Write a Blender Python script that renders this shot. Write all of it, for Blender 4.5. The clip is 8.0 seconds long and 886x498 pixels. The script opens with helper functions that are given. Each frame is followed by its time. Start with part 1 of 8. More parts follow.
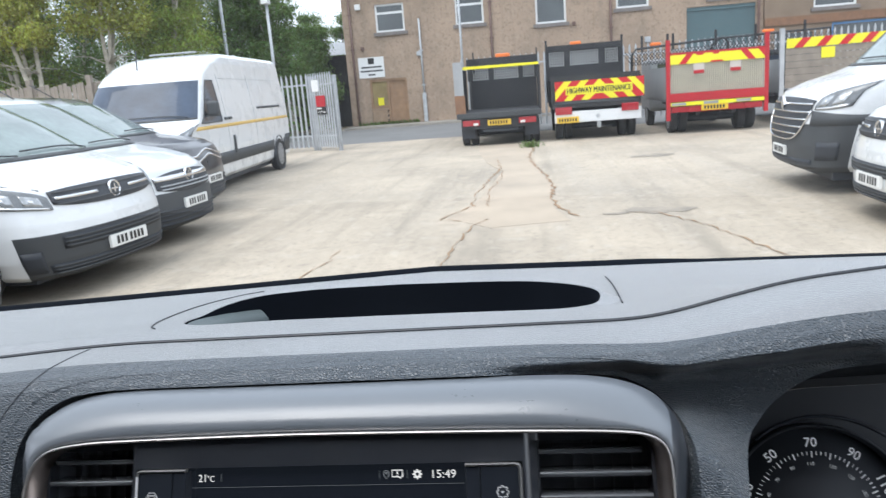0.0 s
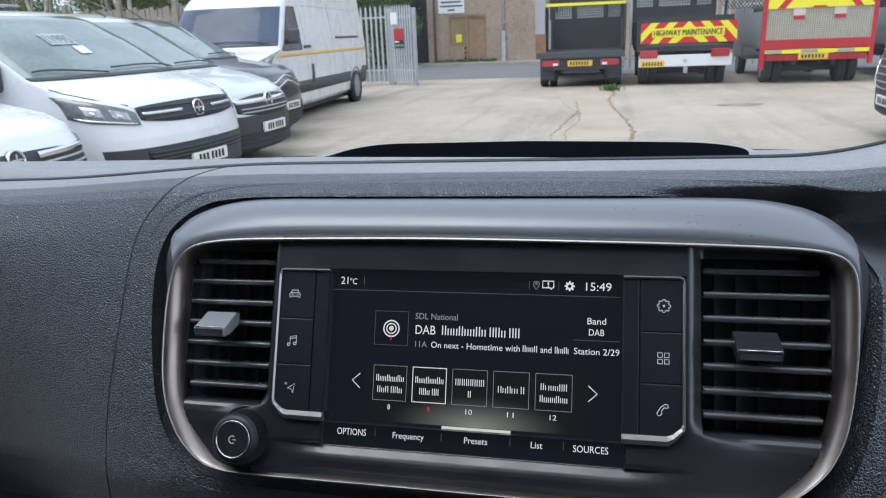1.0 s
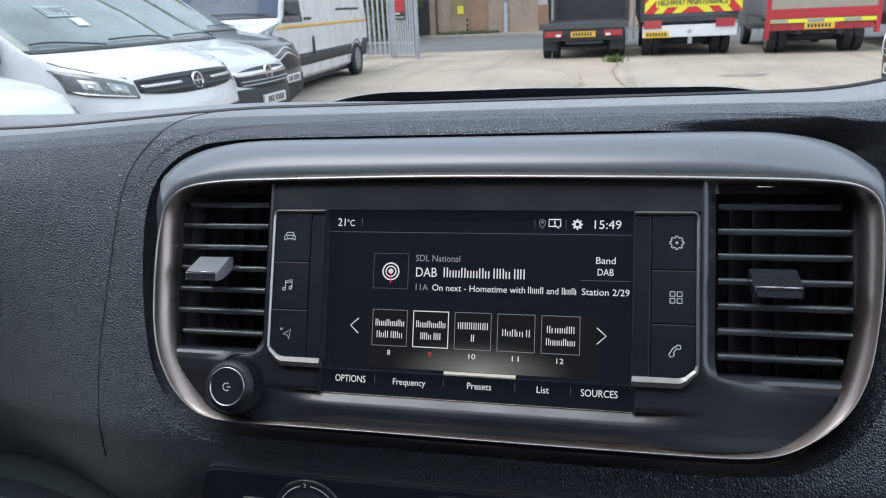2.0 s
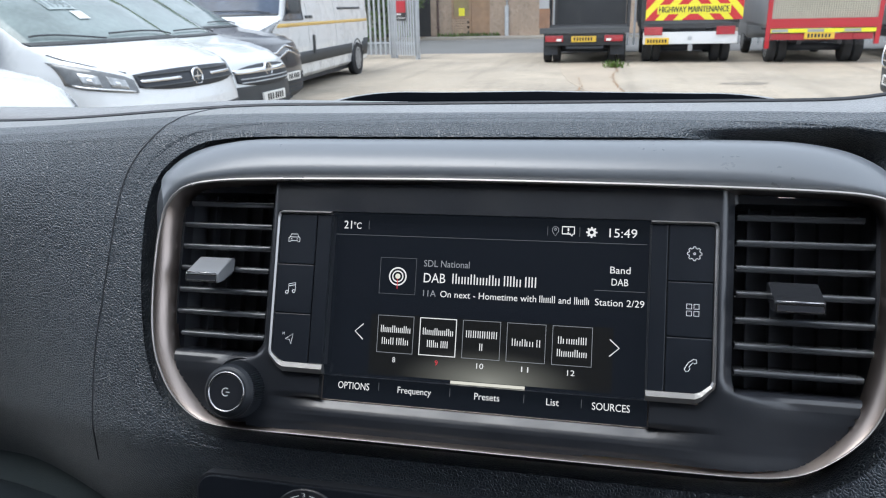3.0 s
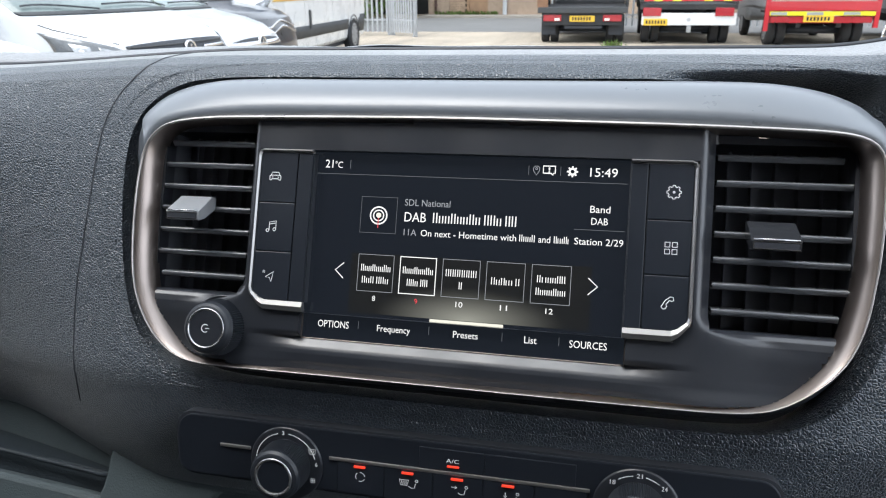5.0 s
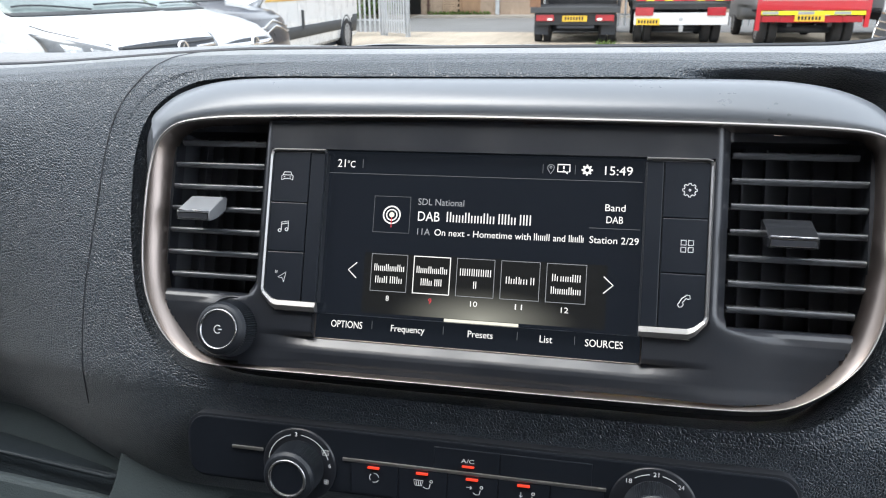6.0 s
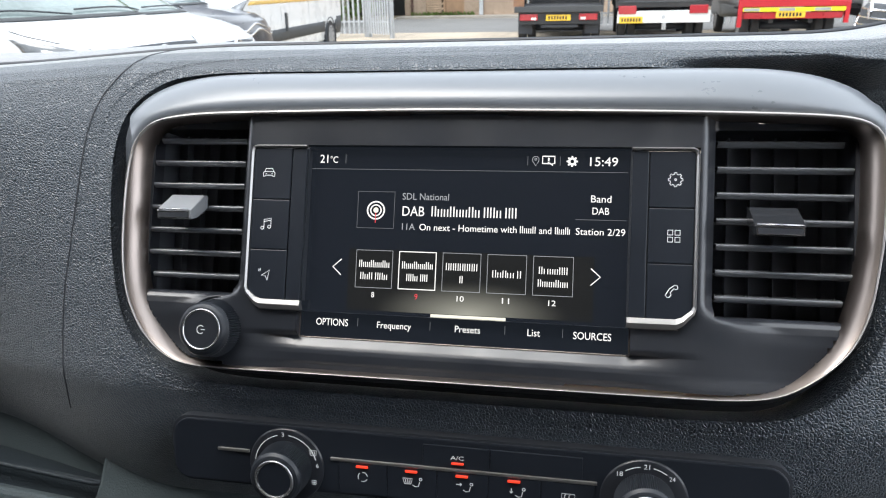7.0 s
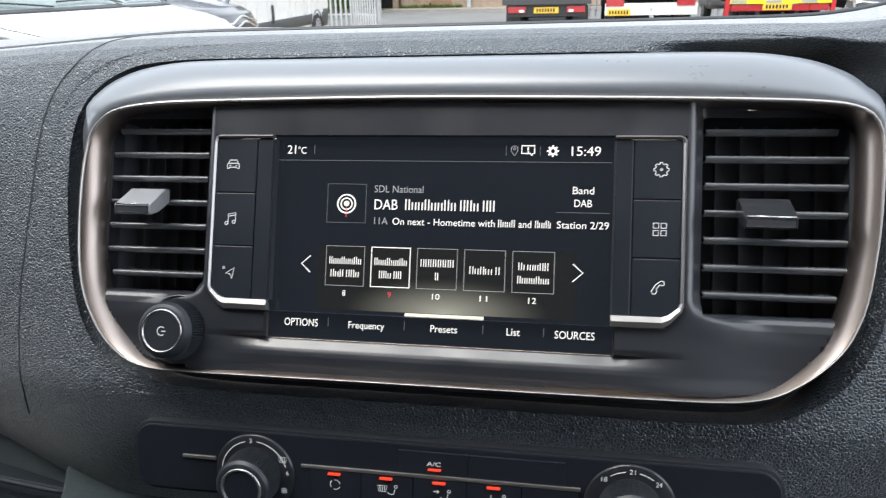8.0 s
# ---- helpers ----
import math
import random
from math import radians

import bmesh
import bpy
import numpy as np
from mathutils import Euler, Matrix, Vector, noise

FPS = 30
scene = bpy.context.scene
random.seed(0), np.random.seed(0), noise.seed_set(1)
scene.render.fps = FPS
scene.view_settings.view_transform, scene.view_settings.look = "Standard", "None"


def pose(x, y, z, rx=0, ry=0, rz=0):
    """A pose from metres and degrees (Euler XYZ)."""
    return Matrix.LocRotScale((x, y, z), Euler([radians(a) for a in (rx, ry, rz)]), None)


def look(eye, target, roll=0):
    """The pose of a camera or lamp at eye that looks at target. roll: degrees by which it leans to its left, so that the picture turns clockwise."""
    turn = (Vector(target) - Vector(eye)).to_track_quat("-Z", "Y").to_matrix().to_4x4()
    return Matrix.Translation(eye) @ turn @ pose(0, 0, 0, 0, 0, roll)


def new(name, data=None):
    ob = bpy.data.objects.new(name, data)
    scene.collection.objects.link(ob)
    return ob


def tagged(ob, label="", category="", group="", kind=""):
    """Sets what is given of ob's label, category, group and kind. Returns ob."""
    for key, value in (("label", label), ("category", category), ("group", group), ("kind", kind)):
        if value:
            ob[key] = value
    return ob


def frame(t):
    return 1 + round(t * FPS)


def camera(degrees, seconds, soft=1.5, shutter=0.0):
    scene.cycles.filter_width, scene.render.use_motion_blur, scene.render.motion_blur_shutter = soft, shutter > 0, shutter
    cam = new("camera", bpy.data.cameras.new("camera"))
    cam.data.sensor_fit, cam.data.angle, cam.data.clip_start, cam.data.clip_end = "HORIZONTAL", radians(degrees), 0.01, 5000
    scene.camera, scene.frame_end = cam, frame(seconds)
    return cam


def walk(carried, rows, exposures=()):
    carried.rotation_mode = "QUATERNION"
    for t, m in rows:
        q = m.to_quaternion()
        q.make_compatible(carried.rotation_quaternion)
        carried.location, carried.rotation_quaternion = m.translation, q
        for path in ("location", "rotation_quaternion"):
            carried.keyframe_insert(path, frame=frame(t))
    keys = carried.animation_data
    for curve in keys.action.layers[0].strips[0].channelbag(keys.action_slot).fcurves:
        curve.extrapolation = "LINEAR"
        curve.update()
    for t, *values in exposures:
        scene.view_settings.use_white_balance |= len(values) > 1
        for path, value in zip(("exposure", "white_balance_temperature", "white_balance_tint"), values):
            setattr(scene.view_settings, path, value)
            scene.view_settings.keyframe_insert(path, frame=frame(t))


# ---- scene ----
cam = camera(63.96, 8.0, soft=1.15, shutter=0.1)
cam.data.dof.use_dof, cam.data.dof.focus_distance, cam.data.dof.aperture_fstop = True, 0.37, 38.0
EXPO = 0.0
PATH = [
    (0.0, 0.1182, -0.3194, 1.4839, 77.425, 4.425, 6.679),
    (0.1, 0.0942, -0.3248, 1.4851, 78.42, 3.673, 7.921),
    (0.3, 0.0679, -0.3359, 1.4588, 78.724, 2.599, 9.94),
    (0.5, 0.0631, -0.3369, 1.4397, 77.475, 2.003, 11.271),
    (0.7, 0.0635, -0.3342, 1.4257, 75.613, 1.927, 12.08),
    (1.0, 0.0667, -0.3273, 1.4118, 73.168, 2.286, 12.733),
    (1.2, 0.0657, -0.3269, 1.4061, 72.102, 2.623, 12.848),
    (2.5, 0.0616, -0.31, 1.386, 71.038, 2.275, 12.883),
    (3.0, 0.0553, -0.3083, 1.3883, 71.259, 1.358, 12.928),
    (3.5, 0.0559, -0.3273, 1.3784, 70.93, 0.729, 12.951),
    (4.0, 0.0708, -0.3238, 1.366, 70.437, 0.497, 13.074),
    (5.5, 0.0572, -0.311, 1.3704, 69.536, 0.519, 12.541),
    (6.0, 0.0532, -0.3141, 1.3685, 69.666, 0.581, 12.194),
    (6.5, 0.0524, -0.3134, 1.3658, 69.723, 0.867, 11.562),
    (7.0, 0.0539, -0.3113, 1.3644, 69.708, 1.206, 10.946),
    (7.2, 0.0624, -0.3065, 1.3674, 69.684, 1.255, 10.676),
    (7.5, 0.0819, -0.287, 1.3688, 69.565, 1.27, 10.218),
    (7.7, 0.0871, -0.2838, 1.3696, 69.466, 1.305, 10.157),
    (8.0, 0.0572, -0.2935, 1.3588, 69.166, 1.233, 10.024),
]
walk(cam, [(t, pose(x, y, z, a, b, c)) for t, x, y, z, a, b, c in PATH],
     exposures=[(s, EXPO + e, k, 9) for s, e, k in ((0.0, 1.05, 6100), (0.3, 0.85, 5900), (0.5, 0.76, 5800), (1.0, 0.74, 5800), (2.5, 0.90, 5950), (3.5, 1.15, 6050), (5.5, 1.5, 6250), (8.0, 1.65, 6400))])

# ---- daylight: a bright overcast sky with a weak, very soft sun ----
world = bpy.data.worlds.new("sky")
scene.world = world
world.use_nodes = True
wn = world.node_tree
sky = wn.nodes.new("ShaderNodeTexSky")
sky.sky_type = "NISHITA"
sky.sun_disc = False
sky.sun_elevation, sky.sun_rotation = radians(64), radians(225)
sky.air_density, sky.dust_density, sky.ozone_density = 1.0, 6.0, 0.6
cloud = wn.nodes.new("ShaderNodeMixRGB")
cloud.inputs[0].default_value = 0.72
cloud.inputs[2].default_value = (11.0, 11.5, 12.3, 1)
wn.links.new(sky.outputs[0], cloud.inputs[1])
wn.links.new(cloud.outputs[0], wn.nodes["Background"].inputs[0])
wn.nodes["Background"].inputs[1].default_value = 0.12
sun = new("sun", bpy.data.lights.new("sun", "SUN"))
sun.data.energy, sun.data.angle, sun.data.color = 1.1, radians(40), (1.0, 0.97, 0.93)
sun.matrix_world = look((0, 0, 0), (0.32, 0.30, -0.90)) @ Matrix.Translation((0, 0, 0))
sun.location = (-4, -8, 30)


# ---- materials ----
def principled(name):
    m = bpy.data.materials.new(name)
    m.use_nodes = True
    return m, m.node_tree.nodes, m.node_tree.links, m.node_tree.nodes["Principled BSDF"]


def surface(name, col, rough=0.5, metal=0.0, vary=0.15, scale=6.0, bump=0.0, bump_scale=200.0, coat=0.0,
            spec=0.5, dirt=None, dirt_scale=3.0, dirt_amount=0.5, emit=None, strength=0.0):
    """A procedural surface: base colour with two scales of variation, roughness wear and a fine relief."""
    m, n, l, b = principled(name)
    tc = n.new("ShaderNodeTexCoord")
    big = n.new("ShaderNodeTexNoise")
    big.inputs["Scale"].default_value, big.inputs["Detail"].default_value = scale, 6
    l.new(tc.outputs["Object"], big.inputs["Vector"])
    fine = n.new("ShaderNodeTexNoise")
    fine.inputs["Scale"].default_value, fine.inputs["Detail"].default_value = scale * 14, 3
    l.new(tc.outputs["Object"], fine.inputs["Vector"])
    add = n.new("ShaderNodeMath")
    add.operation = "MULTIPLY_ADD"
    add.inputs[1].default_value = 0.35
    l.new(fine.outputs[0], add.inputs[0])
    l.new(big.outputs[0], add.inputs[2])
    ramp = n.new("ShaderNodeMapRange")
    ramp.inputs[1].default_value, ramp.inputs[2].default_value = 0.45, 0.9
    ramp.inputs[3].default_value, ramp.inputs[4].default_value = 1 - vary, 1 + vary
    l.new(add.outputs[0], ramp.inputs[0])
    mul = n.new("ShaderNodeVectorMath")
    mul.operation = "SCALE"
    mul.inputs[0].default_value = col
    l.new(ramp.outputs[0], mul.inputs["Scale"])
    out = mul.outputs[0]
    if dirt:
        dn = n.new("ShaderNodeTexNoise")
        dn.inputs["Scale"].default_value, dn.inputs["Detail"].default_value = dirt_scale, 8
        dn.inputs["Roughness"].default_value = 0.7
        l.new(tc.outputs["Object"], dn.inputs["Vector"])
        dr = n.new("ShaderNodeMapRange")
        dr.inputs[1].default_value, dr.inputs[2].default_value = 0.48, 0.68
        dr.inputs[4].default_value = dirt_amount
        l.new(dn.outputs[0], dr.inputs[0])
        mix = n.new("ShaderNodeMixRGB")
        mix.inputs[2].default_value = (*dirt, 1)
        l.new(dr.outputs[0], mix.inputs[0])
        l.new(out, mix.inputs[1])
        out = mix.outputs[0]
    l.new(out, b.inputs["Base Color"])
    rr = n.new("ShaderNodeMapRange")
    rr.inputs[1].default_value, rr.inputs[2].default_value = 0.4, 0.95
    rr.inputs[3].default_value, rr.inputs[4].default_value = max(0.02, rough * 0.85), min(1, rough * 1.15)
    l.new(add.outputs[0], rr.inputs[0])
    l.new(rr.outputs[0], b.inputs["Roughness"])
    b.inputs["Metallic"].default_value = metal
    b.inputs["Specular IOR Level"].default_value = spec
    b.inputs["Coat Weight"].default_value = coat
    b.inputs["Coat Roughness"].default_value = 0.04
    if bump:
        bn = n.new("ShaderNodeTexNoise")
        bn.inputs["Scale"].default_value, bn.inputs["Detail"].default_value = bump_scale, 4
        l.new(tc.outputs["Object"], bn.inputs["Vector"])
        bp = n.new("ShaderNodeBump")
        bp.inputs["Strength"].default_value, bp.inputs["Distance"].default_value = 1.0, bump
        l.new(bn.outputs[0], bp.inputs["Height"])
        l.new(bp.outputs[0], b.inputs["Normal"])
    if emit:
        b.inputs["Emission Color"].default_value = (*emit, 1)
        b.inputs["Emission Strength"].default_value = strength
    return m


def grain(name, col, rough, cell=650.0, depth=0.00035, spec=0.5, sheen_weight=0.0):
    """Moulded leather-grain plastic: small pebbles with recessed veins."""
    m, n, l, b = principled(name)
    tc = n.new("ShaderNodeTexCoord")
    warp = n.new("ShaderNodeTexNoise")
    warp.inputs["Scale"].default_value = cell * 0.8
    l.new(tc.outputs["Object"], warp.inputs["Vector"])
    wm = n.new("ShaderNodeVectorMath")
    wm.operation = "MULTIPLY_ADD"
    wm.inputs[1].default_value = (0.0008,) * 3
    l.new(warp.outputs["Color"], wm.inputs[0])
    l.new(tc.outputs["Object"], wm.inputs[2])
    vo = n.new("ShaderNodeTexVoronoi")
    vo.feature = "DISTANCE_TO_EDGE"
    vo.inputs["Scale"].default_value = cell
    l.new(wm.outputs[0], vo.inputs["Vector"])
    mr = n.new("ShaderNodeMapRange")
    mr.interpolation_type = "SMOOTHSTEP"
    mr.inputs[1].default_value, mr.inputs[2].default_value = -0.03, 0.28
    l.new(vo.outputs["Distance"], mr.inputs[0])
    bp = n.new("ShaderNodeBump")
    bp.inputs["Strength"].default_value, bp.inputs["Distance"].default_value = 0.8, depth
    l.new(mr.outputs[0], bp.inputs["Height"])
    l.new(bp.outputs[0], b.inputs["Normal"])
    wear = n.new("ShaderNodeTexNoise")
    wear.inputs["Scale"].default_value, wear.inputs["Detail"].default_value = 9, 6
    l.new(tc.outputs["Object"], wear.inputs["Vector"])
    cr = n.new("ShaderNodeMapRange")
    cr.inputs[3].default_value, cr.inputs[4].default_value = 0.85, 1.18
    l.new(wear.outputs[0], cr.inputs[0])
    mul = n.new("ShaderNodeVectorMath")
    mul.operation = "SCALE"
    mul.inputs[0].default_value = col
    l.new(cr.outputs[0], mul.inputs["Scale"])
    l.new(mul.outputs[0], b.inputs["Base Color"])
    rr = n.new("ShaderNodeMapRange")
    rr.inputs[3].default_value, rr.inputs[4].default_value = rough * 0.9, rough * 1.1
    l.new(wear.outputs[0], rr.inputs[0])
    l.new(rr.outputs[0], b.inputs["Roughness"])
    b.inputs["Specular IOR Level"].default_value = spec
    # Sheen added to stand in for sky brightness on grazing faces.
    b.inputs["Sheen Weight"].default_value, b.inputs["Sheen Roughness"].default_value = sheen_weight, 0.35
    return m


def smudged(m, lo, hi, scale):
    """Uneven gloss: wiped patches on a smooth surface."""
    n, l = m.node_tree.nodes, m.node_tree.links
    tc, no, mr = n.new("ShaderNodeTexCoord"), n.new("ShaderNodeTexNoise"), n.new("ShaderNodeMapRange")
    no.inputs["Scale"].default_value, no.inputs["Detail"].default_value, no.inputs["Roughness"].default_value = scale, 5, 0.6
    no.inputs["Distortion"].default_value = 0.8
    mr.inputs[1].default_value, mr.inputs[2].default_value = 0.38, 0.66
    mr.inputs[3].default_value, mr.inputs[4].default_value = lo, hi
    l.new(tc.outputs["Object"], no.inputs["Vector"])
    l.new(no.outputs[0], mr.inputs[0])
    l.new(mr.outputs[0], n["Principled BSDF"].inputs["Roughness"])
    return m


def lit(name, col, strength):
    m, n, l, b = principled(name)
    b.inputs["Base Color"].default_value = (0.01, 0.01, 0.01, 1)
    b.inputs["Emission Color"].default_value = (*col, 1)
    b.inputs["Emission Strength"].default_value = strength
    return m


def pane(name, tint=(1, 1, 1), gloss=0.06, rough=0.0):
    """Thin glass: mostly clear, with a weak mirror on it."""
    m = bpy.data.materials.new(name)
    m.use_nodes = True
    n, l = m.node_tree.nodes, m.node_tree.links
    n.remove(n["Principled BSDF"])
    a, g, mix = n.new("ShaderNodeBsdfTransparent"), n.new("ShaderNodeBsdfGlossy"), n.new("ShaderNodeMixShader")
    a.inputs[0].default_value = (*tint, 1)
    g.inputs["Roughness"].default_value = rough
    mix.inputs[0].default_value = gloss
    l.new(a.outputs[0], mix.inputs[1])
    l.new(g.outputs[0], mix.inputs[2])
    l.new(mix.outputs[0], n["Material Output"].inputs[0])
    return m


# One plastic: the second copy is paler, sky brightness put into its colour.
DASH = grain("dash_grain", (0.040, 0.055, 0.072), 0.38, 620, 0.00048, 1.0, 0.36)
DASH_LIT = grain("dash_lit_grain", (0.225, 0.234, 0.248), 0.36, 540, 0.00024, 0.9, 0.50)
LOWER = surface("lower_trim", (0.021, 0.030, 0.037), 0.6, vary=0.1, bump=0.0004, bump_scale=900)
HOOD = surface("satin_dark_grey", (0.150, 0.167, 0.190), 0.31, vary=0.02, scale=20, spec=0.95)
FASCIA = smudged(surface("satin_black", (0.0240, 0.0270, 0.0340), 0.24, vary=0.15, scale=14, bump=0.00002, bump_scale=1500, coat=0.25, spec=0.8), 0.29, 0.44, 17.0)
BLACK = surface("black_plastic", (0.024, 0.028, 0.035), 0.42, vary=0.1, scale=20)
BUTTON = surface("button_black", (0.017, 0.021, 0.029), 0.36, vary=0.08, scale=30)
SLAT = surface("vent_black", (0.125, 0.133, 0.148), 0.22, vary=0.1, scale=30, spec=1.0, coat=0.7)
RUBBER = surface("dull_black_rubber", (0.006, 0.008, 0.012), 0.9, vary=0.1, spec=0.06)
PITCH = surface("deep_black", (0.030, 0.034, 0.042), 0.6, vary=0.1)
CHROME = surface("bright_chrome", (0.74, 0.74, 0.75), 0.16, 1.0, vary=0.03)
# The brownish tint paints warm orange reflections into the silver.
SATIN = surface("satin_chrome_warm_tint", (0.38, 0.325, 0.295), 0.36, 1.0, vary=0.02, scale=30)
TRIM = surface("silver_trim", (0.42, 0.415, 0.41), 0.36, 0.85, vary=0.03)
GLASS_BLACK = surface("display_glass", (0.006, 0.007, 0.010), 0.10, vary=0.05, coat=0.3, emit=(0.6, 0.75, 1.0), strength=0.006)
EDGE = surface("bright_edge", (0.54, 0.51, 0.49), 0.30, 0.8, vary=0.02)
RING = surface("dark_ring", (0.050, 0.056, 0.066), 0.34, vary=0.05)
TAB = surface("tab_satin_grey", (0.30, 0.31, 0.325), 0.22, vary=0.06, coat=0.4)
TAB_DARK = surface("tab_dark_grey", (0.026, 0.028, 0.032), 0.17, vary=0.06, coat=0.4)
INK = surface("icon_grey", (0.80, 0.81, 0.82), 0.5, vary=0.04, emit=(0.85, 0.88, 0.9), strength=0.07)
UI_WHITE = lit("display_white", (1.0, 0.97, 0.92), 0.42)
UI_DIM = lit("display_grey", (0.62, 0.64, 0.66), 0.22)
UI_LINE = lit("display_line", (0.45, 0.48, 0.5), 0.11)
UI_RED = lit("display_red", (1.0, 0.06, 0.08), 0.33)
UI_CREAM = lit("display_cream", (1.0, 0.95, 0.78), 0.38)
LED = lit("indicator_red", (1.0, 0.055, 0.02), 0.42)
BIN = surface("bin_grey", (0.082, 0.104, 0.110), 0.6, vary=0.12, bump=0.0004, bump_scale=900)
KNOB = surface("satin_grey_ring", (0.60, 0.60, 0.61), 0.26, 0.9, vary=0.03)
# Dark lining made paler: veiling haze put into its colour.
VENTIN = surface("vent_lining_hazed", (0.125, 0.133, 0.150), 0.5, vary=0.1)
MAT = surface("rubber_mat", (0.022, 0.022, 0.023), 0.9, vary=0.1)
CABIN = surface("cabin_lining", (0.05, 0.05, 0.052), 0.8, vary=0.1)
ROOFLINE = surface("roof_lining", (0.40, 0.395, 0.39), 0.9, vary=0.06)
WINDSCREEN = pane("windscreen_glass", (0.70, 0.715, 0.71), 0.06)

# ---- mesh helpers ----
DM = pose(0, 0, 1.25, -23.6, -0.75, 0)   # the plane of the dashboard's centre: x right, y into it, z up along it


def mesh(name, verts, faces, smooth=False):
    me = bpy.data.meshes.new(name)
    me.from_pydata([tuple(v) for v in verts], [], faces)
    me.update()
    if smooth:
        me.polygons.foreach_set("use_smooth", [True] * len(me.polygons))
    return me


def finish(name, bm, smooth=False):
    me = bpy.data.meshes.new(name)
    bmesh.ops.recalc_face_normals(bm, faces=bm.faces)
    bm.to_mesh(me)
    bm.free()
    if smooth:
        me.polygons.foreach_set("use_smooth", [True] * len(me.polygons))
    return me


def part(name, bm, material, parent, label=""):
    me = bm if isinstance(bm, bpy.types.Mesh) else finish(name, bm)
    if not me.materials:
        me.materials.append(material)
    ob = new(name, me)
    ob.parent = parent
    if label:
        tagged(ob, label)
    return ob


def thing(name, label, category, m=None, group="", kind=""):
    ob = new(name)
    ob.empty_display_size = 0.05
    ob.matrix_basis = m if m is not None else Matrix()
    return tagged(ob, label, category, group, kind)


def solid(name, bm, material, label, category="", group="", kind="", m=None):
    """A thing of one mesh."""
    me = bm if isinstance(bm, bpy.types.Mesh) else finish(name, bm)
    me.materials.append(material)
    ob = new(name, me)
    if m is not None:
        ob.matrix_basis = m
    return tagged(ob, label, category, group, kind)


def add_box(bm, x0, x1, y0, y1, z0, z1, bevel=0.0, seg=2):
    r = bmesh.ops.create_cube(bm, size=1.0)
    vs = r["verts"]
    for v in vs:
        v.co = Vector(((x0 + x1) / 2 + v.co.x * (x1 - x0), (y0 + y1) / 2 + v.co.y * (y1 - y0), (z0 + z1) / 2 + v.co.z * (z1 - z0)))
    if bevel:
        es = list({e for v in vs for e in v.link_edges})
        bmesh.ops.bevel(bm, geom=es, offset=bevel, segments=seg, profile=0.5, affect="EDGES")
    return bm


def box(x0, x1, y0, y1, z0, z1, bevel=0.0, seg=2):
    return add_box(bmesh.new(), x0, x1, y0, y1, z0, z1, bevel, seg)


def add_lathe(bm, centre, axis, rings, n=40, smooth=True):
    """Rings of (distance along axis, radius) round a centre; closed by caps."""
    axis = Vector(axis).normalized()
    u = axis.orthogonal().normalized()
    w = axis.cross(u)
    rows = []
    for d, r in rings:
        rows.append([bm.verts.new(Vector(centre) + axis * d + (u * math.cos(a) + w * math.sin(a)) * r)
                     for a in (2 * math.pi * i / n for i in range(n))])
    for a, b in zip(rows, rows[1:]):
        for i in range(n):
            f = bm.faces.new((a[i], a[(i + 1) % n], b[(i + 1) % n], b[i]))
            f.smooth = smooth
    bm.faces.new(rows[0][::-1])
    bm.faces.new(rows[-1])
    return bm


def lathe(centre, axis, rings, n=40):
    return add_lathe(bmesh.new(), centre, axis, rings, n)


def add_tube(bm, pts, r, n=8, closed=False):
    pts = [Vector(p) for p in pts]
    rows = []
    for i, p in enumerate(pts):
        a = pts[i - 1] if (i or closed) else p
        b = pts[(i + 1) % len(pts)] if (i < len(pts) - 1 or closed) else p
        d = (b - a).normalized()
        u = d.cross(Vector((0.13, 0.31, 0.94))).normalized()
        w = d.cross(u)
        rad = r[i] if isinstance(r, (list, tuple)) else r
        rows.append([bm.verts.new(p + (u * math.cos(k) + w * math.sin(k)) * rad) for k in (2 * math.pi * j / n for j in range(n))])
    pairs = list(zip(rows, rows[1:])) + ([(rows[-1], rows[0])] if closed else [])
    for a, b in pairs:
        for i in range(n):
            bm.faces.new((a[i], a[(i + 1) % n], b[(i + 1) % n], b[i])).smooth = True
    if not closed:
        bm.faces.new(rows[0][::-1])
        bm.faces.new(rows[-1])
    return bm


def tube(pts, r, n=8, closed=False):
    return add_tube(bmesh.new(), pts, r, n, closed)


def spline(pts, per=8, closed=False):
    """Catmull-Rom curve through points of any dimension."""
    pts = [np.array(p, float) for p in pts]
    n, out = len(pts), []
    for i in range(n if closed else n - 1):
        p0 = pts[(i - 1) % n] if (closed or i) else pts[0]
        p1, p2 = pts[i], pts[(i + 1) % n]
        p3 = pts[(i + 2) % n] if (closed or i < n - 2) else pts[-1]
        for k in range(per):
            t = k / per
            out.append(0.5 * (2 * p1 + (p2 - p0) * t + (2 * p0 - 5 * p1 + 4 * p2 - p3) * t * t + (3 * p1 - p0 - 3 * p2 + p3) * t ** 3))
    if not closed:
        out.append(pts[-1])
    return out


def even(pts, n, closed=True):
    pts = np.array(list(pts) + ([pts[0]] if closed else []), float)
    d = np.r_[0, np.cumsum(np.linalg.norm(np.diff(pts, axis=0), axis=1))]
    s = np.linspace(0, d[-1], n + 1)[:-1] if closed else np.linspace(0, d[-1], n)
    return np.stack([np.interp(s, d, pts[:, k]) for k in range(pts.shape[1])], 1)


def mirrored(half):
    """A closed outline from its right half, top middle to bottom middle (millimetres)."""
    return [(x, z) for x, z in half] + [(-x, z) for x, z in half[::-1] if x > 0.5]


def outline(half, n=200):
    return even(spline(mirrored(half), 6, True), n) * 0.001


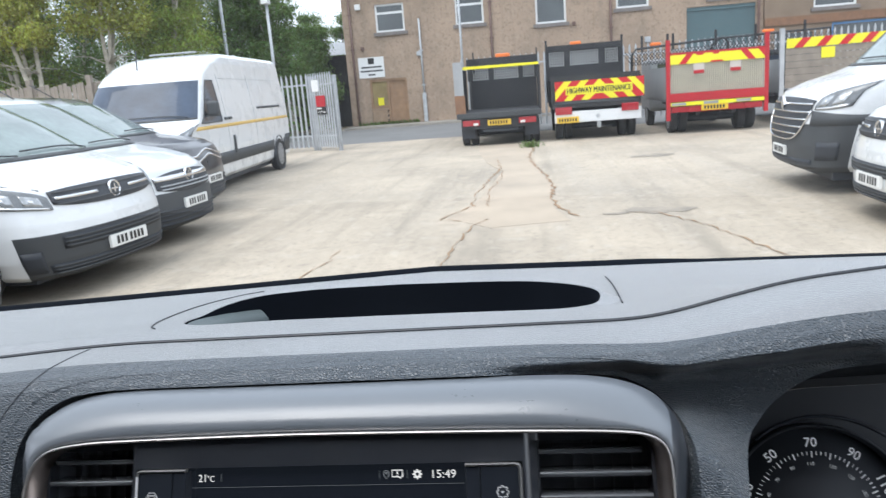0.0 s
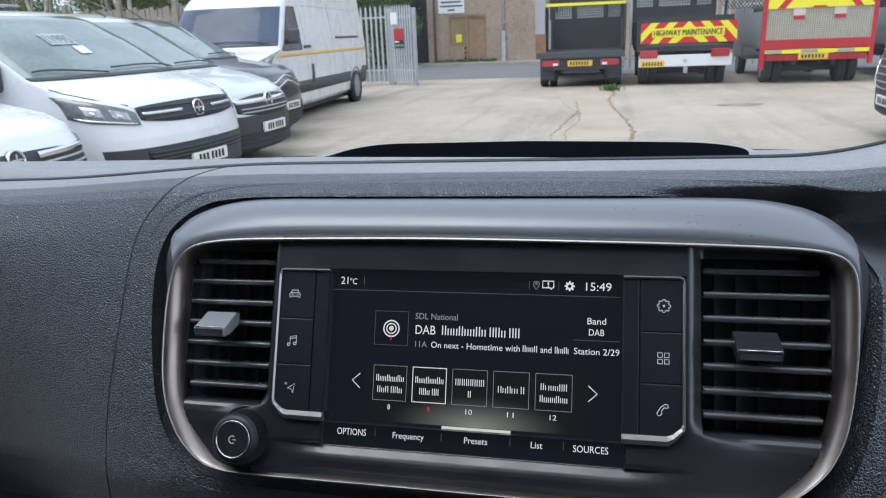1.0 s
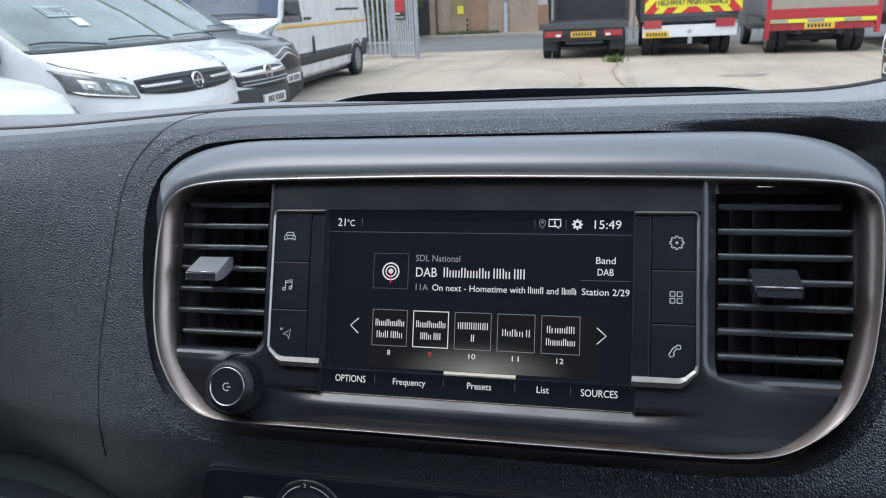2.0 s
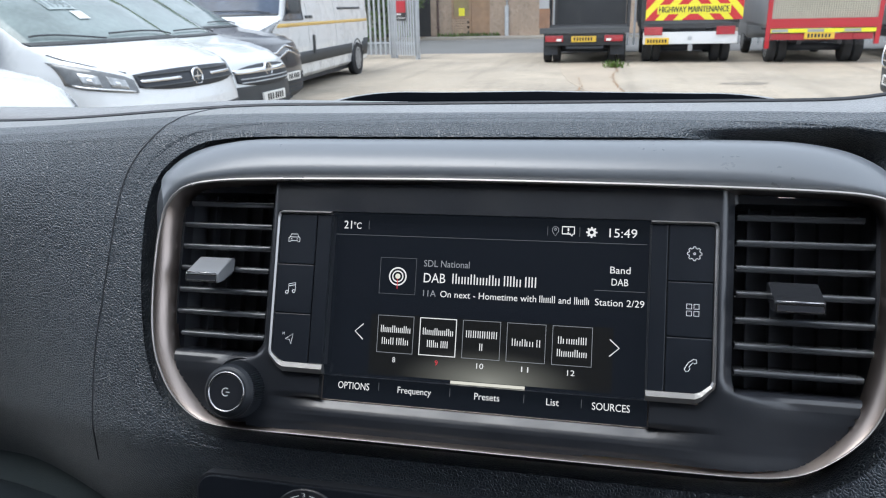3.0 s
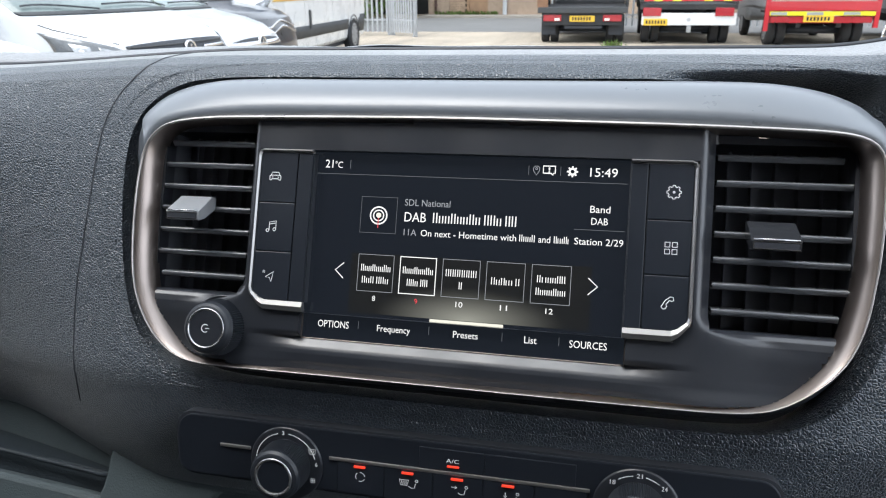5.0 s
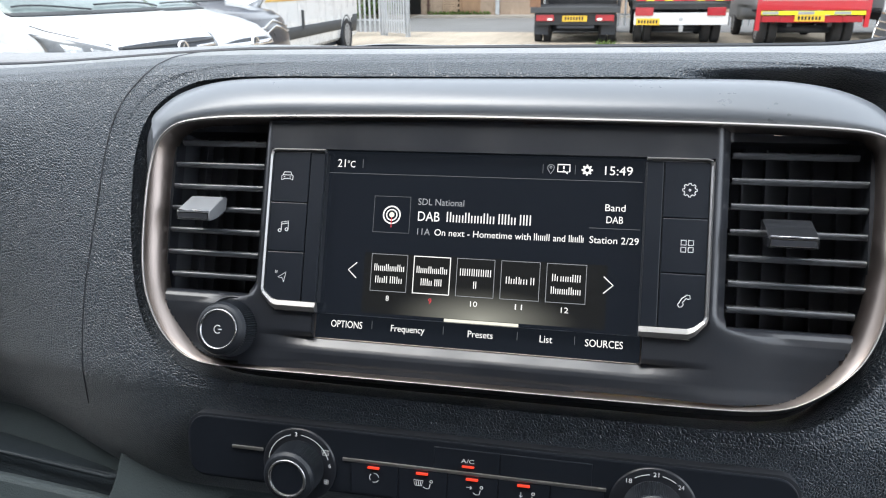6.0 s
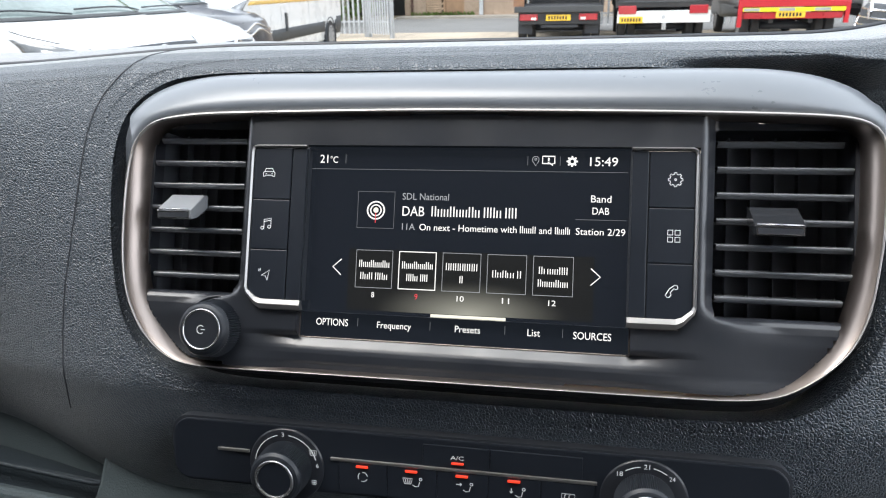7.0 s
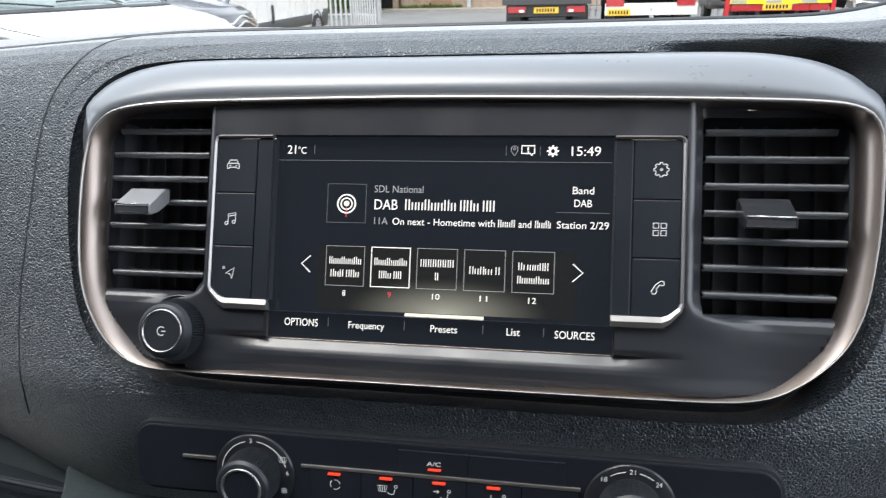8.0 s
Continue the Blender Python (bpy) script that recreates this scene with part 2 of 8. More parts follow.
def loft(rings, closed=True, smooth=True, name="loft"):
    n = len(rings[0])
    verts = [tuple(p) for r in rings for p in r]
    faces = []
    for a in range(len(rings) - 1):
        for i in range(n if closed else n - 1):
            j = (i + 1) % n
            faces.append((a * n + i, a * n + j, (a + 1) * n + j, (a + 1) * n + i))
    return mesh(name, verts, faces, smooth)


def ring3(o, y):
    return [(x, y, z) for x, z in o]


def rounded(x0, x1, z0, z1, r, n=6):
    """A rounded rectangle; r may be one radius or four (bottom left, bottom right, top right, top left)."""
    r = r if isinstance(r, (list, tuple)) else (r,) * 4
    out = []
    for (cx, cz, rad, a0) in ((x0 + r[0], z0 + r[0], r[0], 180), (x1 - r[1], z0 + r[1], r[1], 270),
                              (x1 - r[2], z1 - r[2], r[2], 0), (x0 + r[3], z1 - r[3], r[3], 90)):
        for k in range(n + 1):
            a = radians(a0 + 90 * k / n)
            out.append((cx + rad * math.cos(a), cz + rad * math.sin(a)))
    return out


def plate(outer, holes, y0, y1, bevel=0.0):
    """A plate in the x-z plane from y0 (front) to y1 (back), with holes."""
    bm = bmesh.new()
    for loop in (outer, *holes):
        vs = [bm.verts.new((x, y0, z)) for x, z in loop]
        for i in range(len(vs)):
            bm.edges.new((vs[i], vs[(i + 1) % len(vs)]))
    bmesh.ops.triangle_fill(bm, use_beauty=True, use_dissolve=False, edges=bm.edges[:])
    front = bm.faces[:]
    rim = [e for e in bm.edges if len(e.link_faces) == 1]
    r = bmesh.ops.extrude_edge_only(bm, edges=rim)
    moved = [v for v in r["geom"] if isinstance(v, bmesh.types.BMVert)]
    for v in moved:
        v.co.y = y1
    if bevel:
        bmesh.ops.bevel(bm, geom=rim, offset=bevel, segments=2, profile=0.5, affect="EDGES")
    return bm


def prism(poly, y0, y1, bevel=0.0):
    bm = bmesh.new()
    a = [bm.verts.new((x, y0, z)) for x, z in poly]
    f = bm.faces.new(a)
    r = bmesh.ops.extrude_face_region(bm, geom=[f])
    for v in r["geom"]:
        if isinstance(v, bmesh.types.BMVert):
            v.co.y = y1
    bmesh.ops.recalc_face_normals(bm, faces=bm.faces)
    if bevel:
        es = [e for e in bm.edges if all(abs(v.co.y - y0) < 1e-7 for v in e.verts)]
        bmesh.ops.bevel(bm, geom=es, offset=bevel, segments=2, profile=0.5, affect="EDGES")
    return bm


def letters(text, x, z, width, height, y, depth=0.00015, align="left", bold=0.0):
    """Words as flat raised letters in the x-z plane: left end, base line, whole width and capital height in metres."""
    cu = bpy.data.curves.new("letters", "FONT")
    cu.body, cu.size, cu.resolution_u, cu.offset = text, 1.0, 3, bold
    ob = bpy.data.objects.new("letters", cu)
    scene.collection.objects.link(ob)
    bpy.context.view_layer.update()
    me = bpy.data.meshes.new_from_object(ob.evaluated_get(bpy.context.evaluated_depsgraph_get()))
    bpy.data.objects.remove(ob)
    bpy.data.curves.remove(cu)
    co = np.empty(len(me.vertices) * 3)
    me.vertices.foreach_get("co", co)
    co = co.reshape(-1, 3)
    x0, x1 = co[:, 0].min(), co[:, 0].max()
    cap = 0.73
    sx, sz = width / max(1e-6, x1 - x0), height / cap
    x = x - width / 2 if align == "centre" else x
    co = np.stack([x + (co[:, 0] - x0) * sx, np.full(len(co), y), z + co[:, 1] * sz], 1)
    me.vertices.foreach_set("co", co.ravel())
    me.update()
    return me


def strokes(word, x, z, width, height, y):
    """Plain upright bars of a word's size."""
    bm = bmesh.new()
    wide = [0.5 if c in "il1It" else 0.4 if c == " " else 1.3 if c in "mwMW" else 1.0 for c in word]
    total, at = sum(wide), 0.0
    for c, w in zip(word, wide):
        if c != " ":
            h = height if (c.isupper() or c.isdigit() or c in "bdfhklt") else height * 0.72
            a, b = x + width * (at + w * 0.14) / total, x + width * (at + w * 0.86) / total
            t = min(b - a, height * 0.12)
            for c0 in ((a, b - t) if b - a > 2.2 * t else (a,)):
                bm.faces.new([bm.verts.new(p) for p in ((c0, y, z), (c0 + t, y, z), (c0 + t, y, z + h), (c0, y, z + h))])
        at += w
    return bm


def frame_lines(x0, x1, z0, z1, t, y):
    bm = bmesh.new()
    for a, b, c, d in ((x0, x1, z1 - t, z1), (x0, x1, z0, z0 + t), (x0, x0 + t, z0 + t, z1 - t), (x1 - t, x1, z0 + t, z1 - t)):
        bm.faces.new([bm.verts.new(p) for p in ((a, y, c), (b, y, c), (b, y, d), (a, y, d))])
    return bm


def rect(x0, x1, z0, z1, y):
    bm = bmesh.new()
    bm.faces.new([bm.verts.new(p) for p in ((x0, y, z0), (x1, y, z0), (x1, y, z1), (x0, y, z1))])
    return bm


def add_stroke(bm, pts, t, y, closed=False):
    """A flat pen line in the x-z plane."""
    pts = [Vector((p[0], p[1])) for p in pts]
    n = len(pts)
    l, r = [], []
    for i, p in enumerate(pts):
        a = pts[i - 1] if (i or closed) else p
        b = pts[(i + 1) % n] if (i < n - 1 or closed) else p
        d = (b - a).normalized()
        nx = Vector((-d.y, d.x)) * t / 2
        l.append(bm.verts.new((p.x + nx.x, y, p.y + nx.y)))
        r.append(bm.verts.new((p.x - nx.x, y, p.y - nx.y)))
    for i in range(n if closed else n - 1):
        j = (i + 1) % n
        bm.faces.new((r[i], r[j], l[j], l[i]))
    return bm


def circle(cx, cz, r, n=28, a0=0, a1=360):
    return [(cx + r * math.cos(radians(a0 + (a1 - a0) * i / n)), cz + r * math.sin(radians(a0 + (a1 - a0) * i / n)))
            for i in range(n + (0 if a1 - a0 == 360 else 1))]


def inside(poly, x, y):
    c, j = False, len(poly) - 1
    for i in range(len(poly)):
        if (poly[i][1] > y) != (poly[j][1] > y) and x < (poly[j][0] - poly[i][0]) * (y - poly[i][1]) / (poly[j][1] - poly[i][1]) + poly[i][0]:
            c = not c
        j = i
    return c


def sheet(us, vs, fn, hole=None, name="sheet"):
    """A smooth grid fn(u, v) with an opening whose edge is followed exactly."""
    pts = np.array([(u, v) for v in vs for u in us])
    nu = len(us)
    inn = np.zeros(len(pts), bool)
    if hole is not None:
        h = np.array(hole)
        lo, hi = h.min(0), h.max(0)
        dense = even(hole, 1200)
        for i, (u, v) in enumerate(pts):
            if lo[0] < u < hi[0] and lo[1] < v < hi[1]:
                inn[i] = inside(hole, u, v)
    faces = []
    for b in range(len(vs) - 1):
        for a in range(nu - 1):
            q = (b * nu + a, b * nu + a + 1, (b + 1) * nu + a + 1, (b + 1) * nu + a)
            if not all(inn[list(q)]):
                faces.append(q)
    used = {i for q in faces for i in q}
    for i in used:
        if inn[i]:
            pts[i] = dense[np.argmin(((dense - pts[i]) ** 2).sum(1))]
    remap, verts = {}, []
    for i in sorted(used):
        remap[i] = len(verts)
        verts.append(fn(*pts[i]))
    return mesh(name, verts, [tuple(remap[i] for i in q) for q in faces], True)


def smoothstep(a, b, x):
    t = min(1.0, max(0.0, (x - a) / (b - a)))
    return t * t * (3 - 2 * t)


# ---- the van's dashboard ----
OPEN = outline([(0, 92), (70, 92), (125, 92), (152, 90), (173, 84), (188, 72.5), (195.5, 55), (196.5, 30), (194.5, 5), (190, -22), (182.5, -44), (170, -60.5),
                (150, -71.5), (124, -75.3), (60, -75.8), (0, -75.8)])
FRAME_OUT = even(spline([(0, 63.2), (60, 62.6), (100, 62), (139, 61), (158.6, 60), (169.3, 58.4), (176, 55.3), (179.6, 50.4), (180.9, 43.2), (181, 28.7), (180, 9), (178, -7), (175.8, -19.7), (172.7, -29.9), (167.3, -40.3),
                         (158.5, -49.7), (146.8, -57.8), (136.1, -62), (119.7, -64), (91, -64.5), (43, -64.8), (0, -64.9), (-43, -65), (-79, -65.2), (-116, -65.3), (-135, -64.2), (-147.2, -59.8), (-158.2, -50.5),
                         (-165.3, -40), (-169.8, -29.6), (-172.6, -17), (-174, 0), (-174.2, 21.5), (-173, 36), (-170.9, 45.2), (-166.4, 52.6), (-156.9, 58.3), (-137.2, 61.2), (-110, 62.2), (-44, 63.1)], 6, True), 240) * 0.001
FRAME_IN = even(spline([(0, 60.9), (100, 60.0), (150, 58.6), (163, 57.6), (168.6, 56.1), (171.9, 53.2), (173.6, 47.2), (173.8, 29.3), (173, 10), (171, -10), (168, -23.3), (164.1, -33.8), (157.2, -44.6), (148.1, -53.5),
                        (138.7, -58.5), (122, -61.2), (90, -62.2), (0, -62.6), (-90, -62.8), (-120, -62.2), (-135, -60.0), (-146, -53.5), (-155.4, -43), (-162.9, -29), (-166, -11), (-166.9, 15), (-167.1, 33.8), (-166, 46),
                        (-162, 53.2), (-153, 57), (-137, 59), (-100, 60.2)], 6, True), 600) * 0.001


def along(loop, guide, c=(0.003, -0.002)):
    """The points of a loop in the directions in which a guide loop's points lie."""
    q = np.array(loop) - c
    ang = np.unwrap(np.arctan2(q[:, 1], q[:, 0]))
    r = np.hypot(q[:, 0], q[:, 1])
    g = np.array(guide) - c
    ga = np.arctan2(g[:, 1], g[:, 0])
    ks = np.argsort(np.mod(ang, 2 * math.pi))
    xs = np.mod(ang, 2 * math.pi)[ks]
    rr = np.interp(np.mod(ga, 2 * math.pi), np.r_[xs[-1] - 2 * math.pi, xs, xs[0] + 2 * math.pi], np.r_[r[ks][-1], r[ks], r[ks][0]])
    return np.stack([c[0] + rr * np.cos(ga), c[1] + rr * np.sin(ga)], 1)


FRAME_IN = along(FRAME_IN, FRAME_OUT)
tan = np.roll(FRAME_OUT, -2, 0) - np.roll(FRAME_OUT, 2, 0)
tan /= np.hypot(tan[:, 0], tan[:, 1])[:, None]
nrm = np.stack([-tan[:, 1], tan[:, 0]], 1)
nrm *= -np.sign((nrm * FRAME_OUT).sum(1))[:, None]
FRAME_MID = FRAME_OUT + nrm * np.interp(FRAME_OUT[:, 1], (-0.055, -0.02, 0.045, 0.06), (0.0007, 0.0010, 0.0013, 0.0017))[:, None]
OPEN = along(even(OPEN, 900), FRAME_OUT)

PAD_Z = [-0.150, -0.142, -0.135, -0.125, -0.115, -0.106, -0.098, -0.091, -0.085, -0.0795, -0.074, -0.04, 0.0, 0.04, 0.07, 0.084, 0.092, 0.099, 0.106, 0.112, 0.116, 0.119, 0.121]
PAD_Y = [0.062, 0.052, 0.044, 0.0345, 0.0270, 0.0215, 0.0175, 0.0144, 0.0117, 0.0096, 0.0086, 0.0090, 0.010, 0.012, 0.015, 0.0175, 0.0195, 0.0235, 0.0315, 0.043, 0.052, 0.060, 0.066]
RISE_X = [-1.0, 0.165, 0.188, 0.206, 0.24, 0.274, 0.33, 0.42, 0.75]
RISE_Z = [0.0, 0.0, 0.0008, 0.0045, 0.0125, 0.0195, 0.0245, 0.027, 0.027]


def rise(x):
    r = sum(np.interp(x + d, RISE_X, RISE_Z) for d in (-0.016, -0.008, 0.0, 0.008, 0.016)) / 5
    return float(r) - 0.009 * smoothstep(-0.14, -0.34, x)


def left_sink(x, z):
    """Beyond the panel joint the pad rolls under towards its foot."""
    return smoothstep(-0.165, -0.36, x) * 0.62 * max(0.0, 0.065 - z) ** 1.3


def pad_y(x, z):
    y = float(np.interp(z, PAD_Z, PAD_Y))
    # past the centre the pad overhangs a panel that sinks back towards the instruments
    lip = 0.0930 - 0.22 * max(0.0, min(x, 0.19) - 0.165) - 0.05 * max(0.0, min(x, 0.34) - 0.19)
    y += 0.054 * smoothstep(0.080, 0.200, x) * smoothstep(0.045 - 0.075 * smoothstep(0.190, 0.255, x), 0.087, z) * smoothstep(lip + 0.0025, lip - 0.0025, z)
    y += 0.55 * smoothstep(0.14, 0.25, x) * max(0.0, -0.04 - z) ** 1.2
    y += left_sink(x, z) + 0.10 * smoothstep(-0.25, -0.7, x) ** 2
    return y


dashboard = thing("dashboard", "black grained plastic van dashboard below the windscreen", "dashboard", DM)
PAD_FOOT = -0.146


def pad_foot(x):
    """The pad's lower edge, which climbs towards the door."""
    return PAD_FOOT + 0.026 * smoothstep(-0.20, -0.34, x) + 0.006 * smoothstep(-0.34, -0.7, x)


def pad_pt(x, z):
    if z < -0.085:
        z = -0.085 + (z + 0.085) * (pad_foot(x) + 0.085) / (PAD_FOOT + 0.085)
    return (x, pad_y(x, z), z + rise(x) * smoothstep(0.03, 0.121, z))


def pad_front(x, z):
    """The grained face, up to the crease below the flat upper band."""
    return pad_pt(x, z if z < 0.087 else 0.087 + (z - 0.087) * (band(x) - 0.087) / 0.034)


def band(x):
    return 0.1072 - 0.009 * smoothstep(0.10, 0.30, x)


vs = np.r_[np.linspace(PAD_FOOT, -0.08, 26), np.linspace(-0.076, 0.084, 42), np.linspace(0.087, 0.121, 26)]
part("front_pad", sheet(np.r_[np.linspace(-0.78, -0.24, 80), np.linspace(-0.235, 0.212, 114)], vs, pad_front, OPEN, "front_pad"),
     DASH, dashboard, "leather-grained soft black pad")
# The pad's own plastic, painted paler where sky light grazes it.
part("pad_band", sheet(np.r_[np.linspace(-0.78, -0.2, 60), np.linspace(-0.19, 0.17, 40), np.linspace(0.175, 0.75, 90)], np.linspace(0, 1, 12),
                       lambda x, v: pad_pt(x, band(x) + v * (0.121 - band(x))), None, "pad_band"), DASH_LIT, dashboard, "smooth flat band along the top of the pad")
# the part of the pad round the instruments, with their opening
GAUGE = [p for p in even(spline([(0.2150, -0.020), (0.2200, 0.0187), (0.2301, 0.0454), (0.2410, 0.0565), (0.2551, 0.0659), (0.2784, 0.0740), (0.3069, 0.0765), (0.40, 0.077), (0.47, 0.070),
                                 (0.505, 0.040), (0.51, -0.03), (0.48, -0.085), (0.36, -0.095), (0.26, -0.092), (0.225, -0.065)], 6, True), 160)]
part("gauge_pad", sheet(np.r_[np.linspace(0.212, 0.33, 50), np.linspace(0.34, 0.75, 50)], vs, pad_front, GAUGE, "gauge_pad"), DASH, dashboard, "leather-grained black pad round the instruments")
well = []
for grow, dy in ((0.003, 0.0), (0.001, 0.001), (0.0, 0.004), (-0.002, 0.03), (-0.006, 0.085)):
    row = []
    for x, z in GAUGE:
        dx, dz = x - 0.36, z + 0.01
        r = math.hypot(dx, dz)
        px, py, pz = pad_pt(x + dx / r * grow, z + dz / r * grow)
        row.append((px, py * (1 if dy < 0.05 else 0) + dy if dy < 0.05 else 0.134, pz))
    well.append(row)
part("gauge_well", loft(well, name="gauge_well"), BLACK, dashboard, "smooth black well of the instruments")
# the rolled lip of the pad round the opening
lip = []
for k, (grow, dy) in enumerate(((0.0, 0.030), (0.0, 0.0125), (0.0007, 0.0082), (0.0020, 0.0050), (0.0042, 0.0022), (0.0072, 0.0005), (0.011, -0.0003))):
    row = []
    for x, z in OPEN:
        r = math.hypot(x, z)
        g = grow - 0.005 * (1 - grow / 0.011) * smoothstep(0.145, 0.185, x) * (1 - smoothstep(0.03, 0.065, z))
        gx, gz = x * (1 + g / r), z * (1 + g / r)
        row.append((gx, pad_y(gx, gz) + dy, gz))
    lip.append(row)
part("opening_lip", loft(lip, name="opening_lip"), DASH, dashboard)
# the panel joint left of the centre
seam = spline([(-0.184, 0.1195), (-0.1895, 0.110), (-0.1988, 0.094), (-0.2088, 0.0781), (-0.2143, 0.0591), (-0.2166, 0.0343), (-0.2183, 0.0121), (-0.2205, -0.0103),
               (-0.2227, -0.0289), (-0.2235, -0.0479), (-0.2235, -0.0605), (-0.2232, -0.0731), (-0.2236, -0.083), (-0.2251, -0.090), (-0.2270, -0.0989)], 8)
part("panel_joint", tube([(x, pad_y(x, z) + 0.0002, z + rise(x) * smoothstep(0.03, 0.121, z)) for x, z in seam], 0.0006, 6), PITCH, dashboard, "narrow dark panel joint")

# the top of the dashboard, in van coordinates
dash_top = thing("storage_tray_panel", "flat grained dashboard panel with an oblong storage tray", "dashboard")
TRAY = [p * 0.001 for p in even(spline([(-147, 161), (-151, 180), (-147, 201), (-138, 217), (-121, 232), (-97, 246), (-70, 257), (-28, 259), (21, 260), (70, 260), (108, 255),
                                        (136, 240), (157, 227), (165, 216), (163, 200), (153, 189), (137, 179), (116, 175), (55, 172), (-7, 167), (-70, 162), (-109, 154), (-126, 151),
                                        (-138, 154)], 6, True), 200)]


def screen_edge(x):
    return 0.48 - 0.1 * (x - 0.1) ** 2


def crease(x):
    """The edge where pad and top meet."""
    return DM @ Vector((x, 0.066 + 0.10 * smoothstep(-0.25, -0.7, x) ** 2, 0.121 + rise(x)))


def top_z(x, y):
    z = float(np.interp(y, (0.10, 0.125, 0.2, 0.3, 0.4, 0.48, 0.6), (1.3335, 1.3327, 1.3225, 1.3095, 1.2965, 1.278, 1.25)))
    z += rise(x) * 0.95 * (1 - 0.95 * smoothstep(0.12, 0.27, y))
    return z - 0.058 * max(0.0, -x) * smoothstep(0.09, 0.44, y)


def top_pt(u, v):
    c = crease(u)
    e = screen_edge(u)
    f = (v - 0.108) / (0.48 - 0.108)
    k = smoothstep(0.17, 0.24, abs(u))
    y = (c.y + (e - c.y) * f) * k + (1 - k) * (v if v < 0.3 else 0.3 + (e - 0.3) * (v - 0.3) / 0.18)
    y = c.y + (y - c.y) * smoothstep(0.108, 0.120, v) if v < 0.12 else y
    z = top_z(u, y) - 0.0131 * u
    w = smoothstep(0.108, 0.122, v)
    return (u, y, c.z * (1 - w) + z * w)


us = np.r_[np.linspace(-0.78, -0.2, 40), np.linspace(-0.195, 0.195, 130), np.linspace(0.2, 0.75, 60)]
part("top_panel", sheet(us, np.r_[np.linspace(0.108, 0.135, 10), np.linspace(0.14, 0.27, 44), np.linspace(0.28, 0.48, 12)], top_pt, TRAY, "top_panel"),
     DASH_LIT, dash_top, "grained flat top panel")
wall = []
for grow, dz, lift in ((0.017, -0.0008, 0.0), (0.011, 0.0, 0.35), (0.005, 0.0, 0.85), (0.0015, 0.0002, 1.0), (-0.0005, -0.0004, 1.0), (-0.002, -0.004, 0.9), (-0.005, -0.042, 0.0), (-0.012, -0.048, 0.0)):
    row = []
    for x, y in TRAY:
        dx, dy = x - 0.005, y - 0.208
        r = math.hypot(dx, dy)
        back = 0.0105 * smoothstep(0.185, 0.245, y) * lift
        gx_, gy_ = x + dx / r * grow, y + dy / r * grow
        front = smoothstep(0.185, 0.165, y) if grow > 0.002 else 0.0
        row.append((gx_, gy_, top_z(gx_, gy_) - 0.0131 * x + dz + back - 0.0006 * front))
    wall.append(row)
part("tray_wall", loft(wall[:5], name="tray_wall"), DASH_LIT, dash_top)
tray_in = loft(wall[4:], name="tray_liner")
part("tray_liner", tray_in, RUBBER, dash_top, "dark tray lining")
ramp = [[(x, y, top_z(x, y) - 0.0131 * x + dz) for x, y in row] for row, dz in
        (([(-0.140, 0.1545), (-0.1485, 0.170), (-0.1495, 0.188), (-0.144, 0.206), (-0.133, 0.221), (-0.117, 0.234)], -0.0014),
         ([(-0.128, 0.1525), (-0.135, 0.168), (-0.137, 0.186), (-0.134, 0.203), (-0.125, 0.217), (-0.112, 0.230)], -0.0040),
         ([(-0.118, 0.1535), (-0.124, 0.167), (-0.127, 0.184), (-0.125, 0.200), (-0.118, 0.214), (-0.107, 0.226)], -0.0085),
         ([(-0.117, 0.1535), (-0.123, 0.167), (-0.126, 0.184), (-0.124, 0.200), (-0.117, 0.214), (-0.106, 0.226)], -0.0460))]
part("tray_ramp", loft(ramp, closed=False, name="tray_ramp"), BIN, dash_top, "dark sloping end of the tray")
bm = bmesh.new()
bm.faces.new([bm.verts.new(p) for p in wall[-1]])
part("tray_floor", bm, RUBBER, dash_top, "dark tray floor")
for pts in ([(-0.158, 0.140), (-0.167, 0.152), (-0.176, 0.182), (-0.183, 0.232), (-0.185, 0.290), (-0.178, 0.338), (-0.163, 0.360)],
            [(0.181, 0.335), (0.182, 0.300), (0.1815, 0.257), (0.1803, 0.221), (0.179, 0.192)]):
    part("tray_joint", tube([(x, y, top_z(x, y) - 0.0131 * x + 0.0002) for x, y in spline(pts, 6)], 0.0007, 6), PITCH, dash_top)
# the dark joint between pad and top
part("edge_joint", tube([crease(x) for x in np.linspace(-0.75, 0.72, 150)], 0.0019, 6),
     BLACK, dash_top, "dark ridge along the pad")
# black gap and rubber below the windscreen
strip = [[(x, screen_edge(x) + d, top_z(x, screen_edge(x)) - 0.0131 * x + (h * (1.7 - 1.6 * smoothstep(0.22, 0.36, x)) if h > 0 else h)) for x in np.linspace(-0.78, 0.75, 90)]
         for d, h in ((-0.003, 0.0003), (0.001, 0.0026), (0.006, 0.0030), (0.014, 0.0005), (0.09, -0.04))]
part("windscreen_gasket", loft(strip, closed=False, name="windscreen_gasket"), RUBBER, dash_top, "black rubber edge")

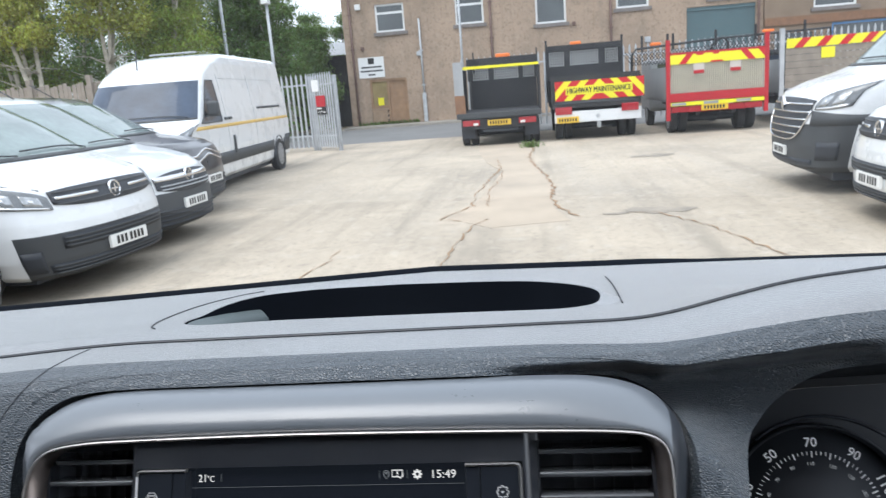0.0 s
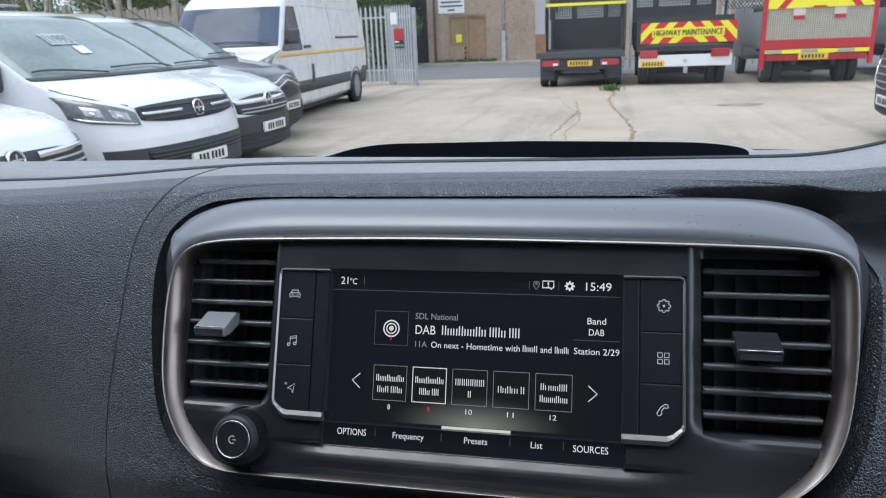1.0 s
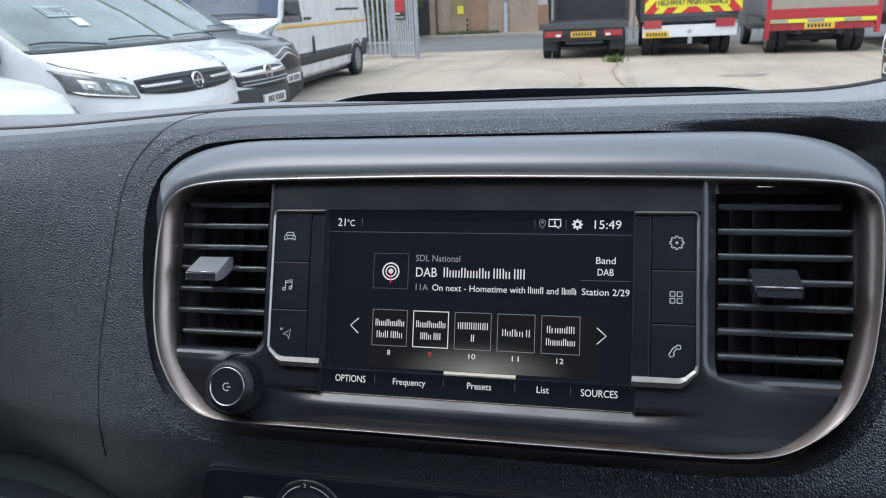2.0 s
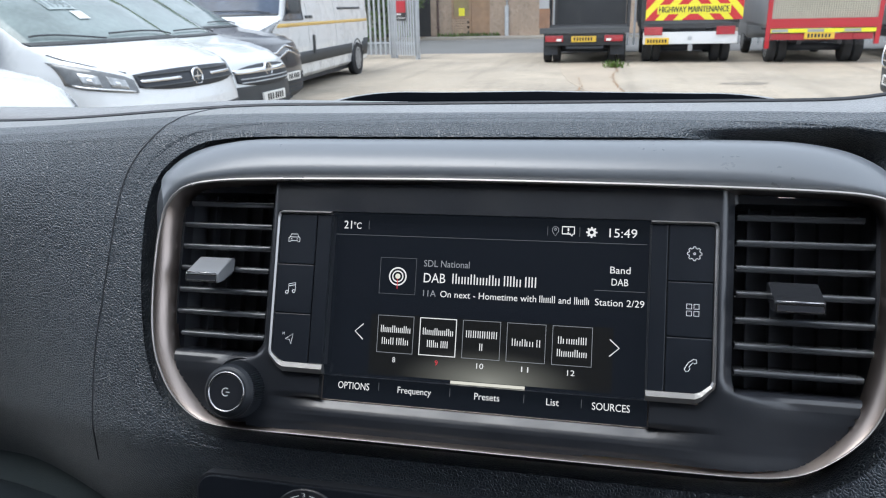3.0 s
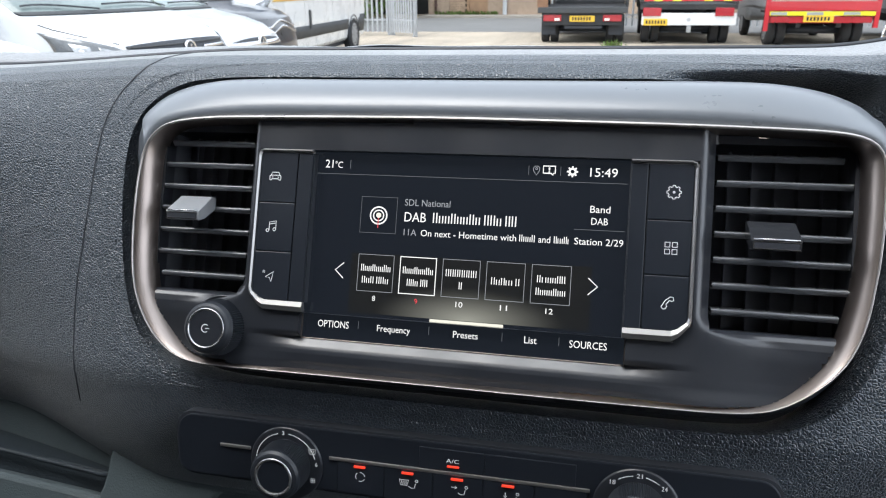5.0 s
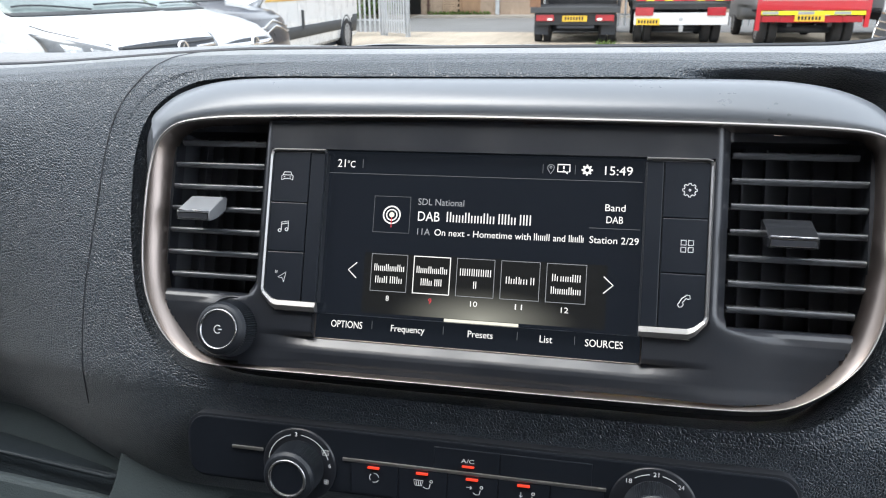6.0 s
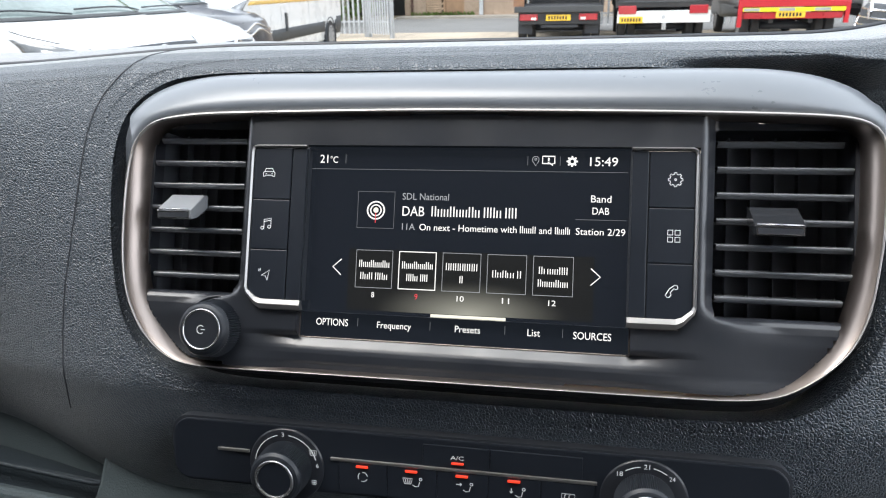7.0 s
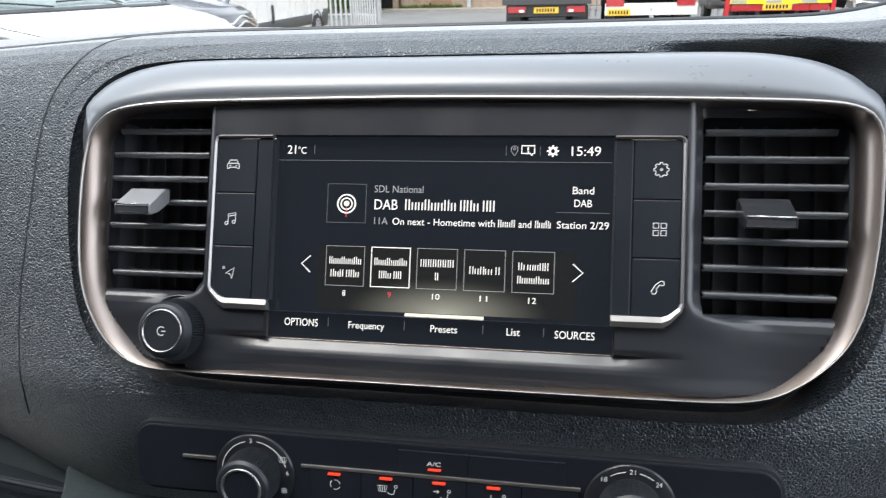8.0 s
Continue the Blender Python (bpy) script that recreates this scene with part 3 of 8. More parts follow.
# ---- centre display unit ----
unit = thing("infotainment_unit", "satin black centre unit with a colour display and silver surround", "car radio", DM)
ri = []
for t, bulge in ((0.0, 0.0), (0.12, 0.0085), (0.3, 0.0115), (0.5, 0.0108), (0.70, 0.0082), (0.84, 0.0054), (0.93, 0.0026), (1.0, -0.0012)):
    row = []
    for (ax, az), (bx, bz) in zip(OPEN, FRAME_OUT):
        ox, oz = ax * 0.990, az * 0.970 if az > 0 else az * 0.965
        up = smoothstep(0.0, 0.07, (az + bz) / 2)
        y = 0.0215 * (1 - t) - 0.0055 * t + (1 - up) * 0.010 * (1 - t)
        row.append((ox + (bx - ox) * t, y - bulge * (0.35 + 0.65 * up) + (1 - up) * 0.004 * (1 - t), oz + (bz - oz) * t))
    ri.append(row)
start = max(range(len(OPEN)), key=lambda i: -abs(OPEN[i][1] - 0.047) - (10 if OPEN[i][0] < 0 else 0))
order = [(start + i) % len(OPEN) for i in range(len(OPEN))]
if OPEN[order[5]][1] < OPEN[order[0]][1]:
    order = [order[0]] + order[:0:-1]
upper = [i for i in order if OPEN[i][1] >= 0.045]
lower_arc = [i for i in upper if OPEN[i][0] < 0 and OPEN[i][1] < 0.083] + [i for i in order if OPEN[i][1] < 0.045] + [i for i in upper if OPEN[i][0] > 0 and OPEN[i][1] < 0.083]
taper = []
for k in range(len(ri)):
    row = []
    for i in upper:
        f = (1 - smoothstep(0.045, 0.080, OPEN[i][1])) * 0.92 * (len(ri) - 1) + smoothstep(0.045, 0.080, OPEN[i][1]) * k
        f = max(float(k), f)
        a, b = Vector(ri[int(f)][i]), Vector(ri[min(len(ri) - 1, int(f) + 1)][i])
        row.append(a.lerp(b, f - int(f)))
    taper.append(row)
part("hood", loft(taper, closed=False, name="hood"), HOOD, unit, "satin dark grey hood moulding")
part("shadow_gap", loft([[(r[i][0], r[i][1] + 0.003, r[i][2]) for i in lower_arc] for r in ri], closed=False, name="shadow_gap"), RING, unit, "black ring round the surround")
part("chrome_edge", loft([ring3(FRAME_OUT, -0.0046), ring3(FRAME_OUT * 0.9985, -0.0078), ring3((FRAME_OUT + FRAME_MID) / 2, -0.0086), ring3(FRAME_MID, -0.0084), ring3(FRAME_MID, -0.0066)], name="chrome_edge"),
     EDGE, unit, "bright polished edge")
part("surround", loft([ring3(FRAME_MID, -0.0071), ring3(FRAME_MID * 0.7 + FRAME_IN * 0.3, -0.0062), ring3(FRAME_IN, -0.0008), ring3(FRAME_IN, 0.006)], name="surround"),
     SATIN, unit, "brushed silver surround")


def fascia_y(x, z):
    """Depth of the moulded fascia: raised round the display, falling away to the vents, with a sloped ledge below the glass."""
    a = abs(x)
    low = smoothstep(-0.022, -0.040, z)
    k = 1 - smoothstep(0.1083, 0.1143 + 0.042 * low, a)
    base = float(np.interp(z, (-0.05, -0.040, -0.0345, -0.0315, -0.0297, -0.0285, -0.02), (-0.0008, -0.0018, -0.0016, -0.0009, 0.0002, 0.0024, 0.0042)))
    y = base + (-0.0048 - base) * k
    m = 1 - smoothstep(0.072, 0.112, a)
    if z < -0.0474:
        y = y * (1 - m) + m * float(np.interp(z, (-0.0630, -0.0605, -0.0592, -0.0555, -0.0535, -0.0518, -0.0476), (-0.0022, -0.0026, -0.0032, -0.0037, -0.0034, -0.0027, -0.0002)))
    return y - 0.001 * (1 - m) * smoothstep(-0.054, -0.0612, z)


VENTS = [(-0.1655, -0.1138, -0.0285, 0.0555), (0.1138, 0.1720, -0.0285, 0.0555)]
HOLES = [(-0.1062, 0.1062, -0.0353, 0.0459), (-0.0785, 0.0785, -0.0476, -0.0353)]
gx = sorted(set(np.round(np.r_[np.linspace(-0.174, 0.174, 150), [e for q in VENTS + HOLES for e in q[:2]]], 5)))
gz = sorted(set(np.round(np.r_[np.linspace(-0.0635, 0.0635, 80), np.linspace(-0.0618, -0.0476, 24), np.linspace(-0.036, -0.0286, 14), [e for q in VENTS + HOLES for e in q[2:]]], 5)))
limit = [tuple(p) for p in FRAME_IN * 1.004]
verts, faces, idx = [], [], {}
for i in range(len(gx) - 1):
    for j in range(len(gz) - 1):
        cx, cz = (gx[i] + gx[i + 1]) / 2, (gz[j] + gz[j + 1]) / 2
        if any(q[0] < cx < q[1] and q[2] < cz < q[3] for q in VENTS + HOLES) or not inside(limit, cx, cz):
            continue
        quad = []
        for a, b in ((i, j), (i + 1, j), (i + 1, j + 1), (i, j + 1)):
            if (a, b) not in idx:
                idx[(a, b)] = len(verts)
                verts.append((gx[a], fascia_y(gx[a], gz[b]), gz[b]))
            quad.append(idx[(a, b)])
        faces.append(tuple(quad))
for sg in (-1, 1):
    n0 = len(verts)
    verts += [(sg * 0.0985, -0.0048, -0.0353), (sg * 0.1063, -0.0048, -0.0353), (sg * 0.1063, -0.0048, -0.0275)]
    faces.append((n0, n0 + 1, n0 + 2) if sg > 0 else (n0 + 2, n0 + 1, n0))
fascia = part("fascia", mesh("fascia", verts, faces, True), FASCIA, unit, "satin black moulded fascia")
for (x0, x1, z0, z1), deep in ((VENTS[0], 0.0125), (VENTS[1], 0.0125), (HOLES[0], 0.0025), (HOLES[1], 0.0025)):
    ring = even([(x0, z0), (x1, z0), (x1, z1), (x0, z1)], 120)
    rows = [[(x, fascia_y(x, z - (0.0001 if z == z0 else 0)) if d is None else d, z) for x, z in ring] for d in (None, deep)]
    part("opening_wall", loft(rows, smooth=False, name="opening_wall"), FASCIA, fascia)

# display glass and what it shows
screen = part("screen", plate([(-0.0785, -0.0474), (0.0785, -0.0474), (0.0785, 0.0475), (-0.0785, 0.0475)], [], 0.0, 0.004), GLASS_BLACK, unit, "black display glass showing a radio menu")
S = -0.00025


def ui(name, me, mat):
    return part(name, me, mat, screen)


def word(text, x0, x1, z, h, mat=None):
    ui("text", letters(text, x0 * 0.001, z * 0.001, (x1 - x0) * 0.001, h * 0.001, S), mat or UI_WHITE)


def blocks(text, x0, x1, z, h, mat=None):
    ui("text_bar", strokes(text, x0 * 0.001, z * 0.001, (x1 - x0) * 0.001, h * 0.001, S), mat or UI_WHITE)


def line(x0, x1, z0, z1, mat):
    ui("line", rect(x0 * 0.001, x1 * 0.001, z0 * 0.001, z1 * 0.001, S), mat)


word("21", -72.4, -68.3, 38.0, 4.2)
word("°C", -67.2, -63.2, 38.0, 3.4)
line(-59.3, -59.0, 37.9, 42.2, UI_LINE)
line(-76.5, 75.5, 34.85, 35.1, UI_LINE)
line(29.8, 30.05, 37.8, 42.1, UI_LINE)
line(44.8, 45.05, 37.8, 42.1, UI_LINE)
bm = add_stroke(bmesh.new(), [(0.0336, 0.0377), (0.0322, 0.0398), (0.0321, 0.0411), (0.0329, 0.0420), (0.0343, 0.0420), (0.0351, 0.0411), (0.0350, 0.0398)], 0.0003, S, True)
add_stroke(bm, circle(0.0336, 0.0408, 0.0005, 10), 0.0003, S, True)
ui("map_pin", bm, UI_DIM)
bm = add_stroke(bmesh.new(), [(0.0368, 0.0422), (0.0424, 0.0422), (0.0424, 0.0388), (0.0415, 0.0388), (0.0415, 0.0379), (0.0405, 0.0388), (0.0368, 0.0388)], 0.0006, S, True)
add_stroke(bm, [(0.0396, 0.0416), (0.0396, 0.0401)], 0.0007, S)
add_stroke(bm, [(0.0396, 0.0397), (0.0396, 0.0392)], 0.0007, S)
ui("message_icon", bm, UI_WHITE)
cog = [(0.0504 + r * math.cos(a), 0.0399 + r * math.sin(a)) for i in range(8) for a, r in
       ((2 * math.pi * (i + d) / 8, rr) for d, rr in ((-0.28, 0.0019), (-0.17, 0.0026), (0.17, 0.0026), (0.28, 0.0019)))]
ui("cog_icon", plate(cog, [circle(0.0504, 0.0399, 0.0009, 16)], S, S + 0.0001), UI_WHITE)
word("15:49", 58.5, 71.0, 37.9, 4.3)
ui("line", frame_lines(-0.0519, -0.0333, 0.0062, 0.0242, 0.00022, S), UI_LINE)
bm = add_stroke(bmesh.new(), circle(-0.0426, 0.0150, 0.0042, 36), 0.0007, S, True)
add_stroke(bm, circle(-0.0426, 0.0150, 0.0026, 30), 0.0006, S, True)
ui("mast_icon", bm, UI_WHITE)
ui("mast_icon", prism(circle(-0.0426, 0.0151, 0.0013, 18), S, S + 0.0001), UI_CREAM)
ui("mast_icon", rect(-0.0428, -0.0424, 0.0088, 0.0138, S - 0.0001), UI_RED)
word("SDL National", -29.6, -6.8, 20.5, 3.4, UI_DIM)
word("DAB", -29.3, -18.5, 12.7, 4.9)
blocks("Hxxhxxhx HHx Hh", -15.4, 26.0, 12.7, 4.9)
word("11A", -29.2, -22.8, 5.9, 3.3, UI_DIM)
word("On next - Hometime with", -20.6, 26.0, 5.9, 3.3)
blocks("Hxxh", 27.2, 35.0, 5.9, 3.3)
word("and", 36.4, 42.0, 5.9, 3.3)
blocks("Hixhi", 43.4, 50.8, 5.9, 3.3)
word("Station 2/29", 53.1, 75.2, 6.0, 3.3)
word("Band", 59.5, 68.6, 21.1, 3.4)
word("DAB", 60.3, 67.8, 15.5, 3.4)
line(52.6, 75.4, 12.85, 13.1, UI_LINE)
for i, (rows, num) in enumerate((((("Hxxhxxhx", 15.6), ("Hxh HHx", 14.0)), "8"), ((("Hxxhxxhx", 15.6), ("HHx Hh", 10.8)), "9"), ((("HHHHHHH", 15.6), ("H", 2.0)), "10"), ((("Hxhix H", 14.0),), "11"), ((("Hmxxhh", 13.6), ("Hxxxhxx", 14.2)), "12"))):
    x0 = -51.3 + 21.4 * i
    t = 0.42 if i == 1 else 0.24
    ui("preset_frame", frame_lines(x0 * 0.001, (x0 + 18.4) * 0.001, -0.0227, -0.0044, t * 0.001, S), UI_WHITE if i == 1 else UI_DIM)
    for k, (s, w) in enumerate(rows):
        z = -15.2 if len(rows) == 1 else (-12.7, -18.6)[k]
        blocks(s, x0 + 9.2 - w / 2, x0 + 9.2 + w / 2, z, 3.4)
    w = 1.5 if len(num) == 1 else 3.4
    word(num, x0 + 9.2 - w / 2, x0 + 9.2 + w / 2, -27.2, 2.7, UI_RED if i == 1 else UI_WHITE)
for s, x in ((-1, -0.0587), (1, 0.0605)):
    ui("arrow", add_stroke(bmesh.new(), [(x, -0.0093), (x + s * 0.0043, -0.0131), (x, -0.0170)], 0.0005, S), UI_WHITE)
word("OPTIONS", -70.0, -53.8, -41.8, 3.6)
word("Frequency", -39.2, -22.4, -41.8, 3.3)
word("Presets", -1.2, 10.8, -41.7, 3.3)
word("List", 32.8, 38.6, -41.5, 3.4)
word("SOURCES", 53.6, 70.5, -41.7, 3.5)
for x in (-49.0, -13.3, 22.2, 48.7):
    line(x, x + 0.25, -41.5, -37.6, UI_LINE)
line(-13.2, 22.5, -35.2, -33.8, UI_CREAM)
# the display's own warm glow above the chosen tab
glow, gn, gl, gb = principled("display_glow")
tcg = gn.new("ShaderNodeTexCoord")
mapg = gn.new("ShaderNodeMapping")
mapg.inputs["Location"].default_value = (-0.10, 0, 2.06)
mapg.inputs["Scale"].default_value = (21.0, 0, 62.0)
gl.new(tcg.outputs["Object"], mapg.inputs[0])
grad = gn.new("ShaderNodeTexGradient")
grad.gradient_type = "SPHERICAL"
gl.new(mapg.outputs[0], grad.inputs[0])
powg = gn.new("ShaderNodeMath")
powg.operation = "POWER"
powg.inputs[1].default_value = 1.6
gl.new(grad.outputs["Fac"], powg.inputs[0])
mulg = gn.new("ShaderNodeMath")
mulg.operation = "MULTIPLY_ADD"
mulg.inputs[1].default_value, mulg.inputs[2].default_value = 0.13, 0.005
gl.new(powg.outputs[0], mulg.inputs[0])
gb.inputs["Base Color"].default_value = (0.006, 0.007, 0.010, 1)
gb.inputs["Roughness"].default_value = 0.1
gb.inputs["Emission Color"].default_value = (1.0, 0.97, 0.80, 1)
gl.new(mulg.outputs[0], gb.inputs["Emission Strength"])
ui("tab_glow", rect(-0.055, 0.062, -0.0336, -0.0040, -0.00012), glow)
# thin silver edge at the foot of the glass
part("glass_edge", box(-0.0785, 0.0785, -0.0008, 0.0012, -0.0483, -0.0476, 0.0002), SATIN, unit, "thin silver edge")
part("glass_edge", box(-0.0786, -0.0780, -0.0008, 0.0012, -0.0476, -0.0355, 0.0001), SATIN, unit)
part("glass_edge", box(0.0780, 0.0786, -0.0008, 0.0012, -0.0476, -0.0355, 0.0001), SATIN, unit)


def mirror_pts(pts, s):
    q = [(s * x, z) for x, z in pts]
    return q if s > 0 else q[::-1]


def icon(parent, pens, t=0.00036, y=-0.00685):
    bm = bmesh.new()
    for pts, closed in pens:
        add_stroke(bm, [(x * 0.001, z * 0.001) for x, z in pts], t, y, closed)
    return part("icon", bm, INK, parent, "pale printed symbol")


def move(pts, x, z):
    return [(a + x, b + z) for a, b in pts]


COG = [(r * math.cos(a), r * math.sin(a)) for i in range(8) for a, r in
       ((2 * math.pi * (i + d) / 8, rr) for d, rr in ((-0.3, 2.45), (-0.2, 3.1), (0.2, 3.1), (0.3, 2.45)))]
CAR = [(-2.9, -1.9), (-3.0, 0.0), (-2.3, 0.6), (-1.7, 2.0), (1.7, 2.0), (2.3, 0.6), (3.0, 0.0), (2.9, -1.9), (2.0, -1.9), (1.9, -1.3), (-1.9, -1.3), (-2.0, -1.9)]
NOTE = [(-1.2, -1.8), (-1.2, 2.2), (2.4, 2.9), (2.4, -1.2)]
PHONE = [(-1.9, -2.7), (-2.6, -1.7), (-0.9, 1.2), (1.2, 2.8), (2.4, 2.6), (2.6, 1.2), (1.6, 0.9), (0.9, 1.3), (-0.6, -0.6), (-0.2, -1.4), (-0.8, -2.5)]
ICONS = {
    (-1, 0): [(move(CAR, -96, 31.6), True), (move([(-2.4, 0.5), (2.4, 0.5)], -96, 31.6), False), (move([(-1.9, -0.4), (-1.2, -0.5)], -96, 31.6), False), (move([(1.9, -0.4), (1.2, -0.5)], -96, 31.6), False)],
    (-1, 1): [(move(NOTE, -96, 6.2), False), (move([(-1.2, 1.2), (2.4, 1.9)], -96, 6.2), False), (move(circle(-2.0, -1.9, 0.75, 12), -96, 6.2), True), (move(circle(1.6, -1.3, 0.75, 12), -96, 6.2), True)],
    (-1, 2): [(move([(2.2, 2.3), (-1.9, -0.4), (0.3, -0.6), (1.2, -2.7)], -95.2, -18.6), True), (move([(-3.4, 1.6), (-3.4, 2.9), (-2.5, 1.6), (-2.5, 2.9)], -95.2, -18.6), False)],
    (1, 0): [(move(COG, 95.6, 31.1), True), (move(circle(0, 0, 0.4, 10), 95.6, 31.1), True)],
    (1, 1): [(move([(a, b), (a + 2.1, b), (a + 2.1, b + 2.1), (a, b + 2.1)], 95.5, 6.1), True) for a in (-2.6, 0.5) for b in (-2.6, 0.5)],
    (1, 2): [(move(PHONE, 95.2, -18.2), True)],
}
for s in (-1, 1):
    bar_o = mirror_pts([(0.0768, 0.0455), (0.1030, 0.0455), (0.1050, 0.0447), (0.1058, 0.0427), (0.1058, -0.0255), (0.1050, -0.0280), (0.1005, -0.0330), (0.0975, -0.0348), (0.0765, -0.0350)], s)
    bar_i = mirror_pts([(0.0767, 0.0440), (0.1022, 0.0440), (0.1038, 0.0434), (0.1043, 0.0420), (0.1043, -0.0243), (0.1036, -0.0262), (0.0998, -0.0294), (0.0972, -0.0303), (0.0765, -0.0304)], s)
    bm = bmesh.new()
    rows = [[bm.verts.new((x, y, z)) for x, z in p] for p, y in ((bar_o, -0.003), (bar_o, -0.0070), ([(a[0] * 0.5 + b[0] * 0.5, a[1] * 0.5 + b[1] * 0.5) for a, b in zip(bar_o, bar_i)], -0.0080), (bar_i, -0.0072), (bar_i, -0.005))]
    for a, b in zip(rows, rows[1:]):
        for i in range(len(a) - 1):
            bm.faces.new((a[i], a[i + 1], b[i + 1], b[i]))
    for k in (0, -1):
        bm.faces.new([r[k] for r in rows])
    part("button_frame", bm, TRIM, unit, "chrome edging round the buttons")
    part("button_bar", prism(mirror_pts([(0.0766, 0.0440), (0.1043, 0.0440), (0.1043, -0.025), (0.098, -0.0304), (0.0766, -0.0304)], s), -0.0046, 0.003), PITCH, unit)
    x0, x1 = sorted((s * 0.0770, s * 0.0842))
    part("bar_strip", box(x0, x1, -0.0064, -0.004, -0.0303, 0.0438, 0.0004), BUTTON, unit, "plain black strip")
    for k, (z0, z1) in enumerate(((0.0187, 0.0437), (-0.0059, 0.0183), (-0.0303, -0.0063))):
        if k == 2:
            poly = mirror_pts([(0.0847, z1), (0.1041, z1), (0.1041, -0.0244), (0.1036, -0.0261), (0.0997, -0.0293), (0.0970, z0), (0.0847, z0)], s)
            b = part("button", prism(poly if s < 0 else poly[::-1], -0.0066, -0.0035, 0.0003), BUTTON, unit)
        else:
            x0, x1 = sorted((s * 0.0847, s * 0.1041))
            b = part("button", box(x0, x1, -0.0066, -0.0035, z0, z1, 0.0003), BUTTON, unit, "square black button")
        icon(b, ICONS[(s, k)])

# volume knob
kc = (-0.1215, 0.0, -0.0462)
bm = bmesh.new()
add_lathe(bm, kc, (0, -1, 0), [(-0.001, 0.0168), (0.0022, 0.0166), (0.0030, 0.0161), (0.0031, 0.0155), (0.0016, 0.0148)], 48)
part("knob_seat", bm, FASCIA, unit)
bm = bmesh.new()
n = 144
rows = []
for d, r in ((0.002, 0.0141), (0.0035, 0.0146), (0.0120, 0.0136), (0.0142, 0.0131), (0.0160, 0.0122), (0.0171, 0.0109), (0.0174, 0.0098)):
    rows.append([bm.verts.new((kc[0] + (r - (0.0009 if (i % 2 and 0.003 < d < 0.014) else 0)) * math.cos(2 * math.pi * i / n), -d,
                               kc[2] + (r - (0.0009 if (i % 2 and 0.003 < d < 0.014) else 0)) * math.sin(2 * math.pi * i / n))) for i in range(n)])
for a, b in zip(rows, rows[1:]):
    for i in range(n):
        bm.faces.new((a[i], a[(i + 1) % n], b[(i + 1) % n], b[i]))
knob = part("volume_knob", bm, BLACK, unit, "knurled black volume knob")
part("knob_ring", lathe(kc, (0, -1, 0), [(0.0150, 0.0100), (0.0173, 0.0100), (0.0178, 0.0096), (0.0176, 0.0091), (0.0168, 0.0089)], 56), KNOB, knob, "satin silver ring")
part("knob_face", lathe(kc, (0, -1, 0), [(0.0150, 0.0090), (0.0171, 0.0090), (0.0173, 0.0086)], 48), FASCIA, knob)
bm = add_stroke(bmesh.new(), [(kc[0] + x, kc[2] + z) for x, z in circle(0, 0, 0.0019, 22, 50, 310)], 0.0004, -0.01745)
add_stroke(bm, [(kc[0] + 0.0001, kc[2]), (kc[0] + 0.0022, kc[2])], 0.0004, -0.01745)
part("icon", bm, INK, knob)


# ---- air vents ----
def frame_ring(x0, x1, z0, z1, t, y0, y1):
    """A thin raised rectangular frame."""
    bm = bmesh.new()
    for a, b, c, d in ((x0, x1, z1 - t, z1), (x0, x1, z0, z0 + t), (x0, x0 + t, z0 + t, z1 - t), (x1 - t, x1, z0 + t, z1 - t)):
        add_box(bm, a, b, y0, y1, c, d)
    return bm


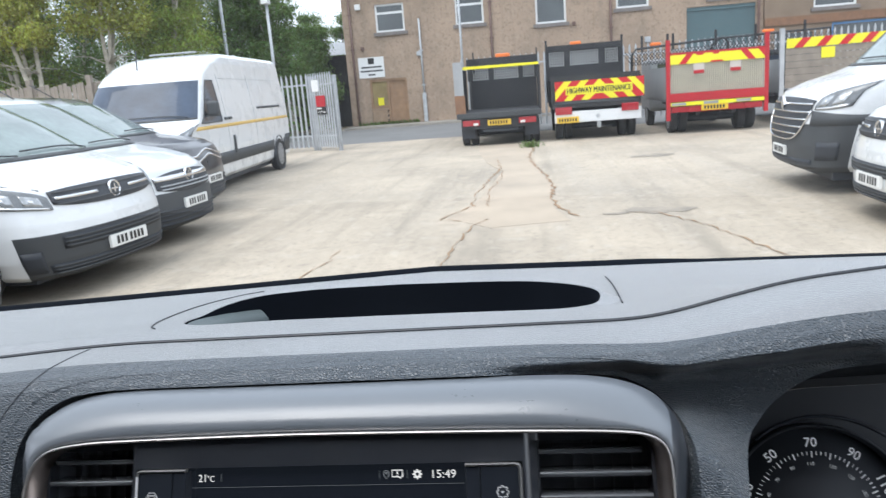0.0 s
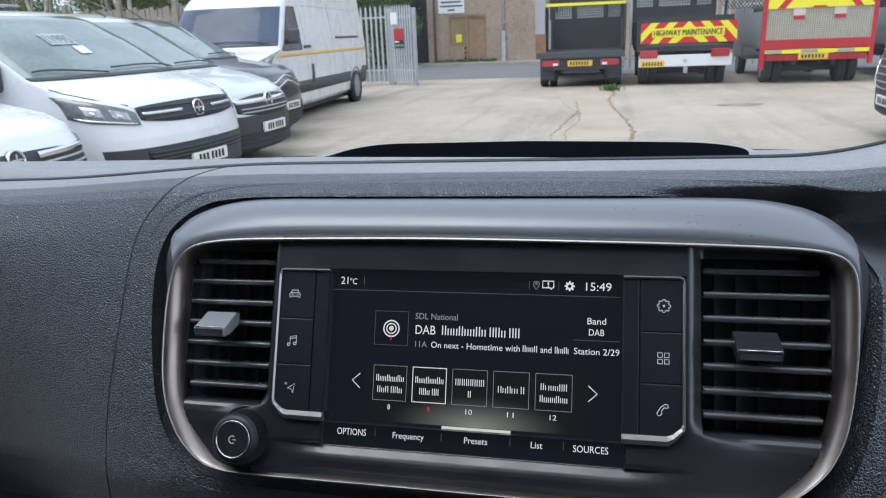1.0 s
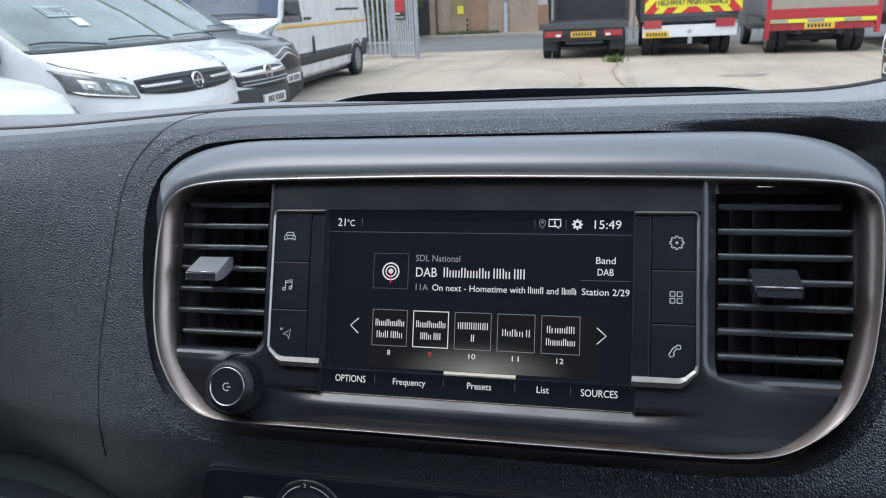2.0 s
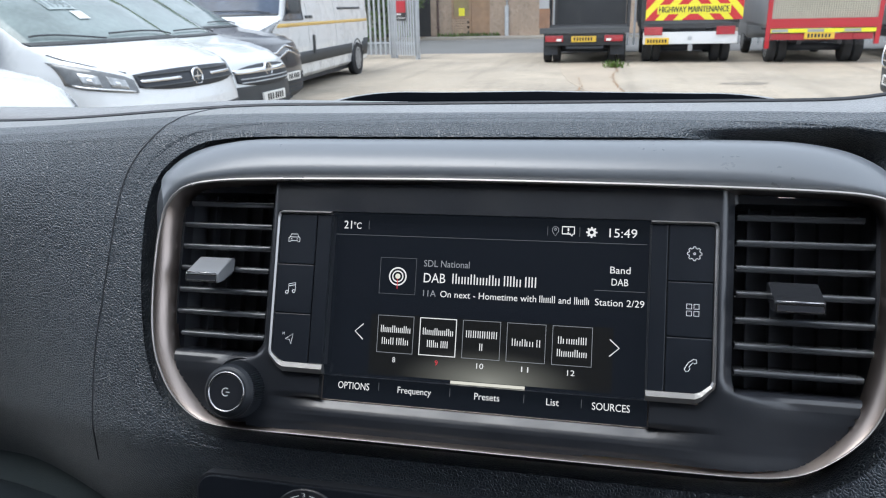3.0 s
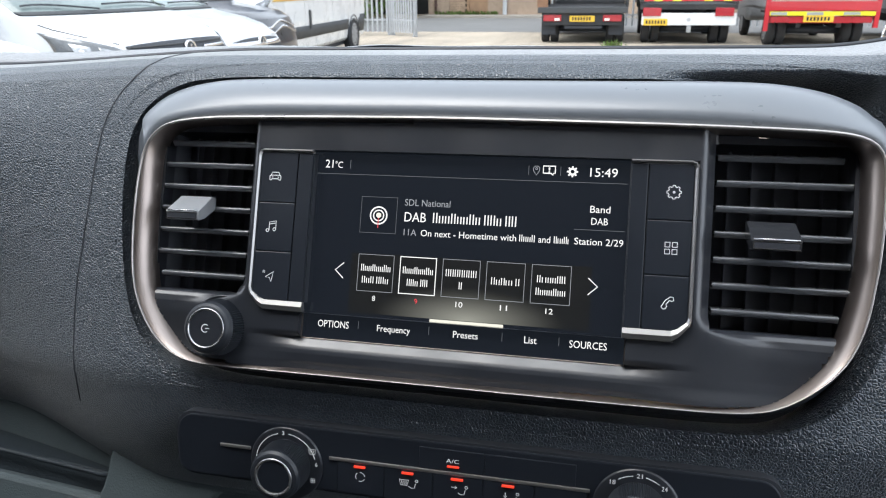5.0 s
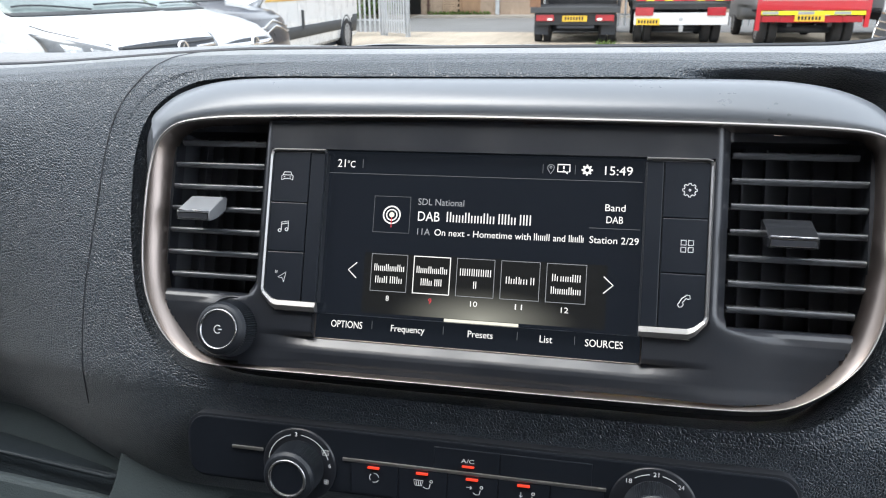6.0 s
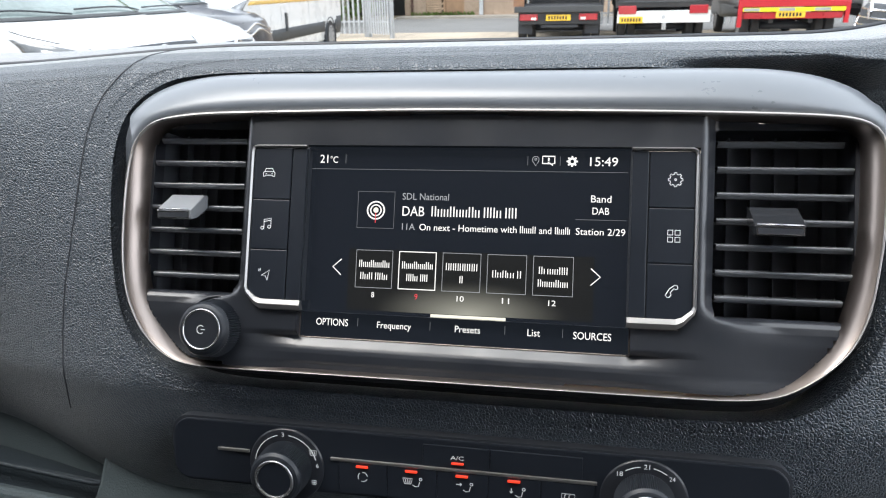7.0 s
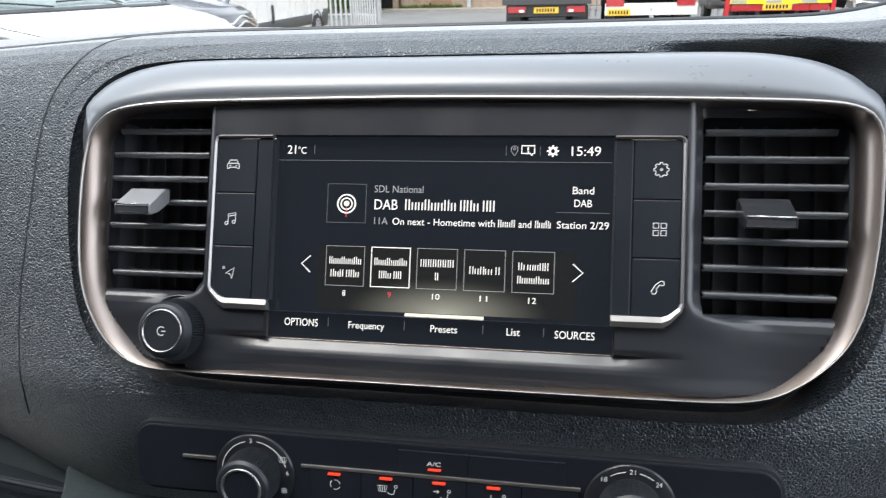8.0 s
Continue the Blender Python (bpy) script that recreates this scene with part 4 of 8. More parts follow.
def vent(x0, x1, flip):
    v = thing("air_vent", "black louvred air vent with a %s thumb tab" % ("light grey" if flip else "dark"), "air vent", DM, "vents beside the display")
    part("duct", plate(rounded(x0 - 0.004, x1 + 0.004, -0.032, 0.059, 0.002), [], 0.0275, 0.0285), VENTIN, v)
    bm = bmesh.new()
    for a, b, c, d in ((x0 - 0.004, x0 - 0.0006, -0.032, 0.059), (x1 + 0.0006, x1 + 0.004, -0.032, 0.059), (x0 - 0.0006, x1 + 0.0006, -0.032, -0.0288), (x0 - 0.0006, x1 + 0.0006, 0.0558, 0.059)):
        add_box(bm, a, b, 0.0125, 0.0275, c, d)
    part("duct_wall", bm, VENTIN, v)
    for i in range(7):
        z = 0.0493 - 0.01166 * i
        a = x0 + (0.003 if i in (0, 6) and flip else 0.0)
        b = x1 - (0.004 if i in (0, 6) and not flip else 0.0)
        sl = [[(x, y, zz) for x in (a, b)] for y, zz in ((0.0068, z - 0.0014), (0.0056, z - 0.0015), (0.0045, z - 0.0009), (0.0038, z - 0.0001), (0.0036, z + 0.0006), (0.0037, z + 0.0011), (0.0046, z + 0.0015), (0.0062, z + 0.0018), (0.0190, z + 0.0030), (0.0192, z + 0.0022), (0.010, z + 0.0002), (0.0068, z - 0.0014))]
        part("slat", loft(sl, closed=False, smooth=True, name="slat"), SLAT, v)
    for i in range(5):
        x = x0 + (x1 - x0) * (i + 0.7) / 5.4
        part("vane", box(x, x + 0.0012, 0.0215, 0.0270, -0.030, 0.057), VENTIN, v)
    tx = (x0 + 0.0135, x0 + 0.0318) if flip else (x0 + 0.0125, x0 + 0.0325)
    prof = [(0.0030, 0.0205), (-0.0010, 0.0203), (-0.0125, 0.0118), (-0.0133, 0.0110), (-0.0132, 0.0072), (-0.0122, 0.0068), (-0.0060, 0.0085), (0.0030, 0.0140)]
    bm = bmesh.new()
    ra = [bm.verts.new((tx[0], y, z)) for y, z in prof]
    rb = [bm.verts.new((tx[1], y, z)) for y, z in prof]
    for i in range(len(prof)):
        j = (i + 1) % len(prof)
        bm.faces.new((ra[i], ra[j], rb[j], rb[i]))
    bm.faces.new(ra[::-1])
    bm.faces.new(rb)
    bmesh.ops.bevel(bm, geom=bm.edges[:], offset=0.0004, segments=2, affect="EDGES")
    tab = part("tab", bm, TAB if flip else TAB_DARK, v, "smooth %s thumb tab" % ("grey" if flip else "black"))
    part("tab_face", box(tx[0] + 0.0009, tx[1] - 0.0009, -0.01345, -0.0130, 0.0076, 0.0105, 0.0002), FASCIA, tab, "glossy black tab front")
    part("tab_edge", frame_ring(tx[0] + 0.0006, tx[1] - 0.0006, 0.0073, 0.0108, 0.0004, -0.0136, -0.0131), CHROME, tab, "thin bright edge")
    part("tab_lip", tube([(tx[0] + 0.0008, -0.0131, 0.0117), (tx[1] - 0.0008, -0.0131, 0.0117)], 0.0004, 6), CHROME, tab, "thin bright edge")
    return v


vent(-0.1650, -0.1142, True)
vent(0.1150, 0.1715, False)

# ---- heater controls ----
heater = thing("heater_panel", "matt black heater control panel with two round dials", "control panel",
               DM @ pose(0, 0.0105, -0.102, 13) @ Matrix.Translation((0, -0.0105, 0.102)))
HY = 0.0105
panel = rounded(-0.149, 0.150, -0.1268, -0.0938, (0.008, 0.008, 0.010, 0.010))
part("panel", plate(panel, [], HY, HY + 0.055, 0.0006), BUTTON, heater, "matt black panel")
part("panel_gap", plate(rounded(-0.1502, 0.1512, -0.1280, -0.0926, 0.010), [], HY + 0.0012, HY + 0.055), PITCH, heater)
for x0, x1 in ((-0.1240, -0.1065), (-0.0632, 0.0668)):
    part("silver_strip", box(x0, x1, HY - 0.0009, HY + 0.002, -0.1095, -0.1078, 0.0003), TRIM, heater, "thin silver strip")
for k in range(5):
    x0 = -0.0590 + 0.025 * k
    b = part("button", box(x0 + 0.0002, x0 + 0.0248, HY - 0.0006, HY + 0.004, -0.1262, -0.1096, 0.0004), BUTTON, heater)
    if k < 4:
        part("lamp", box(x0 + 0.0093, x0 + 0.0153, HY - 0.0016, HY, -0.1117, -0.1107, 0.0002), LED, b, "lit orange-red indicator")
    cx, cz = (x0 + 0.0128) * 1000, -116.2
    if k == 0:
        pens = [(move(circle(0, 0, 2.4, 8, a, a + 85), cx, cz), False) for a in (10, 130, 250)]
    elif k == 4:
        pens = [(move([(-3, -1.6), (3, -1.6), (3, 1.6), (-3, 1.6)], cx, cz), True), (move([(-1.6, -2), (-1.6, 0.8), (-1, 1.2)], cx, cz), False), (move([(0.4, -2), (0.4, 0.8), (1, 1.2)], cx, cz), False)]
    else:
        pens = [(move([(0.6, -2.4), (2.2, -2.2), (2.8, 0.2)], cx + 1, cz), False), (move([(-0.8, -1.6), (0.6, -2.4)], cx + 1, cz), False), (move(circle(3.3, 1.6, 0.7, 10), cx + 1, cz), True)]
        if k == 1:
            pens += [(move([(-4.6, 1.6), (0.2, 1.6), (-0.6, -1.2), (-3.8, -1.2)], cx, cz), True), (move([(-3.4, 1.2), (-3.0, -0.8)], cx, cz), False), (move([(-2.2, 1.2), (-2.0, -0.8)], cx, cz), False), (move([(-1.0, 1.2), (-1.1, -0.8)], cx, cz), False)]
        elif k == 2:
            pens += [(move([(-3.2, 1.0), (-0.4, 1.0)], cx, cz), False), (move([(-1.4, 1.8), (-0.4, 1.0), (-1.4, 0.2)], cx, cz), False)]
        else:
            pens += [(move([(-1.6, 1.8), (-1.6, -0.8)], cx, cz), False), (move([(-2.4, 0.2), (-1.6, -0.8), (-0.8, 0.2)], cx, cz), False)]
    icon(b, pens, 0.00034, HY - 0.0014)
for x0, x1 in ((-0.0160, 0.0164), (0.0168, 0.0600)):
    b = part("button", box(x0, x1, HY - 0.0005, HY + 0.004, -0.1076, -0.0965, 0.0004), BUTTON, heater)
    if x0 < 0:
        part("lamp", box(-0.0018, 0.0042, HY - 0.0015, HY, -0.1053, -0.1045, 0.0002), LED, b, "lit orange-red indicator")
        part("text", letters("A/C", -0.0022, -0.1028, 0.0064, 0.0021, HY - 0.0013), INK, b)


def dial(cx, marks):
    """A knurled dial on a printed ring; its marks stand at clock angles."""
    cz = -0.1145
    ring = part("dial_ring", lathe((cx, HY, cz), (0, -1, 0), [(-0.002, 0.0200), (0.0006, 0.0198), (0.0012, 0.0190), (0.0010, 0.0150)], 64), FASCIA, heater, "printed dial ring")
    bm = bmesh.new()
    n = 160
    rows = []
    for d, r in ((0.001, 0.0134), (0.0024, 0.0138), (0.0122, 0.0135), (0.0142, 0.0131), (0.0156, 0.0120), (0.0161, 0.0108), (0.0160, 0.0098)):
        rows.append([bm.verts.new((cx + (r - (0.0007 if i % 2 and d in (0.0024, 0.0122) else 0)) * math.cos(2 * math.pi * i / n), HY - d,
                                   cz + (r - (0.0007 if i % 2 and d in (0.0024, 0.0122) else 0)) * math.sin(2 * math.pi * i / n))) for i in range(n)])
    for a, b in zip(rows, rows[1:]):
        for i in range(n):
            bm.faces.new((a[i], a[(i + 1) % n], b[(i + 1) % n], b[i]))
    kn = part("dial_knob", bm, BLACK, heater, "knurled black dial knob")
    part("knob_ring", lathe((cx, HY, cz), (0, -1, 0), [(0.014, 0.0101), (0.0162, 0.0101), (0.0167, 0.0096), (0.0164, 0.0088), (0.0156, 0.0084)], 56), KNOB, kn, "satin silver ring")
    part("knob_face", lathe((cx, HY, cz), (0, -1, 0), [(0.013, 0.0086), (0.0157, 0.0086), (0.0159, 0.0082)], 48), BUTTON, kn)
    for text, a in marks:
        x, z = cx + 0.0168 * math.sin(radians(a)), cz + 0.0168 * math.cos(radians(a))
        w = 0.0013 * len(text)
        part("text", letters(text, x, z - 0.0011, w, 0.0023, HY - 0.00135, align="centre"), INK, ring)
    bm = bmesh.new()
    for (_, a), (_, b) in zip(marks, marks[1:]):
        add_stroke(bm, [(cx + 0.0166 * math.sin(radians(t)), cz + 0.0166 * math.cos(radians(t))) for t in np.linspace(a + 10, b - 10, 8)], 0.0004, HY - 0.0013)
    part("scale_line", bm, INK, ring)
    return ring


ring = dial(-0.0865, [("0", -92), ("3", -4), ("6", 84)])
# printed marks on the blower dial: rear-screen heat at its right, a fan below
bm = add_stroke(bmesh.new(), [(-0.0735, -0.1074), (-0.0705, -0.1074), (-0.0700, -0.1048), (-0.0740, -0.1048)], 0.0003, HY - 0.0013, True)
for k in range(3):
    add_stroke(bm, [(-0.0731 + 0.0010 * k, -0.1069), (-0.0731 + 0.0010 * k, -0.1053)], 0.0003, HY - 0.0013)
part("icon", bm, INK, ring)
bm = bmesh.new()
for a in (45, 135, 225, 315):
    x, z = -0.0718 + 0.0008 * math.cos(radians(a)), -0.1218 + 0.0008 * math.sin(radians(a))
    add_stroke(bm, circle(x, z, 0.0006, 10), 0.0003, HY - 0.0013, True)
part("icon", bm, INK, ring)
dial(0.0880, [("18", -42), ("21", 2), ("24", 45)])

# ---- lower dashboard: glovebox edge and storage bin ----
lower = thing("lower_dashboard", "dark lower dashboard with an open grey storage bin", "dashboard", DM)
rows = []
for dy, dz in ((0.0006, 0.0008), (0.003, -0.0030), (0.006, -0.012), (0.010, -0.040), (0.03, -0.12), (0.05, -0.28)):
    rows.append([(x, pad_y(x, pad_foot(x)) + dy, pad_foot(x) + dz) for x in np.linspace(-0.78, 0.75, 90)])
part("lower_panel", loft(rows, closed=False, name="lower_panel"), BIN, lower, "dark recess below the pad")
part("bin_front", plate([(-0.2200, -0.1295), (-0.1714, -0.1357), (-0.139, -0.1368), (-0.06, -0.1395), (0.10, -0.1405), (0.17, -0.141), (0.17, -0.24), (-0.236, -0.24), (-0.2265, -0.160), (-0.2240, -0.154), (-0.2222, -0.147)],
                        [rounded(-0.151, 0.140, -0.215, -0.1488, 0.009)], 0.055, 0.075, 0.002), BIN, lower, "grey speckled bin wall")
part("pocket_lining", plate(rounded(-0.155, 0.145, -0.22, -0.146, 0.009), [], 0.120, 0.125), PITCH, lower, "dark storage pocket")
part("glovebox_lid", prism([(-0.55, -0.150), (-0.31, -0.1605), (-0.25, -0.1648), (-0.228, -0.167), (-0.228, -0.32), (-0.55, -0.32)][::-1], 0.068, 0.12, 0.003), BIN, lower, "grey glovebox lid")
part("glovebox_shelf", prism([(-0.55, -0.131), (-0.31, -0.1466), (-0.2285, -0.1525), (-0.2285, -0.168), (-0.31, -0.1625), (-0.55, -0.152)][::-1], 0.076, 0.12, 0.001), LOWER, lower, "dark glovebox shelf")
part("glovebox_edge", tube([(-0.55, 0.073, -0.1305), (-0.31, 0.070, -0.1458), (-0.235, 0.067, -0.1512), (-0.2262, 0.064, -0.1496), (-0.2235, 0.062, -0.1450)], 0.0016, 8), LOWER, lower, "rounded shelf edge")

# ---- instrument cluster ----
cluster = thing("instrument_cluster", "black instrument cluster with a round white-numbered speedometer", "speedometer", DM)
gc = np.array((0.292, 0.0, -0.0065))
GY = 0.1322
part("back_panel", prism([(x * 0.985 + 0.005, z * 0.985) for x, z in GAUGE], 0.134, 0.138), BLACK, cluster, "plain black back panel")
face = part("dial_face", lathe((gc[0], GY, gc[2]), (0, -1, 0), [(-0.004, 0.0555), (0.0, 0.0555), (0.0002, 0.0002)], 64), PITCH, cluster, "black dial face")
part("dial_rim", lathe((gc[0], GY, gc[2]), (0, -1, 0), [(-0.003, 0.0590), (0.006, 0.0585), (0.0075, 0.0575), (0.0070, 0.0565), (-0.001, 0.0555)], 64), BLACK, cluster)
part("visor", tube([(gc[0] + 0.064 * math.sin(radians(a)), GY - 0.02, gc[2] + 0.064 * math.cos(radians(a))) for a in np.linspace(-38, 38, 20)], 0.0012, 6), BUTTON, cluster)
for text, a in (("10", -103), ("30", -68.5), ("50", -34.4), ("70", 0), ("90", 34.4), ("110", 67), ("130", 101)):
    x, z = gc[0] + 0.0465 * math.sin(radians(a)), gc[2] + 0.0465 * math.cos(radians(a))
    me = letters(text, 0, -0.0030, 0.0040 * len(text), 0.0062, 0, align="centre", bold=0.01)
    me.transform(Matrix.Translation((x, GY - 0.0008, z)) @ Matrix.Rotation(radians(a), 4, "Y"))
    part("text", me, INK, face)
bm = bmesh.new()
for i in range(49):
    a = radians(-111.8 + i * 4.3 + 0.0)
    r0, r1, t = (0.0365, 0.0405, 0.0008) if i % 4 == 2 else (0.0382, 0.0405, 0.0005)
    add_stroke(bm, [(gc[0] + r * math.sin(a), gc[2] + r * math.cos(a)) for r in (r0, r1)], t, GY - 0.0006)
part("scale_marks", bm, INK, face)
for text, a in (("20", -84), ("40", -66), ("70", -46), ("90", -24), ("110", -2), ("130", 22), ("150", 44), ("180", 66)):
    me = letters(text, 0, -0.001, 0.0014 * len(text), 0.0024, 0, align="centre")
    me.transform(Matrix.Translation((gc[0] + 0.0325 * math.sin(radians(a)), GY - 0.0006, gc[2] + 0.0325 * math.cos(radians(a)))) @ Matrix.Rotation(radians(a), 4, "Y"))
    part("text", me, UI_DIM, face)

# ---- the cab round the camera: unseen, its openings sized to shape the light ----
def shell(name, bm, mat, label):
    return solid(name, bm, mat, label, "van cab", kind="structure")


shell("cab_floor", box(-0.95, 0.95, -1.55, 0.6, 0.0, 0.50), MAT, "dark van cab floor")
shell("cab_bulkhead", box(-0.95, 0.95, -1.55, -1.5, 0.50, 1.90), CABIN, "dark van cab bulkhead")
# Unseen; its front edge sets how much light reaches the dashboard.
shell("ceiling", box(-0.95, 0.95, -1.55, -0.33, 1.90, 1.94), ROOFLINE, "pale grey cab roof lining")
for s, nm in ((-1, "left"), (1, "right")):
    x0, x1 = sorted((s * 0.90, s * 0.95))
    bm = box(x0, x1, -1.5, 0.6, 0.5, 1.44 if s < 0 else 1.15)
    add_box(bm, x0, x1, -1.5, -0.25 if s < 0 else -0.85, 1.44 if s < 0 else 1.15, 1.90)
    shell("door_" + ("1" if s < 0 else "2"), bm, CABIN, "dark lined van cab door")
    shell("pillar_" + ("1" if s < 0 else "2"), tube([(s * 0.93, 0.58, 0.92), (s * 0.88, 0.20, 1.54), (s * 0.80, -0.34, 1.91)], 0.04, 8), CABIN, "dark windscreen pillar")
shell("firewall", box(-0.95, 0.95, 0.56, 0.6, 0.5, 1.16), CABIN, "dark panel below the windscreen")
ws = [[(x, y + 0.10 * (1 - (x / 0.85) ** 2), z) for x in np.linspace(-w, w, 24)] for w, y, z in ((0.92, 0.52, 1.21), (0.90, 0.30, 1.42), (0.86, 0.06, 1.63), (0.80, -0.34, 1.90))]
win = solid("windscreen", loft(ws, closed=False, name="windscreen"), WINDSCREEN, "clear van windscreen", "windscreen", kind="structure")
win.visible_shadow = False

# ---- yard materials ----


def weathered(m, layers):
    """Lay noise-shaped stains over a surface: turn, scale in x, y and z, from, to, colour, amount."""
    n, l = m.node_tree.nodes, m.node_tree.links
    b = n["Principled BSDF"]
    src = b.inputs["Base Color"].links[0].from_socket
    tc = n.new("ShaderNodeTexCoord")
    for turn, sx, sy, sz, lo, hi, col2, amount in layers:
        mp, no, mr, mx = n.new("ShaderNodeMapping"), n.new("ShaderNodeTexNoise"), n.new("ShaderNodeMapRange"), n.new("ShaderNodeMixRGB")
        mp.inputs["Rotation"].default_value = (0, 0, radians(turn))
        mp.inputs["Scale"].default_value = (sx, sy, sz)
        no.inputs["Scale"].default_value, no.inputs["Detail"].default_value, no.inputs["Roughness"].default_value = 1.0, 7, 0.62
        mr.inputs[1].default_value, mr.inputs[2].default_value, mr.inputs[4].default_value = lo, hi, amount
        mx.inputs[2].default_value = (*col2, 1)
        l.new(tc.outputs["Object"], mp.inputs[0])
        l.new(mp.outputs[0], no.inputs["Vector"])
        l.new(no.outputs[0], mr.inputs[0])
        l.new(mr.outputs[0], mx.inputs[0])
        l.new(src, mx.inputs[1])
        src = mx.outputs[0]
    l.new(src, b.inputs["Base Color"])
    return m


CONCRETE = weathered(surface("yard_concrete", (0.44, 0.378, 0.298), 0.88, vary=0.16, scale=0.45, bump=0.004, bump_scale=30, dirt=(0.27, 0.235, 0.19), dirt_scale=0.30, dirt_amount=0.75),
                     ((20, 1.6, 0.10, 1, 0.50, 0.68, (0.24, 0.21, 0.17), 0.6), (-65, 1.1, 0.09, 1, 0.52, 0.74, (0.46, 0.41, 0.345), 0.5), (0, 2.6, 2.6, 1, 0.56, 0.70, (0.25, 0.22, 0.18), 0.4),
                      (0, 14, 14, 1, 0.52, 0.68, (0.20, 0.175, 0.14), 0.5), (35, 34, 34, 1, 0.585, 0.66, (0.15, 0.13, 0.105), 0.6), (10, 5.5, 3.5, 1, 0.56, 0.66, (0.52, 0.47, 0.40), 0.4)))
PATCH = surface("newer_concrete", (0.43, 0.36, 0.28), 0.88, vary=0.12, scale=0.8, bump=0.003, bump_scale=40, dirt=(0.31, 0.265, 0.21), dirt_scale=1.5)
TARMAC = surface("tarmac", (0.17, 0.17, 0.17), 0.9, vary=0.15, scale=0.6, bump=0.004, bump_scale=60)
CRACK = surface("crack_earth", (0.31, 0.205, 0.125), 0.95, vary=0.3, scale=6)
KERB = surface("kerb_stone", (0.30, 0.28, 0.25), 0.9, vary=0.15, scale=2)
RENDERW = weathered(surface("pebble_dash", (0.385, 0.29, 0.215), 0.95, vary=0.14, scale=0.7, bump=0.02, bump_scale=14, dirt=(0.28, 0.215, 0.165), dirt_scale=0.55, dirt_amount=0.6),
                    ((0, 1.3, 1, 0.12, 0.52, 0.70, (0.22, 0.17, 0.13), 0.55), (0, 3.5, 3.5, 3.5, 0.54, 0.70, (0.46, 0.37, 0.285), 0.5), (0, 9, 9, 9, 0.52, 0.66, (0.20, 0.15, 0.11), 0.55)))
RENDERD = surface("dark_pebble_dash", (0.24, 0.18, 0.13), 0.95, vary=0.15, scale=0.9, bump=0.012, bump_scale=26, dirt=(0.16, 0.12, 0.09), dirt_scale=0.8)
BRICK = surface("old_brick", (0.36, 0.26, 0.18), 0.9, vary=0.2, scale=3)
SLATE = surface("roof_slate", (0.09, 0.09, 0.10), 0.7, vary=0.2, scale=2)
UPVC = surface("white_window_frame", (0.76, 0.77, 0.77), 0.4, vary=0.03)
SILL = surface("stone_sill", (0.20, 0.18, 0.17), 0.9, vary=0.2, scale=3)
PIPE = surface("brown_downpipe", (0.16, 0.10, 0.085), 0.6, vary=0.1)
ZINC = surface("galvanised_steel", (0.46, 0.48, 0.50), 0.5, 0.25, vary=0.14, scale=5)
WOOD_DOOR = surface("weathered_door", (0.30, 0.19, 0.115), 0.8, vary=0.15, scale=4)
SHUTTER = surface("blue_grey_shutter", (0.10, 0.16, 0.175), 0.55, vary=0.08, scale=2)
TIMBER = surface("weathered_fence", (0.26, 0.225, 0.19), 0.9, vary=0.22, scale=4, bump=0.004, bump_scale=40)
BARK = surface("bark", (0.45, 0.41, 0.34), 0.9, vary=0.3, scale=4, bump=0.01, bump_scale=20)
WHITE = surface("white_paint", (0.74, 0.755, 0.77), 0.28, vary=0.025, scale=2, coat=0.6)
SILVER = surface("silver_paint", (0.64, 0.66, 0.67), 0.32, 0.2, vary=0.03, coat=0.6)
GREYP = surface("dark_grey_paint", (0.07, 0.07, 0.078), 0.3, 0.3, vary=0.04, coat=0.7)
BUMPER = surface("grey_bumper_plastic", (0.050, 0.054, 0.058), 0.6, vary=0.1, scale=6)
TYRE = surface("tyre_rubber", (0.025, 0.025, 0.026), 0.85, vary=0.15)
RIM = surface("steel_wheel", (0.30, 0.305, 0.315), 0.4, 0.3, vary=0.06)
# Opaque pane with the pale sky reflection painted into its colour.
CARGLASS = surface("vehicle_glass", (0.20, 0.245, 0.24), 0.08, 0.0, vary=0.3, scale=1.4, coat=0.15, spec=0.4)
DARKGLASS = surface("dark_vehicle_glass", (0.04, 0.055, 0.085), 0.05, 0.15, vary=0.1, coat=1.0, spec=0.8)
# Opaque pane; bluish reflections are painted into the base colour.
BLUEGLASS = surface("blue_reflection_glass", (0.062, 0.080, 0.115), 0.08, 0.0, vary=0.4, scale=1.5, coat=0.0, spec=0.25)
CREAM = surface("cream_mesh_paint", (0.62, 0.58, 0.47), 0.6, vary=0.08)
ROOMGLASS = surface("house_glass", (0.05, 0.06, 0.065), 0.06, vary=0.35, scale=0.7, coat=0.8)
LAMPGLASS = surface("headlamp_glass", (0.12, 0.127, 0.135), 0.06, vary=0.25, scale=14, coat=1.0)
LAMPBRIGHT = surface("headlamp_reflector", (0.72, 0.73, 0.74), 0.18, 0.6, vary=0.2, scale=20)
LAMPBOWL = surface("headlamp_bowl", (0.38, 0.39, 0.40), 0.15, 0.5, vary=0.3, scale=25, coat=1.0)
PLATE_W = surface("white_plate", (0.78, 0.78, 0.76), 0.4, vary=0.03)
PLATE_Y = surface("yellow_plate", (0.78, 0.50, 0.04), 0.4, vary=0.03)
PLATE_INK = surface("plate_ink", (0.015, 0.015, 0.015), 0.5)
SIGN_Y = surface("reflective_yellow", (0.80, 0.74, 0.02), 0.4, vary=0.03, emit=(0.85, 0.9, 0.0), strength=0.0)
SIGN_R = surface("reflective_red", (0.52, 0.012, 0.016), 0.4, vary=0.05)
RED = surface("red_paint", (0.42, 0.013, 0.022), 0.4, vary=0.1, scale=3)
